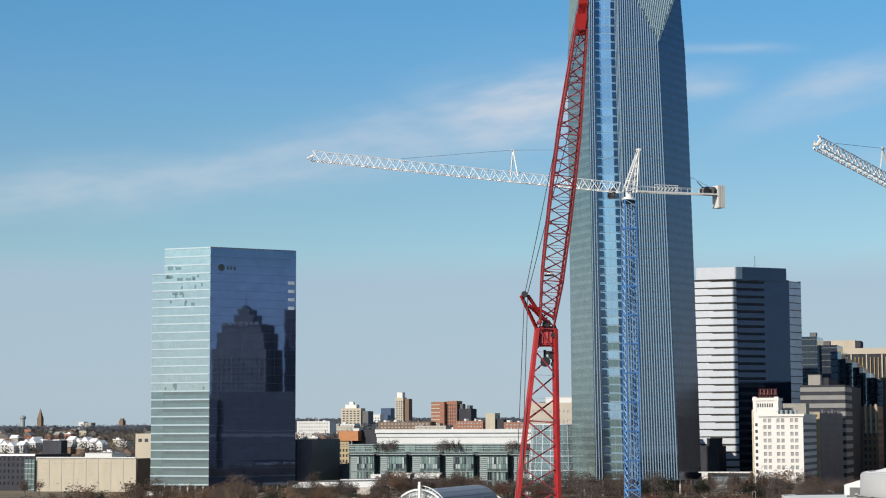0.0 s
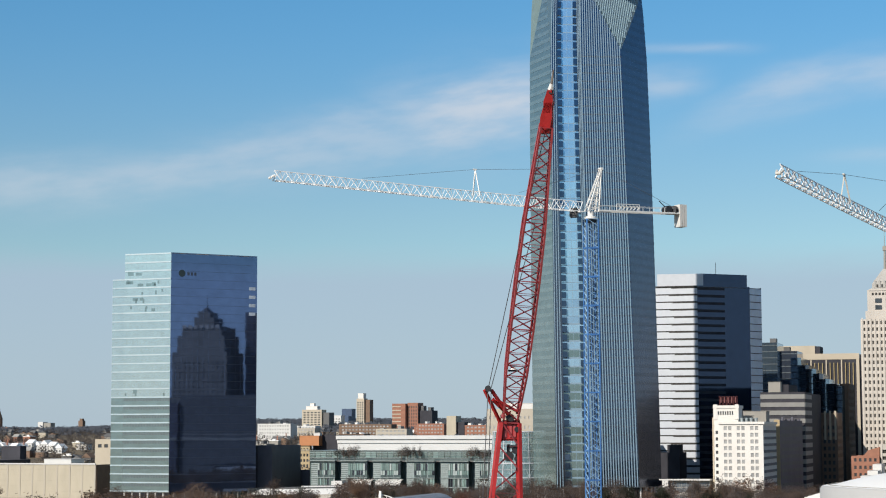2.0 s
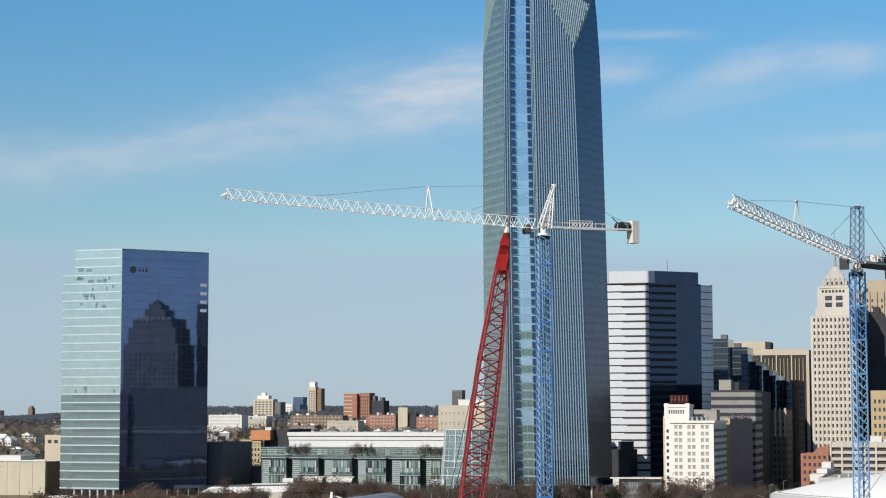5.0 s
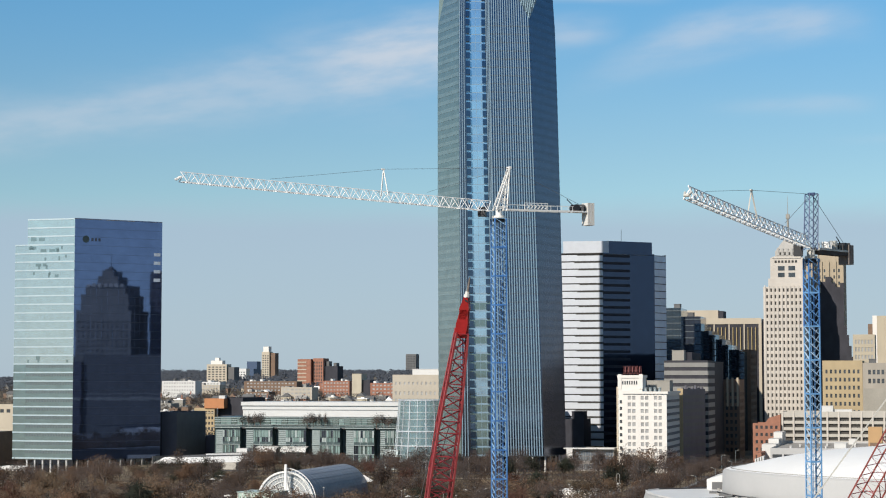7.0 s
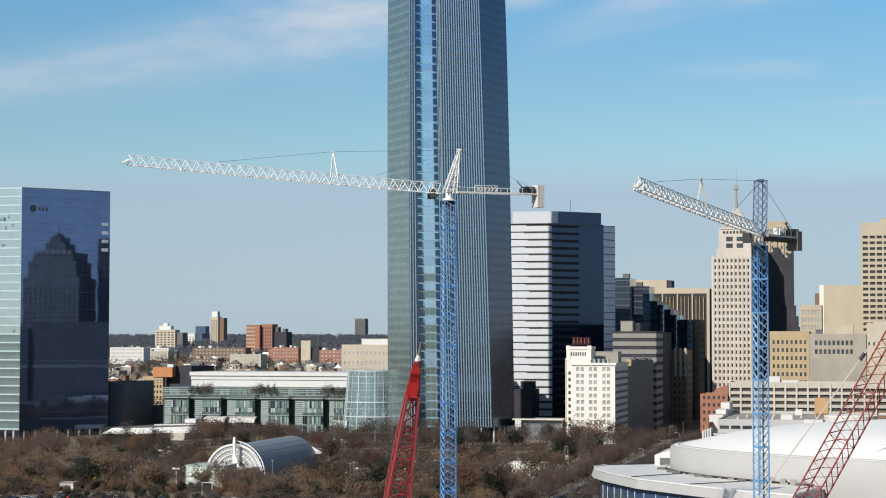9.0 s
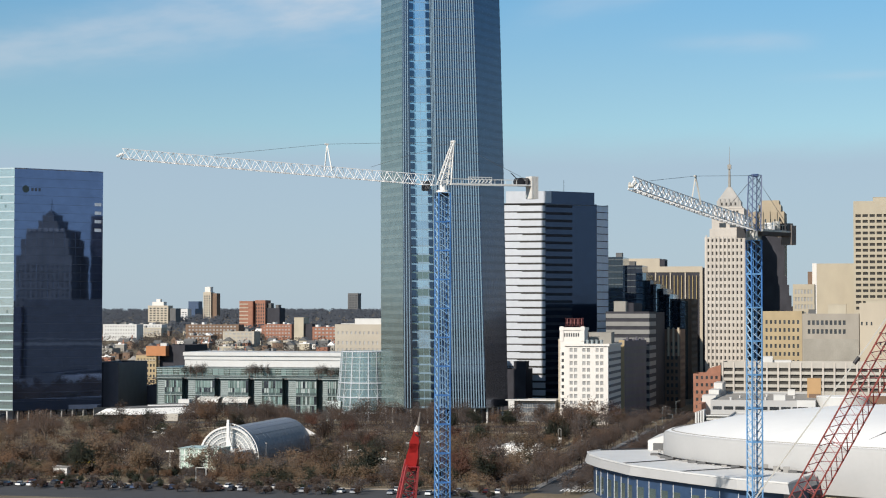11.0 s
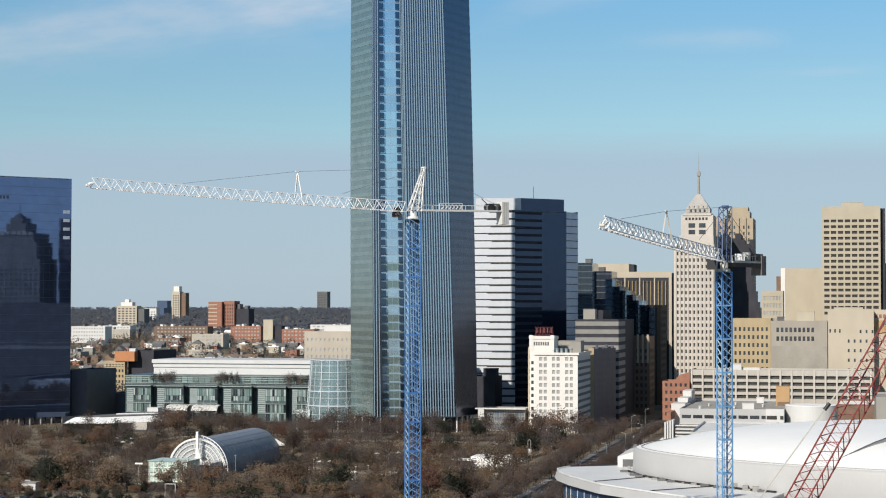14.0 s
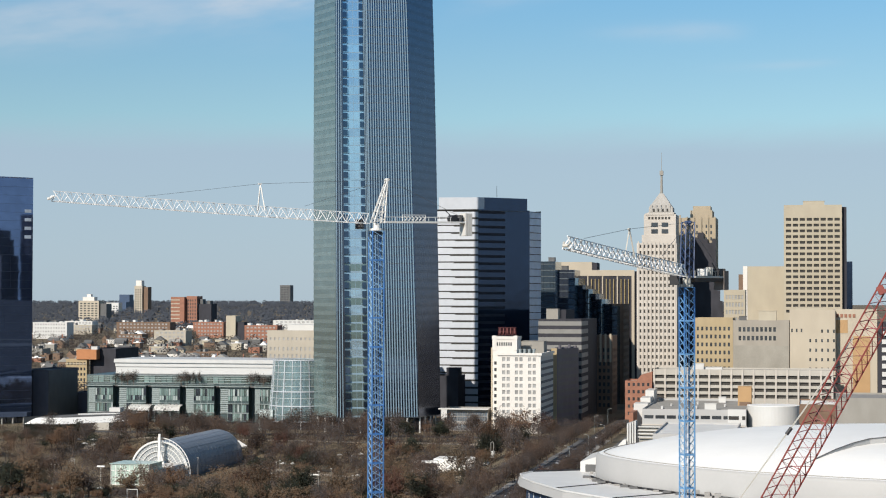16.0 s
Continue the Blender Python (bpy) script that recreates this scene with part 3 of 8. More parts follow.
def tall_tower():
    b = thing("skyscraper", tuple(U * 134 + V * 950), "tall tapering blue-green glass skyscraper with a recessed slot", "skyscraper")

    def size(z):
        return np.interp(z, [0, 60, 130, 190, 225, 250, 275], [1.0, 0.992, 0.975, 0.955, 0.935, 0.895, 0.83])

    def P(u, v, z):
        s = size(z)
        if v < 1:   # the south side spreads towards its foot
            u += float(np.interp(u, [-23.4, -18.2, 14.8, 33], [0, 1.2, 3.0, 0])) * max(0.0, 1 - z / 226.4)
        return U * (135.0 - 0.012 * z + u * s) + V * (950 + v * s) + Vector((0, 0, z))

    A, B, SL, SR, F, D, E = (-31.8, 0), (-23.4, -25), (-19.7, -25.4), (-9.0, -25.6), (-7.5, -25.6), (14.8, -25), (33.0, 0)
    G, H = (18, 27), (-18, 27)
    zs = [8 + 4.2 * i for i in range(62)] + [268.5]
    APEX, TOPZ = 226.4, 268.5

    def wall(name, p, q, material, z0=8.0, label="", off=0.0, bend=None):
        bm = bmesh.new()
        cols = []
        for z in [z for z in zs if z >= z0 - 0.01]:
            a, c = bend(z) if bend else (p, q)
            cols.append((bm.verts.new(P(*a, z)), bm.verts.new(P(*c, z))))
        for (a, c), (a1, c1) in zip(cols, cols[1:]):
            bm.faces.new((a, c, c1, a1))
        return part(name, bm, material, b, label)

    def cut(z, edge, toward, rate):
        k = max(0.0, z - APEX) * rate
        d = Vector(toward) - Vector(edge)
        d = d.normalized() * min(k, d.length * 0.94)
        return (edge[0] + d.x, edge[1] + d.y)

    wall("west_facet", A, B, M["g_west"], label="grey-green glass facet", bend=lambda z: (cut(z, A, B, 0.5), cut(z, B, A, 0.20)))
    wall("crown_facet", A, A, M["g_crown"], APEX, "pale inclined crown facet", bend=lambda z: (A, cut(z, A, B, 0.5)))
    wall("south_facade", F, D, M["g_dev"], bend=lambda z: (F, cut(z, D, F, 0.56)))
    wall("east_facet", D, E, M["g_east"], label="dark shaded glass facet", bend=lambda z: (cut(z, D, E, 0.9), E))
    wall("crown_facet", D, D, M["g_west2"], APEX, "pale green inclined crown facet", bend=lambda z: (cut(z, D, F, 0.56), cut(z, D, E, 0.9)))
    wall("crown_facet", B, B, M["g_west"], APEX, "pale green inclined crown facet", bend=lambda z: (cut(z, B, A, 0.20), cut(z, B, SL, 0.06)))
    for p, q in ((E, G), (G, H), (H, A)):
        wall("rear_facade", p, q, M["g_dev"])
    # recessed slot between two fluted piers
    bm = bmesh.new()
    rng = random.Random(6)
    for z0, z1 in zip(zs, zs[1:]):
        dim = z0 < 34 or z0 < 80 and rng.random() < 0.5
        bm = bmesh.new()
        a, c = (SL[0], SL[1] + 1.6), (SR[0], SR[1] + 1.6)
        bm.faces.new([bm.verts.new(P(*a, z0)), bm.verts.new(P(*c, z0)), bm.verts.new(P(*c, z1)), bm.verts.new(P(*a, z1))])
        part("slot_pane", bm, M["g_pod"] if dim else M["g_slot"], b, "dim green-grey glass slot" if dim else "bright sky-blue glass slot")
        # stepped balcony ends along both edges of the slot
        for u0, u1 in ((SL[0] + 0.05, SL[0] + 2.2), (SR[0] - 2.2, SR[0] - 0.05)):
            bm = bmesh.new()
            v = [bm.verts.new(P(u, w, z)) for z in (z0 + 0.7, z0 + 3.6) for u, w in ((u0, SL[1] + 0.5), (u1, SL[1] + 0.5), (u1, SL[1] + 1.62), (u0, SL[1] + 1.62))]
            for f in ((0, 1, 5, 4), (4, 5, 6, 7), (1, 0, 3, 2), (1, 2, 6, 5), (0, 4, 7, 3)):
                bm.faces.new([v[k] for k in f])
            part("balcony_end", bm, M["g_dev"], b)
    wall("slot_cheek", (SL[0], SL[1]), (SL[0], SL[1] + 1.7), M["joint_blue"])
    wall("slot_cheek", (SR[0], SR[1] + 1.7), (SR[0], SR[1]), M["joint_blue"])
    wall("pier", B, SL, M["g_dark"], label="dark pier with steel fins", bend=lambda z: (cut(z, B, SL, 0.06), SL))
    wall("pier", SR, F, M["g_dark"])

    def fin(p, q, k, w, d, material, z1=TOPZ, z0=8.0):
        """A vertical steel fin at share k of the facade p-q."""
        u, v = p[0] + (q[0] - p[0]) * k, p[1] + (q[1] - p[1]) * k
        e = Vector((q[0] - p[0], q[1] - p[1])).normalized()
        n = Vector((e.y, -e.x))
        bm, rings = bmesh.new(), []
        for z in [z for z in zs[::4] + [TOPZ] if z0 - 0.01 <= z <= z1] + ([z1] if z1 < TOPZ else []):
            rings.append([bm.verts.new(P(u + e.x * s + n.x * t, v + e.y * s + n.y * t, z)) for s, t in ((-w / 2, -0.05), (-w / 2, d), (w / 2, d), (w / 2, -0.05))])
        for r0, r1 in zip(rings, rings[1:]):
            for i in range(3):
                bm.faces.new((r0[i + 1], r0[i], r1[i], r1[i + 1]))
        bm.faces.new(rings[0])
        bm.faces.new(rings[-1][::-1])
        part("fin", bm, material, b)

    for i in range(18):
        k = (i + 0.3) / 18
        zmax = TOPZ if k < 0.12 else min(TOPZ, APEX + (1 - k) * 23.6 / 0.56)
        fin(F, D, k, 0.42, 0.45, M["fin_steel"], zmax)
    for k in (0.12, 0.42, 0.72):
        fin(B, SL, k, 0.3, 0.5, M["fin_steel"])
    for k in (0.05, 0.5, 0.95):
        fin(SR, F, k, 0.3, 0.5, M["fin_steel"])
    for k in (0.25, 0.5, 0.75):
        fin((SL[0], SL[1] + 1.6), (SR[0], SR[1] + 1.6), k, 0.13, 0.1, M["fin_steel"])
    # upright fins of the inclined crown facet
    for j in range(-12, 13):
        off = j * 1.45
        rings = []
        bm = bmesh.new()
        for z in np.linspace(APEX + 0.5, TOPZ, 14):
            p, q = Vector(cut(z, D, F, 0.56)), Vector(cut(z, D, E, 0.9))
            if (q - p).length < 2 * abs(off) + 0.3:
                continue
            e = (q - p).normalized()
            m = Vector((e.y, -e.x))
            c = (p + q) / 2 + e * off
            rings.append([bm.verts.new(P(c.x + e.x * s + m.x * t, c.y + e.y * s + m.y * t, z)) for s, t in ((-0.17, -0.05), (-0.17, 0.3), (0.17, 0.3), (0.17, -0.05))])
        if len(rings) < 2:
            continue
        for r0, r1 in zip(rings, rings[1:]):
            for i in range(3):
                bm.faces.new((r0[i + 1], r0[i], r1[i], r1[i + 1]))
        part("fin", bm, M["fin_steel"], b)
    # floor bands: one for each storey, set against each facade
    for i, z in enumerate(zs[:-1]):
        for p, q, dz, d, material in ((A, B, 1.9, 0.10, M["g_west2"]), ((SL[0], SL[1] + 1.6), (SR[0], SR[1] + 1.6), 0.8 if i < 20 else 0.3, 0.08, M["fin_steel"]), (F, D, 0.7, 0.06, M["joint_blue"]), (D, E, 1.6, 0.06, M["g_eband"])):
            if z > APEX - 4:
                if q == D:
                    continue
                if q == B:
                    p, q = cut(z + dz, A, B, 0.5), cut(z + dz, B, A, 0.20)
                elif q == E:
                    p = cut(z + dz, D, E, 0.9)
            e = Vector((q[0] - p[0], q[1] - p[1])).normalized()
            n = Vector((e.y, -e.x)) * d
            bm, vs = bmesh.new(), []
            for zz in (z, z + dz):
                vs += [bm.verts.new(P(p[0] + n.x, p[1] + n.y, zz)), bm.verts.new(P(q[0] + n.x, q[1] + n.y, zz)), bm.verts.new(P(q[0], q[1], zz)), bm.verts.new(P(p[0], p[1], zz))]
            for f in ((0, 1, 5, 4), (4, 5, 6, 7), (1, 0, 3, 2), (1, 2, 6, 5), (0, 4, 7, 3)):
                bm.faces.new([vs[k] for k in f])
            part("floor_band", bm, material, b)
    # soffit, set-back lobby and the columns under the overhang
    for name, z0, z1, k, material in (("soffit", 7.6, 8.0, 1.0, M["band_dk"]), ("lobby", 0.05, 7.6, 0.86, M["g_dark"]), ("roof", 266, 266.4, 0.99, M["roofdk"])):
        bm = bmesh.new()
        pts = [(P(p[0] * k, p[1] * k, z0).x, P(p[0] * k, p[1] * k, z0).y) for p in (A, B, D, E, G, H)]
        prism(bm, pts, z0, z1)
        part(name, bm, material, b)
    for p, q, n in ((A, B, 3), (B, D, 5), (D, E, 4)):
        for i in range(n):
            k = (i + 0.3) / n
            bm = bmesh.new()
            c = P((p[0] + (q[0] - p[0]) * k) * 0.97, (p[1] + (q[1] - p[1]) * k) * 0.97, 0)
            bar(bm, c, c + Vector((0, 0, 7.7)), 0.45, 10)
            part("column", bm, M["white_wall"], b)


tall_tower()


# ---- pale green and deep blue glass block ----
def quad_tower(b, pts, z0, z1, mats, names):
    for i in range(4):
        p, q = pts[i], pts[(i + 1) % 4]
        bm = bmesh.new()
        v = [bm.verts.new((*p, z0)), bm.verts.new((*q, z0)), bm.verts.new((*q, z1)), bm.verts.new((*p, z1))]
        bm.faces.new(v)
        part(names[i], bm, mats[i], b)
    bm = bmesh.new()
    prism(bm, pts, z1 - 0.6, z1 - 0.2)
    part("roof", bm, M["roof"], b)


def band(b, p, q, z, h, d, material, name="floor_band", ends=0.0):
    p, q = Vector((*p, z)), Vector((*q, z))
    e = (q - p).normalized()
    n = e.cross(Vector((0, 0, 1)))
    p, q = p - e * ends, q + e * ends
    bm = bmesh.new()
    vs = [bm.verts.new(w + n * s + Vector((0, 0, t))) for t in (0, h) for w, s in ((p, d), (q, d), (q, 0), (p, 0))]
    for f in ((0, 1, 5, 4), (4, 5, 6, 7), (3, 2, 1, 0), (1, 2, 6, 5), (0, 4, 7, 3)):
        bm.faces.new([vs[k] for k in f])
    return part(name, bm, material, b)


def glass_block():
    C, R, L, LL = (-440.2, 911.8), (-406.2, 948.4), (-468.0, 912.8), (-475.8, 914.0)
    b = thing("office_tower", (-440, 935, 0), "slab office tower of pale green and deep blue mirror glass", "office tower")
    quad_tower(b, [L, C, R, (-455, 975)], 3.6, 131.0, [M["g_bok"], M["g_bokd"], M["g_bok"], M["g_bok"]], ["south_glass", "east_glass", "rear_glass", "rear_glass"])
    quad_tower(b, [LL, (L[0] + 0.5, L[1] + 0.15), (-456, 972), (-464, 970)], 3.6, 117.2, [M["g_bok"]] * 4, ["south_glass", "rear_glass", "rear_glass", "rear_glass"])
    for i in range(-1, 28):
        z = 130.2 - 4.51 * (27 - i)
        low = i < 10
        band(b, L, C, z, 0.72, 0.3, M["band_pale"])
        if z < 117:
            band(b, LL, (L[0] + 0.5, L[1]), z, 0.72, 0.3, M["band_pale"])
        if low:
            band(b, L, C, z + 0.74, 3.74, 0.05, M["g_low"], "blind_band")
            band(b, LL, (L[0] - 0.02, L[1]), z + 0.74, 3.74, 0.05, M["g_low"], "blind_band")
            # row of short dark ticks below each pale band
            bm = bmesh.new()
            e = (Vector(C) - Vector(L)).normalized()
            for k in range(30):
                p = Vector(L) + e * (28 * (k + 0.5) / 30)
                box(bm, p.x - 0.27, p.x + 0.27, p.y - 0.12, p.y - 0.06, z + 2.9, z + 4.3)
            part("vent_grille", bm, M["band_dk"], b)
    for i in range(27):
        band(b, C, R, 130.2 - 4.51 * (27 - i), 0.1, 0.03, M["joint_blue"], "joint")
    e = (Vector(C) - Vector(L)).normalized()
    for i in range(12):
        p = Vector(L) + e * (28 * (i + 0.5) / 12)
        bm = boxes((p.x - 0.05, p.x + 0.05, p.y - 0.03, p.y, 3.6, 130.5))
        part("mullion", bm, M["g_bok"], b)
    e = (Vector(R) - Vector(C)).normalized()
    nrm = Vector((e.y, -e.x))
    bm = bmesh.new()
    for i in range(1, 16):
        p = Vector(C) + e * (49.9 * i / 16)
        bar(bm, (p.x, p.y, 3.7), (p.x, p.y, 130.5), 0.035)
    part("mullion", bm, M["g_bokd"], b)
    # base columns and dark lobby
    bm = bmesh.new()
    prism(bm, [(L[0] + 2, L[1] + 5), (C[0] - 1, C[1] + 5), (R[0] - 5, R[1] + 2), (-455, 970)], -3.9, 3.6)
    part("lobby", bm, M["g_dark"], b)
    for i in range(6):
        p = Vector(L) + (Vector(C) - Vector(L)) * ((i + 0.2) / 6)
        bm = bmesh.new()
        bar(bm, (p.x, p.y + 1, -3.9), (p.x, p.y + 1, 3.6), 0.5, 8)
        part("column", bm, M["white_wall"], b)
    for i in range(8):
        p = Vector(C) + e * (49 * (i + 0.5) / 8) - nrm * 0.8
        bm = bmesh.new()
        bar(bm, (p.x, p.y, -3.9), (p.x, p.y, 3.6), 0.45, 8)
        part("column", bm, M["concrete"], b)
    # company sign: a round mark and bars
    p = Vector(C) + e * 6.2 + nrm * 0.12
    bm = bmesh.new()
    q = Vector((p.x, p.y, 120))
    ring = [bm.verts.new(q + Vector((e.x, e.y, 0)) * 1.9 * math.cos(a) + Vector((0, 0, 1.9 * math.sin(a)))) for a in [2 * math.pi * k / 20 for k in range(20)]]
    back = [bm.verts.new(v.co - Vector((nrm.x, nrm.y, 0)) * 0.1) for v in ring]
    bm.faces.new(ring)
    for k in range(20):
        bm.faces.new((ring[(k + 1) % 20], ring[k], back[k], back[(k + 1) % 20]))
    part("sign_mark", bm, M["logo"], b, "round dark sign mark")
    for k, (s, w) in enumerate(((9.2, 1.3), (11.2, 1.2), (13.2, 1.2))):
        a = Vector(C) + e * s
        c = Vector(C) + e * (s + w)
        band(b, a, c, 119.0, 1.7, 0.1, M["joint_blue"], "sign_bar")
    # darker drawn blinds here and there behind the pale glass
    rng = random.Random(52)
    d = (Vector(C) - Vector(L)).normalized()
    for k in range(26):
        i = rng.choice((22, 22, 23, 23, 24, 21, 20, 10))
        a, w = rng.uniform(0.5, 24), rng.choice((1.1, 1.1, 2.2, 3.4))
        band(b, Vector(L) + d * a, Vector(L) + d * (a + w), 130.2 - 4.51 * (27 - i) + 1.0 + rng.choice((0, 1.4)), rng.choice((1.6, 2.2)), 0.04, M["g_low"], "blind")
    # pale blind panes along the upper far edge
    for k, z in enumerate((112.2, 107.6, 103.0, 98.4)):
        a = Vector(C) + e * 45.2
        c = Vector(C) + e * 49.0
        band(b, a, c, z, 1.7, 0.05, M["blind_blue"], "blind")


glass_block()


# ---- white-banded and navy tower ----
def banded_tower():
    b = thing("office_tower", (-190, 1090, 0), "tower with white banded facade and navy glass chamfered face", "office tower")
    C, W = (-187.2, 1079.5), (-217.5, 1079.5)
    R1 = (-160.3, 1101.7)
    R2 = (-155.0, 1112.3)
    pts = [W, C, R1, R2, (-182, 1140), (-217, 1140)]
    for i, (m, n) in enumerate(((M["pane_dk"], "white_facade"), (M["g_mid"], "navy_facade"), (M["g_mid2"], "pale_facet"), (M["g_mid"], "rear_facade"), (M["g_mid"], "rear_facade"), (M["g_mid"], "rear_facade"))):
        p, q = pts[i], pts[(i + 1) % 6]
        bm = bmesh.new()
        z1 = 118.5 if i in (2,) else 119.0
        bm.faces.new([bm.verts.new((*p, 0.02)), bm.verts.new((*q, 0.02)), bm.verts.new((*q, z1)), bm.verts.new((*p, z1))])
        part(n, bm, m, b)
    bm = bmesh.new()
    prism(bm, pts, 118.0, 118.4)
    part("roof", bm, M["roof"], b)
    # upper storey block, set in at the sides
    top = [(W[0] + 7, W[1] + 0.2), (C[0] + 3.1, C[1] + 2.8), (R1[0] - 1.5, R1[1] + 0.6), (-178, 1130), (-210, 1130)]
    bm = bmesh.new()
    for p, q in zip(top[1:], top[2:] + top[:1]):
        bm.faces.new([bm.verts.new((*p, 118.4)), bm.verts.new((*q, 118.4)), bm.verts.new((*q, 126)), bm.verts.new((*p, 126))])
    bm.faces.new([bm.verts.new((*p, 125.9)) for p in top])
    part("upper_block", bm, M["g_mid"], b)
    band(b, top[0], top[1], 118.4, 7.6, 0.15, M["white_sp"], "upper_panel")
    n = 27
    for i in range(n):
        z = 3.0 + 4.28 * i
        band(b, W, C, z, 3.15, 0.25, M["white_sp"], "spandrel")
        half = W[0] + (C[0] - W[0]) * (0.5 + 0.05 * ((i * 7) % 5 - 2) / 2)
        band(b, W, (half, W[1]), z + 3.16, 0.42, 0.06, M["white_sp"], "blind")
        k = 0.52
        mid = (C[0] + (R1[0] - C[0]) * k, C[1] + (R1[1] - C[1]) * k)
        band(b, C, mid, z + 2.2, 1.6, 0.05, M["black"], "window_strip")
        band(b, R1, R2, z, 0.5, 0.06, M["g_mid"], "spandrel")
    bm = bmesh.new()
    bar(bm, (-178, 1090, 126), (-178, 1090, 133), 0.12)
    part("antenna", bm, M["dark"], b)


banded_tower()


# ---- dark block at the foot of the banded tower ----
b = block("office_building", -212.8, -193.8, 1052, 1074, 23.2, M["black"], "low black block at the foot of a white-banded tower", None, None, roof=M["roofdk"])
rooftop(b, -201, -194, 1054, 1064, 22.4, 27.4, M["black"], "plant_room")
part("stair_tower", boxes((-217.2, -212.9, 1052, 1068, 0.02, 34.6)), M["black"], b)


# ---- twelve-storey ivory hotel ----
def ivory_hotel():
    x0, x1, y0, y1, z1 = -150.6, -129.1, 925, 972, 39.5
    cols = []
    for c in (4.2, 10.6, 17.2):
        cols += [(c - 1.9, c - 0.35), (c + 0.35, c + 1.9)]
    rows = levels(11, 3.2, 3.25, 1.9)
    ec = holes(y1 - y0, 12, 1.5, 2.0)
    b = block("hotel", x0, x1, y0, y1, z1, M["ivory"], "ivory terracotta hotel with twin windows and a red rooftop sign", (cols, rows), (ec, rows), pane=M["pane_lit"], category="hotel")
    part("cornice", boxes((x0 - 0.7, x1 + 0.7, y0 - 0.7, y0 - 0.002, z1 - 0.9, z1 + 0.3), (x1 + 0.002, x1 + 0.7, y0, y1, z1 - 0.9, z1 + 0.3)), M["ivory"], b)
    # dark bands over the ivory east wall paint its shade
    for z, h in [(0.02, 3.16)] + [(5.12 + 3.25 * k, 1.32) for k in range(10)]:
        part("flank_band", boxes((x1 + 0.004, x1 + 0.12, y0 + 1.2, y1, z, z + h)), M["flank"], b)
    # stair and sign tower at the corner, with a lower wing behind it
    t = boxes((-153.6, -141.6, 928.5, 942, z1 - 39.4, 47.2), (-154.0, -141.2, 928.1, 942.4, 46.4, 47.8), (-153.8, -152.0, 928.2, 930, 41, 48.3), (-143.2, -141.4, 928.2, 930, 41, 48.3))
    part("corner_tower", t, M["ivory"], b)
    for k in range(7):
        part("window", boxes((-151.6 + 1.15 * k, -151.0 + 1.15 * k, 928.36, 928.5, 43.2, 45.0)), M["pane"], b)
    for k in range(10):
        part("window", boxes((-152.9, -151.7, 928.38, 928.5, 4.6 + 3.25 * k, 6.2 + 3.25 * k)), M["pane"], b)
    part("side_wing", boxes((-156.4, -153.7, 940, 965, 0.02, 42)), M["cream"], b)
    for k in range(10):
        part("window", boxes((-155.6, -154.4, 939.86, 940, 4 + 3.6 * k, 6 + 3.6 * k)), M["pane"], b)
    rooftop(b, -142.5, -131, 950, 962, z1 - 0.8, 45.0, M["grey"], "plant_room")
    for k in range(4):
        bm = bmesh.new()
        bar(bm, (-140 + 2.3 * k, 929.5, z1 - 0.8), (-140 + 2.3 * k, 929.5, z1 + 1.8), 0.75, 12)
        bar(bm, (-140 + 2.3 * k, 929.5, z1 + 1.8), (-140 + 2.3 * k, 929.5, z1 + 2.2), 0.95, 12)
        part("cooling_fan", bm, M["steel"], b)
    # open sign frame with plain letter bars
    bm = bmesh.new()
    for k in range(6):
        bar(bm, (-152 + 1.75 * k, 936, 47.2), (-152 + 1.75 * k, 936, 52.6), 0.09)
        bar(bm, (-152 + 1.75 * k, 938.5, 47.2), (-152 + 1.75 * k, 936, 51.8), 0.07)
    for z in (48.6, 50.2, 52.2):
        bar(bm, (-152.3, 936, z), (-142.9, 936, z), 0.08)
    part("sign_frame", bm, M["sign"], b, "red steel sign frame")
    for k in range(5):
        part("sign_bar", boxes((-151.5 + 1.8 * k, -150.9 + 1.8 * k, 935.7, 935.85, 49.2, 52.0)), M["sign"], b)


ivory_hotel()


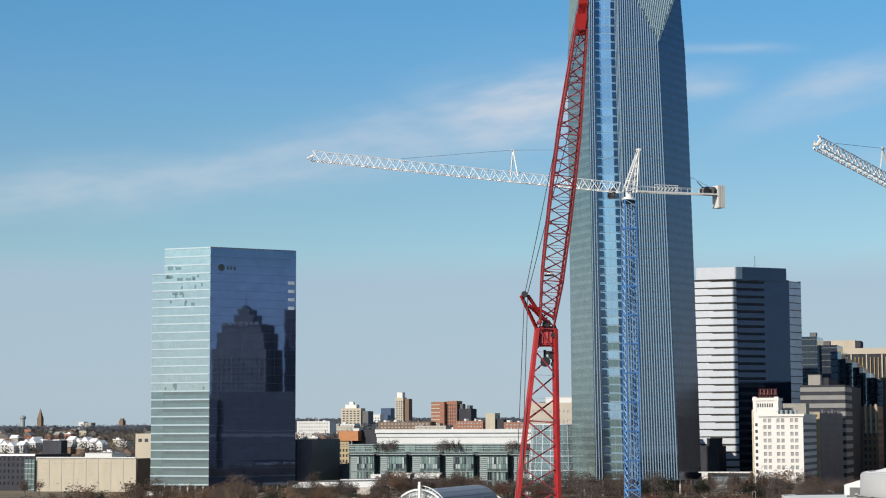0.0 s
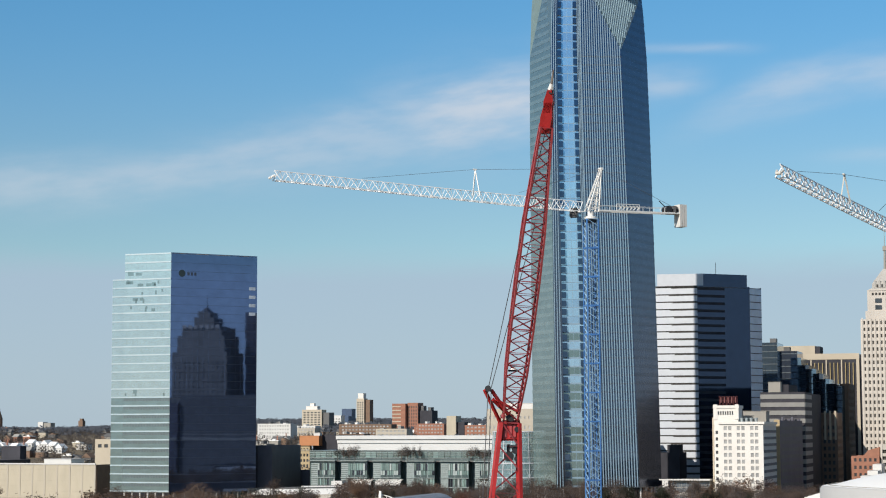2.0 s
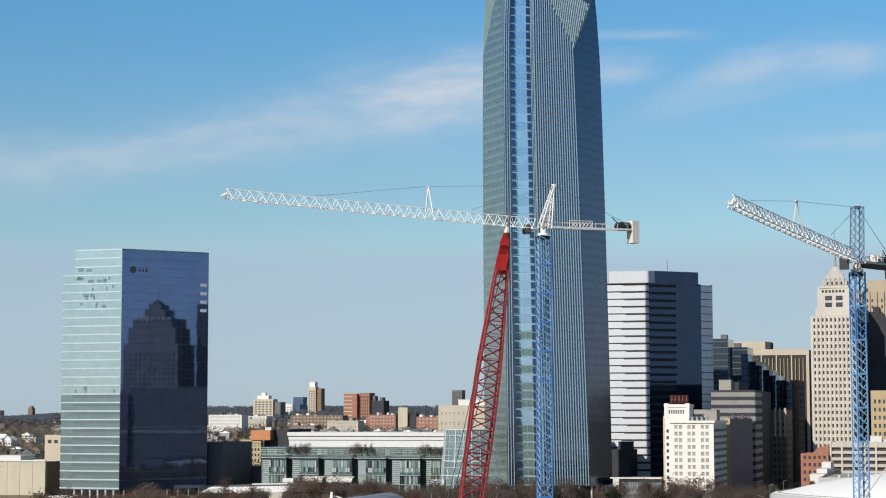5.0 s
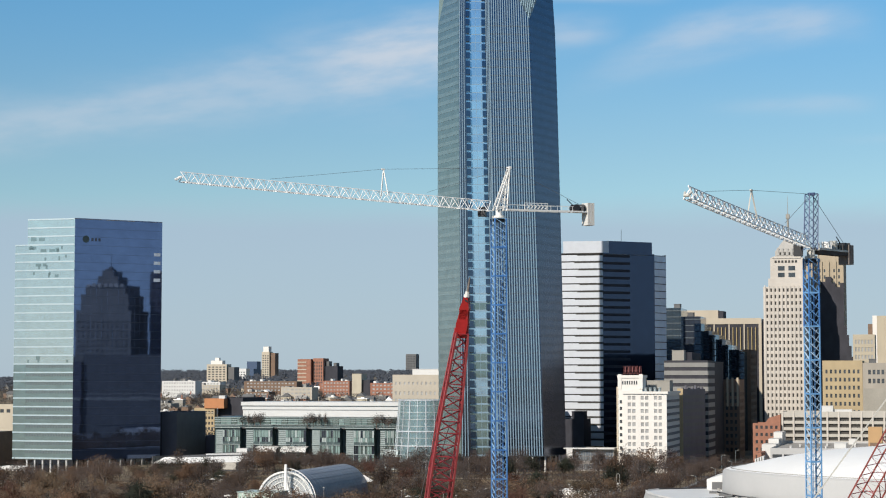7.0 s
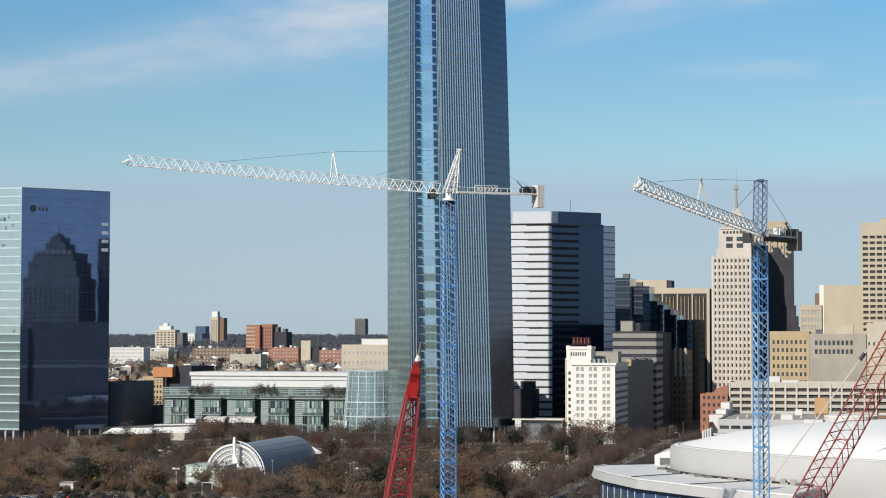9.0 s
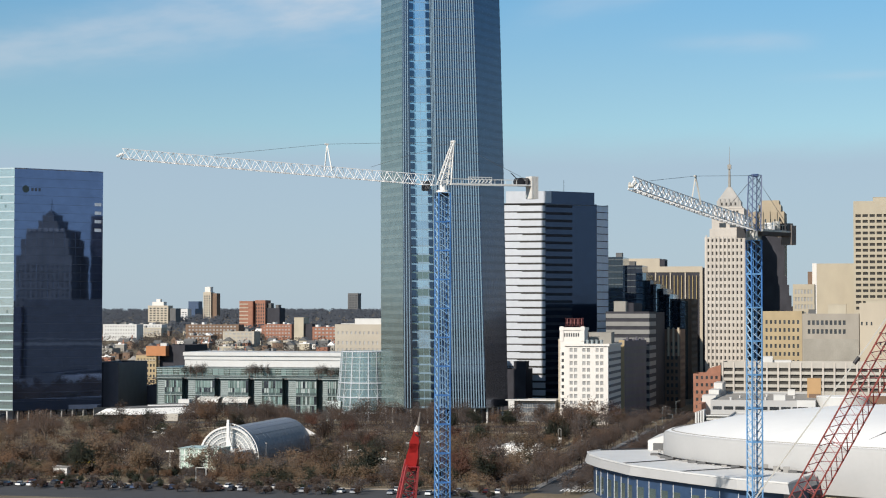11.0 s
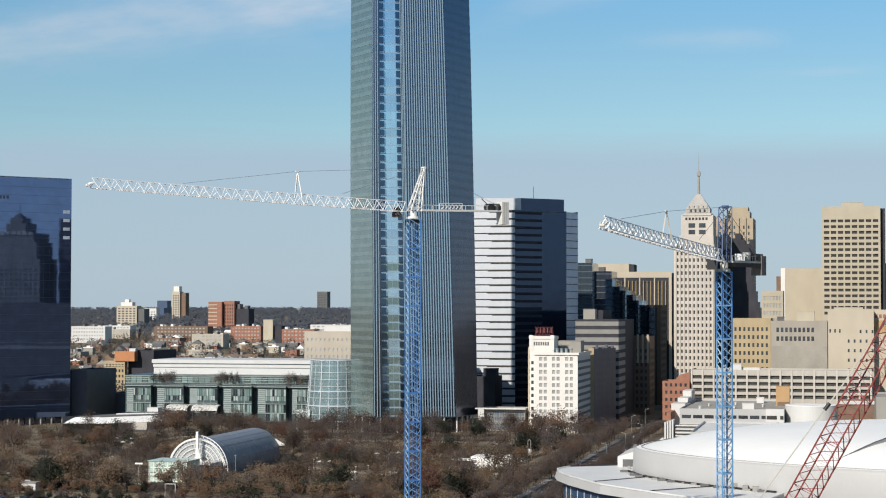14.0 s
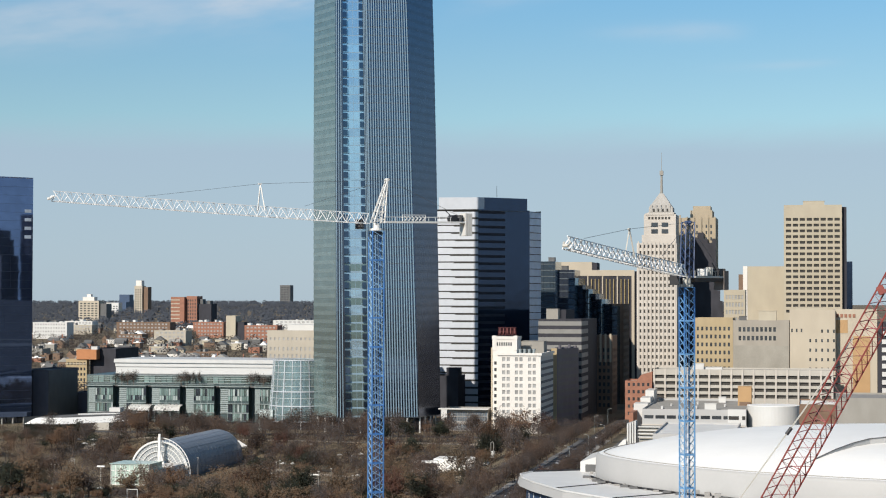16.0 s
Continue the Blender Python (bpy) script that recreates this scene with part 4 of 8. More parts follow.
# ---- stone tower with stepped crown ----
def stone_tower():
    y0 = 1135
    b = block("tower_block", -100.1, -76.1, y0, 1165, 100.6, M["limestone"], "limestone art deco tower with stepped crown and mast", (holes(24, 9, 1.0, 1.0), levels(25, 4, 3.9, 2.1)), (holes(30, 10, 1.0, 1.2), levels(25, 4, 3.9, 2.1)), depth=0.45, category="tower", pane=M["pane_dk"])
    for i in range(10):
        x = -100.1 + 1.0 + (22 / 9) * i
        part("pier", boxes((x - 0.35, x + 0.35, y0 - 0.4, y0 - 0.002, 2, 101.6)), M["limestone"], b)
    part("upper_stage", boxes((-97.2, -76.6, y0 + 1.2, 1164, 99.8, 105.6), (-96.0, -76.8, y0 + 2, 1164, 105.6, 118), (-95.0, -78.0, y0 + 1.6, 1163, 117.6, 118.6), (-94, -78, y0 + 4, 1156, 118.6, 119.2)), M["limestone"], b)
    for r, z in enumerate((106.4, 110.4)):
        for k in range(2):
            part("window", boxes((-91.5 + 6.2 * k, -87.6 + 6.2 * k, y0 + 1.8, y0 + 2, z, z + 2.6)), M["pane"], b)
    for k in range(7):
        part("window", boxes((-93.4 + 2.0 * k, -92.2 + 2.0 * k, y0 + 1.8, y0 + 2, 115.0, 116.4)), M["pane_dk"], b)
    bm = bmesh.new()
    c = (-86, 1146)
    sq = lambda r: [(c[0] - r, c[1] - r), (c[0] + r, c[1] - r), (c[0] + r, c[1] + r), (c[0] - r, c[1] + r)]  # noqa: E731
    prism(bm, sq(7.2), 118.5, 122.2)
    prism(bm, sq(7.0), 122.2, 131.0, sq(1.2))
    for k in range(5):
        box(bm, c[0] - 6.2 + 2.7 * k, c[0] - 5.0 + 2.7 * k, c[1] - 7.5, c[1] - 6.8, 119.5, 123.8)
    part("crown", bm, M["crown_grey"], b)
    for k in range(4):
        part("window", boxes((c[0] - 4.6 + 2.7 * k, c[0] - 3.6 + 2.7 * k, c[1] - 7.35, c[1] - 7.2, 119.6, 121.4)), M["pane_dk"], b)
    bm = bmesh.new()
    bar(bm, (*c, 130), (*c, 145), 0.9, 8, 0.55)
    box(bm, c[0] - 1.1, c[0] + 1.1, c[1] - 1.1, c[1] + 1.1, 142, 144.6)
    bar(bm, (*c, 145), (*c, 156), 0.18, 6, 0.06)
    part("mast", bm, M["grey"], b)
    # rear wing
    w = block("tower_block", -78.4, -55.0, 1181, 1211, 117.7, M["buff_brick"], "buff stone tower rising behind the art deco tower", (holes(23.4, 7, 1.0, 1.5), levels(28, 6, 3.9, 2.0)), (holes(30, 8, 1.0, 1.5), levels(28, 6, 3.9, 2.0)), category="tower")
    # black stepped slab added in place of the shade on its front
    d = thing("tower_block", (-66, 1179.5, 0), "black slab with a stepped top, standing in for shade", "tower")
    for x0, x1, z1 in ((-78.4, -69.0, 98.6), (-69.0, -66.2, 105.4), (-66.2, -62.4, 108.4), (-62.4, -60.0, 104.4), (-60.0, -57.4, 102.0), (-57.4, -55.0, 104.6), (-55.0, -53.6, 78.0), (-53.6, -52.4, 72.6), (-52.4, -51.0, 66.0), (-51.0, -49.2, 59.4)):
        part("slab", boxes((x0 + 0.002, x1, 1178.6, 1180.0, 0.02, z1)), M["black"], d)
    for k in range(6):
        x = -77.6 + 4.3 * k
        part("buttress", boxes((x, x + 0.9, 1180.1, 1180.99, 2, 119.4 - 1.2 * (k % 2))), M["buff_brick"], w)
    part("upper_stage", boxes((-71.0, -57.4, 1184, 1208, 117.6, 122.4), (-69.4, -58.6, 1186, 1205, 122.4, 125.2)), M["buff_brick"], w)


stone_tower()


# ---- other downtown buildings, from the avenue eastward and behind ----
def downtown():
    b = block("office_building", -143.0, -119.6, 1016, 1046, 55.8, M["black"], "grey concrete office block with strip windows", roof=M["roof"])
    for i in range(12):
        band(b, (-143.0, 1016), (-119.6, 1016), 5 + 4.3 * i, 2.35, 0.3, M["spandrel"], "spandrel")
        band(b, (-119.6, 1016), (-119.6, 1046), 5 + 4.3 * i, 2.35, 0.3, M["spandrel"], "spandrel")
    # hidden black mass, added to darken the navy face's reflection and shade the brick
    part("rear_wing", boxes((-143.0, -120.0, 1046.05, 1096, 0.02, 55.6), (-139, -133, 1056, 1096, 55.6, 60.8)), M["black"], b)
    rooftop(b, -139.2, -132.8, 1020, 1027, 55, 61.2, M["grey"], "lift_tower")
    # low glazed pavilion west of the hotel
    b = block("pavilion", -180.5, -157.5, 937, 955, 11.2, M["concrete"], "low glass pavilion with white framing", (holes(23, 16, 1.1, 2.5, 0.3), [(0.6, 3.4), (5.0, 7.2), (7.5, 9.7)]), None, pane=M["g_pav"], category="pavilion", roof=M["white"])
    part("canopy", boxes((-182.5, -156.8, 934.5, 938, 10.9, 11.5), (-181, -178, 934.6, 936.9, 5.5, 10.9)), M["white_wall"], b)
    # dark faceted glass group stepping down eastward
    tops = [80.3, 75.7, 73.2, 70.4, 66.9, 64.0, 62.5]
    xs = [-147, -141, -136.2, -132, -128, -124, -119.6, -114.5]
    b = thing("office_building", (-135, 1195, 0), "black mirror-glass building stepping down in facets", "office building")
    for i, z in enumerate(tops):
        bm = bmesh.new()
        x0, x1 = xs[i], xs[i + 1]
        prism(bm, [(x0, 1180 + 2 * (i % 2)), (x1 - 1.6, 1178), (x1, 1183), (x1, 1215), (x0, 1215)], 0.02, z)
        part("glass_bay", bm, M["g_step2"] if i % 2 else M["g_step"], b)
        for k in range(15):
            zz = z - 1.2 - 4.0 * k
            band(b, (x0, 1180 + 2 * (i % 2)), (x1 - 1.6, 1178), zz, 0.5, 0.06, M["black"], "floor_band")
    for x0, x1, y, z, m in ((-170.5, -159.4, 1212, 91.4, "g_step"), (-162.6, -147.5, 1217, 86, "g_step2")):
        b = thing("office_building", ((x0 + x1) / 2, y, 0), "blue-grey mirror-glass office building", "office building")
        part("glass_body", boxes((x0, x1, y, y + 30, 0.02, z)), M[m], b)
        for k in range(10):
            band(b, (x0, y), (x1, y), z - 2 - 4 * k, 0.5, 0.08, M["band_dk"], "floor_band")
        for k in range(5):
            xx = x0 + (x1 - x0) * (k + 0.5) / 5
            part("mullion", boxes((xx - 0.07, xx + 0.07, y - 0.1, y, z - 45, z)), M["g_mid"], b)
        rooftop(b, x0 + 6, x0 + 10, y + 4, y + 10, z, z + 2.5, M["dkgrey"])
    # brown tower with gold fins
    b = thing("office_tower", (-145, 1310, 0), "brown office tower with golden vertical fins", "office tower")
    part("body", boxes((-172, -116.3, 1298, 1325, 0.02, 84)), M["black"], b)
    part("fascia", boxes((-172, -116.0, 1297.2, 1297.95, 83.2, 87.2)), M["cream"], b)
    part("penthouse", boxes((-172, -146, 1304, 1322, 84, 93)), M["cream"], b)
    part("penthouse", boxes((-145.8, -142.5, 1304, 1322, 84, 92.5)), M["black"], b)
    part("frieze", boxes((-172, -116.2, 1297.6, 1297.99, 80, 83.1)), M["black"], b)
    for k in range(22):
        x = -171 + 2.55 * k
        wide = k % 4 == 1
        part("fin", boxes((x - (0.42 if wide else 0.22), x + (0.42 if wide else 0.22), 1296.9, 1297.9, 2, 83 if wide else 81)), M["cream"] if wide else M["goldfin"], b)
    part("corner_pier", boxes((-117.6, -115.9, 1296.8, 1297.9, 2, 87)), M["cream"], b)
    # black strip at the right-hand corner of the tower
    part("corner_slot", boxes((-115.85, -113.2, 1298.5, 1325, 0.02, 86.4)), M["black"], b)
    # dark older blocks in the shade
    b = block("office_building", -126, -111.4, 1101, 1130, 45.5, M["brown"], "brown brick block with pale strips for its lit crest", (holes(14.6, 5, 1.4, 1), levels(9, 4, 4, 2.2)), (holes(29, 8, 1.4, 1), levels(9, 4, 4, 2.2)))
    # pale strips paint the sunlit parts of the crest
    for k in range(5):
        x = -124.6 + 2.9 * k
        part("crest_pier", boxes((x, x + 1.1, 1100.6, 1100.98, 30, 46.6)), M["cream2"], b)
    b = thing("office_building", (-124, 993, 0), "block with shade-dark walls and faint window rows behind the hotel", "office building")
    plan = [(-130.5, 975), (-127.6, 975), (-120.6, 1012), (-130.5, 1012)]
    bm = bmesh.new()
    prism(bm, plan, 0.02, 40.6)
    # slate walls and yellow strip put the shaded and lit sides into colour
    part("wall", bm, M["slate"], b)
    band(b, plan[0], plan[1], 2, 39, 0.12, M["yellow"], "south_facing")
    for k in range(10):
        band(b, plan[1], plan[2], 3.4 + 3.6 * k, 1.7, 0.05, M["dkgrey"], "window_strip", -1.2)
    for k in range(7):
        f = (k + 0.2) / 7
        x, y = -127.6 + 7.0 * f, 975 + 37 * f
        part("merlon", boxes((x - 1.2, x - 0.1, y, y + 3.4, 40.6, 41.6 + 0.9 * (k % 3 == 1))), M["slate"], b)
    block("office_building", -117.6, -112.6, 1182, 1222, 64, M["brown"], "dark stone slab beside the avenue", None, (holes(40, 10, 1.5, 1), levels(14, 4, 4.2, 2.2)))
    # yellow brick block and its grey neighbour
    b = block("office_building", -63.6, -41.4, 1092, 1125, 56.2, M["yellow"], "yellow brick office block with small punched windows", (holes(22.2, 8, 1.2, 1.0), levels(10, 8, 4.55, 2.2)), None)
    b = block("office_building", -41.3, -9.8, 1092, 1130, 54.8, M["stucco"], "beige-grey rendered block with two rows of windows above a blank wall", (holes(25, 9, 1.5, 2.6, 0.4), [(43.4, 46.0), (48.4, 51.0)]), None)
    part("stain_panel", boxes((-40.8, -10.2, 1091.9, 1091.998, 12, 40.5)), M["stain"], b)
    rooftop(b, -27, -17, 1100, 1112, 54, 60, M["tan"])
    rooftop(b, -38, -34, 1098, 1104, 54, 57, M["dkgrey"], "plant_unit")
    # cream block east of it
    b = block("office_building", -9.5, 16.0, 1093, 1130, 60.8, M["cream"], "cream plastered block with scattered small windows", (holes(8, 3, 0.9, 0.0, 0.0), levels(1, 48.2, 5.4, 2.0)), None)
    for k in range(6):
        for x in (1.5, 4.8, 8.1, 11.4, 14.7):
            if k < 5 or x > 8:
                part("window", boxes((x, x + 1.0, 1092.9, 1093.05, 21 + 5.4 * k, 22.8 + 5.4 * k)), M["pane"], b)
    rooftop(b, -6, 10, 1100, 1116, 60, 62.4, M["tan"])
    b = block("office_building", -50, -37, 1176, 1200, 72.8, M["cream2"], "buff stone office block", (holes(13, 6, 1.0, 0.8), levels(6, 44, 4.6, 2.6)), None, pane=M["pane_lit"])
    b = block("office_building", -42.7, -10, 1415, 1440, 91.8, M["cream2"], "windowless buff concrete slab", None, None)
    part("stair_pier", boxes((-46.0, -42.8, 1415, 1427, 0.02, 92)), M["ivory"], b)
    part("stair_slot", boxes((-49.4, -46.2, 1419, 1435, 0.02, 86)), M["brown"], b)
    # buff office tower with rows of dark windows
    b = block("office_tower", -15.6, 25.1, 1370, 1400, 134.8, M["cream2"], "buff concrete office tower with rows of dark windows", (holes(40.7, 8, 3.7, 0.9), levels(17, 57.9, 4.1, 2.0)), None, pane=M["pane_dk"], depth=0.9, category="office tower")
    rooftop(b, -2, 13, 1380, 1394, 134, 138, M["cream2"])
    # black strip added along the east edge
    part("recessed_bay", boxes((25.15, 28.4, 1374, 1400, 0.02, 133.4)), M["black"], b)
    b = block("office_tower", 28.6, 33, 1401, 1420, 95, M["g_mid"], "slim navy glass tower", None, None, category="office tower")
    # hotel with ochre panels
    b = block("hotel", 16.1, 39.4, 1100, 1135, 61.2, M["cream"], "cream concrete hotel with ochre panels and dark balcony bays", None, None, category="hotel")
    part("ochre_panel", boxes((25.8, 35.4, 1099.8, 1099.99, 10, 46)), M["ochre"], b)
    part("ochre_panel", boxes((16.4, 23.0, 1099.8, 1099.99, 47.7, 55.2)), M["ochre"], b)
    for k in range(5):
        part("sign_bar", boxes((16.6 + 2.3 * k, 18.1 + 2.3 * k, 1099.7, 1099.99, 56.6, 58.6)), M["brick"], b)
    part("dark_bay", boxes((39.6, 60, 1100.5, 1135, 0.02, 54)), M["black"], b)
    for k in range(8):
        for j in range(3):
            part("balcony", boxes((42 + 6 * j, 46 + 6 * j, 1099.6, 1100.4, 14 + 4.6 * k, 16.6 + 4.6 * k)), M["white_wall"], b)
    # parking garage
    cols = holes(98, 16, 4.9, 0.6)
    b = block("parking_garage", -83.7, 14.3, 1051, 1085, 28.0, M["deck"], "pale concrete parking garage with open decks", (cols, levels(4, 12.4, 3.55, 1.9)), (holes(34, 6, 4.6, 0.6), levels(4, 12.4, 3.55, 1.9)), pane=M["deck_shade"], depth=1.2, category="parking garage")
    for i in range(17):
        x = -83.1 + (96.8 / 16) * i
        part("column", boxes((x - 0.4, x + 0.4, 1050.6, 1050.99, 2, 28.2)), M["limestone"], b)
    rooftop(b, -62, -56, 1054, 1060, 27, 31, M["white_wall"], "stair_head")
    rooftop(b, -56, -46, 1056, 1062, 27, 29, M["white_wall"], "stair_head")
    # red brick block at the avenue
    b = block("brick_building", -99.0, -84.1, 1048, 1072, 21.6, M["brick"], "red brick corner building with small windows", (holes(14.9, 5, 1.3, 0.8), levels(5, 2.6, 4, 1.8)), None)
    bm = bmesh.new()
    v = [bm.verts.new(p) for y in (1052.6, 1070) for p in ((-93.6, y, 20.8), (-84.3, y, 20.8), (-84.3, y, 26.4), (-90.5, y, 24.6))]
    for f in ((0, 1, 2, 3), (7, 6, 5, 4), (0, 3, 7, 4), (3, 2, 6, 7), (1, 5, 6, 2)):
        bm.faces.new([v[k] for k in f])
    part("upper_storey", bm, M["brick"], b)
    # long low annex with roof plant
    b = block("convention_hall", -80.6, -29.4, 943, 1046, 12.0, M["fascia"], "long low concrete hall with a strip of windows", (holes(51.2, 9, 4.6, 0.5), [(7.2, 8.9)]), None, roof=M["roof"], category="hall")
    part("ledge", boxes((-80.8, -29.2, 942.2, 942.99, 3.6, 4.5)), M["limestone"], b)
    part("white_bay", boxes((-38.4, -29.5, 941.8, 942.98, 4.4, 12.3)), M["white_wall"], b)
    part("window", boxes((-38.0, -33.0, 941.7, 941.9, 7.2, 9.0)), M["pane_dk"], b)
    part("window", boxes((-31.4, -29.8, 941.7, 941.9, 7.2, 9.0)), M["pane_dk"], b)
    for x0, x1, y, h in ((-50.4, -44.6, 955, 2.8), (-46.6, -42.8, 1026, 2.6), (-72.5, -71.6, 960, 0.9), (-69.5, -68.9, 985, 0.8), (-55.5, -54.8, 966, 0.8), (-57, -56.2, 1004, 0.9), (-42, -41.3, 985, 0.8)):
        rooftop(b, x0, x1, y, y + 4, 11.1, 11.4 + h, M["white_wall"], "roof_unit")
    part("ochre_tower", boxes((-35.4, -28.4, 998, 1006, 11.1, 21.2)), M["ochre"], b)
    part("tower_foot", boxes((-34.6, -28.9, 997.2, 997.98, 11.2, 13.2)), M["brown"], b)
    # stack of white ducts in front of the brick building
    b = thing("roof_plant", (-90, 1000, 0), "white metal plant housing beside the hall", "plant housing")
    part("housing", boxes((-88.5, -81.2, 984, 1000, 0.02, 12.4), (-86.5, -81.2, 1001, 1020, 0.02, 14.6), (-85.5, -80.9, 1021, 1044, 0.02, 17.6)), M["white_wall"], b)
    part("lower_wall", boxes((-88.7, -86.6, 960, 983.9, 0.02, 9.0)), M["brick"], b)
    b = thing("louvre_stack", (-78, 850, 0), "stack of white upright louvre fins", "louvre stack")
    for k in range(4):
        part("fin", boxes((-79.4 + 1.1 * k, -78.7 + 1.1 * k, 848, 856, 0.02, 10.6 + 0.4 * k)), M["white_wall"], b)
    bm = bmesh.new()
    prism(bm, [(-84, 846), (-79.6, 846), (-79.6, 854), (-84, 854)], 0.02, 3.4, [(-81, 847), (-79.6, 847), (-79.6, 853), (-81, 853)])
    part("ramp", bm, M["white_wall"], b)
    for k in range(4):
        part("rail", boxes((-74.6, -64, 849 + 0.3 * k, 849.2 + 0.3 * k, 4.4 + 1.5 * k, 4.9 + 1.5 * k)), M["white_wall"], b)
    part("gallery", boxes((-74.6, -64.5, 851, 860, 0.02, 9.2)), M["grey"], b)
    block("entrance_wing", -64, -30, 800, 880, 9.6, M["fascia"], "low pale flat-roofed wing behind the arena", None, None, category="hall", roof=M["low_roof"])
    # white drum
    b = thing("drum_hall", (-16.6, 957, 0), "round white drum-shaped hall", "hall")
    bm = bmesh.new()
    bar(bm, (-16.6, 957, 0.02), (-16.6, 957, 13.6), 12.9, 48)
    part("wall", bm, M["white_wall"], b)
    bm = bmesh.new()
    bar(bm, (-16.6, 957, 13.6), (-16.6, 957, 13.9), 13.0, 48)
    part("rim", bm, M["white"], b)
    b = block("convention_hall", -4, 60, 985, 1040, 13, M["brown"], "brown-faced low hall beside the drum", None, None, roof=M["white"], category="hall")
    b = block("convention_hall", 14, 120, 905, 960, 20.4, M["grey"], "low grey hall with a metal roof", None, None, roof=M["concrete"], category="hall")


downtown()


# ---- glass podium, rotunda and the blocks west of them ----
def podium():
    b = thing("podium_building", (-328, 985, 0), "long green-glass podium building with white roof", "office building")
    part("core", boxes((-384, -274, 972, 1030, 0.02, 25.2)), M["pod_frame"], b)
    part("roof", boxes((-375.4, -279, 992, 1032, 25.2, 29.0), (-376, -278, 990.5, 1033, 31.2, 33.2), (-375.6, -279, 991.4, 1032, 29.0, 31.2)), M["podium_roof"], b, "white metal roof")
    # upper storey: strip of glass and slats
    for i in range(34):
        x = -384 + 110 * i / 34
        part("window", boxes((x + 0.12, x + 3.0, 971.7, 971.95, 21.4, 24.4)), M["g_bay"] if i % 3 else M["g_pod"], b)
    for z in (21.0, 22.6, 23.7, 24.7):
        part("rail", boxes((-384.3, -274, 971.3, 971.69, z, z + 0.3)), M["pod_louvre"], b)
    part("terrace", boxes((-384.3, -274.2, 968.6, 971.28, 19.2, 19.8)), M["roofdk"], b)
    spans = [(-381.1, -364.4), (-363.7, -345.8), (-345.2, -326.7), (-326.1, -307.5), (-306.9, -288.4), (-287.8, -275.3)]
    rng = random.Random(14)
    for k, (x0, x1) in enumerate(spans):
        x1 -= 3.1
        bay = part("bay", boxes((x0, x1, 967.2, 972, 1.0, 19.4)), M["pod_frame"], b)
        mid = x0 + (x1 - x0) * 0.26
        part("cap", boxes((x0 - 0.5, x1 + 0.3, 965.6, 972, 19.42, 19.8)), M["pod_louvre"], bay)
        for z, h, d, m in ((1.0, 0.5, 0.5, "pod_frame"), (5.4, 0.4, 0.6, "pod_louvre"), (10.4, 0.3, 0.9, "pod_louvre"), (10.76, 1.2, 0.3, "pod_frame"), (18.3, 1.1, 0.35, "pod_frame")):
            part("slab_edge", boxes((x0 - 0.3, x1 + 0.2, 967.19 - d, 967.19, z, z + h)), M[m], bay)
        # grey louvre field beside the glazing
        for z in range(12):
            part("louvre", boxes((x0 - 0.15, mid - 0.1, 966.85, 967.18, 5.95 + z * 1.06, 6.75 + z * 1.06)), M["pod_louvre"], bay)
        n = 9
        w = (x1 - mid) / n
        for i in range(n):
            x = mid + w * i
            for z0, z1 in ((1.6, 5.3), (6.0, 10.4), (12.1, 14.4), (14.6, 18.4)):
                r = rng.random()
                part("pane", boxes((x + 0.08, x + w - 0.1, 967.02, 967.17, z0, z1)), M["g_bay"] if r < 0.5 else M["g_dark"] if r < 0.68 else M["g_pod"] if r < 0.86 else M["g_bay2"], bay)
            part("mullion", boxes((x - 0.09, x + 0.09, 966.8, 967.18, 1.6, 18.6)), M["pod_frame"] if i % 3 else M["pod_louvre"], bay)
        part("handrail", boxes((x0 - 0.4, x1 + 0.3, 965.7, 965.9, 20.6, 20.75)), M["pod_louvre"], bay)
    # white fabric awnings at the foot of two bays
    for x0, x1 in ((-356.5, -344.3), (-342.0, -327.6)):
        bm = bmesh.new()
        m, rows = 36, []
        for j in range(6):
            rows.append([])
            for i in range(m + 1):
                hump = abs(math.sin(math.pi * i / 6.0))
                y = 959.4 + 7.2 * j / 5
                rows[j].append(bm.verts.new((x0 + (x1 - x0) * i / m, y if j else 959.3, 6.7 + 0.2 * hump if j == 0 else 7.5 + 2.2 * math.sin(math.pi * (0.08 + 0.5 * j / 5)) + 0.22 * hump + 0.08 * math.sin(1.3 * i + j))))
        for p, q in zip(rows, rows[1:]):
            for i in range(m):
                bm.faces.new((p[i], p[i + 1], q[i + 1], q[i]))
        bmesh.ops.solidify(bm, geom=list(bm.faces), thickness=0.12)
        a = part("awning", bm, M["white"], b, "white fabric awning")
        for i in range(4):
            x = x0 + 0.6 + (x1 - x0 - 1.2) * i / 3
            bm = bmesh.new()
            bar(bm, (x, 960.0, 0.02), (x, 960.0, 7.9), 0.12)
            part("post", bm, M["steel"], a)


podium()


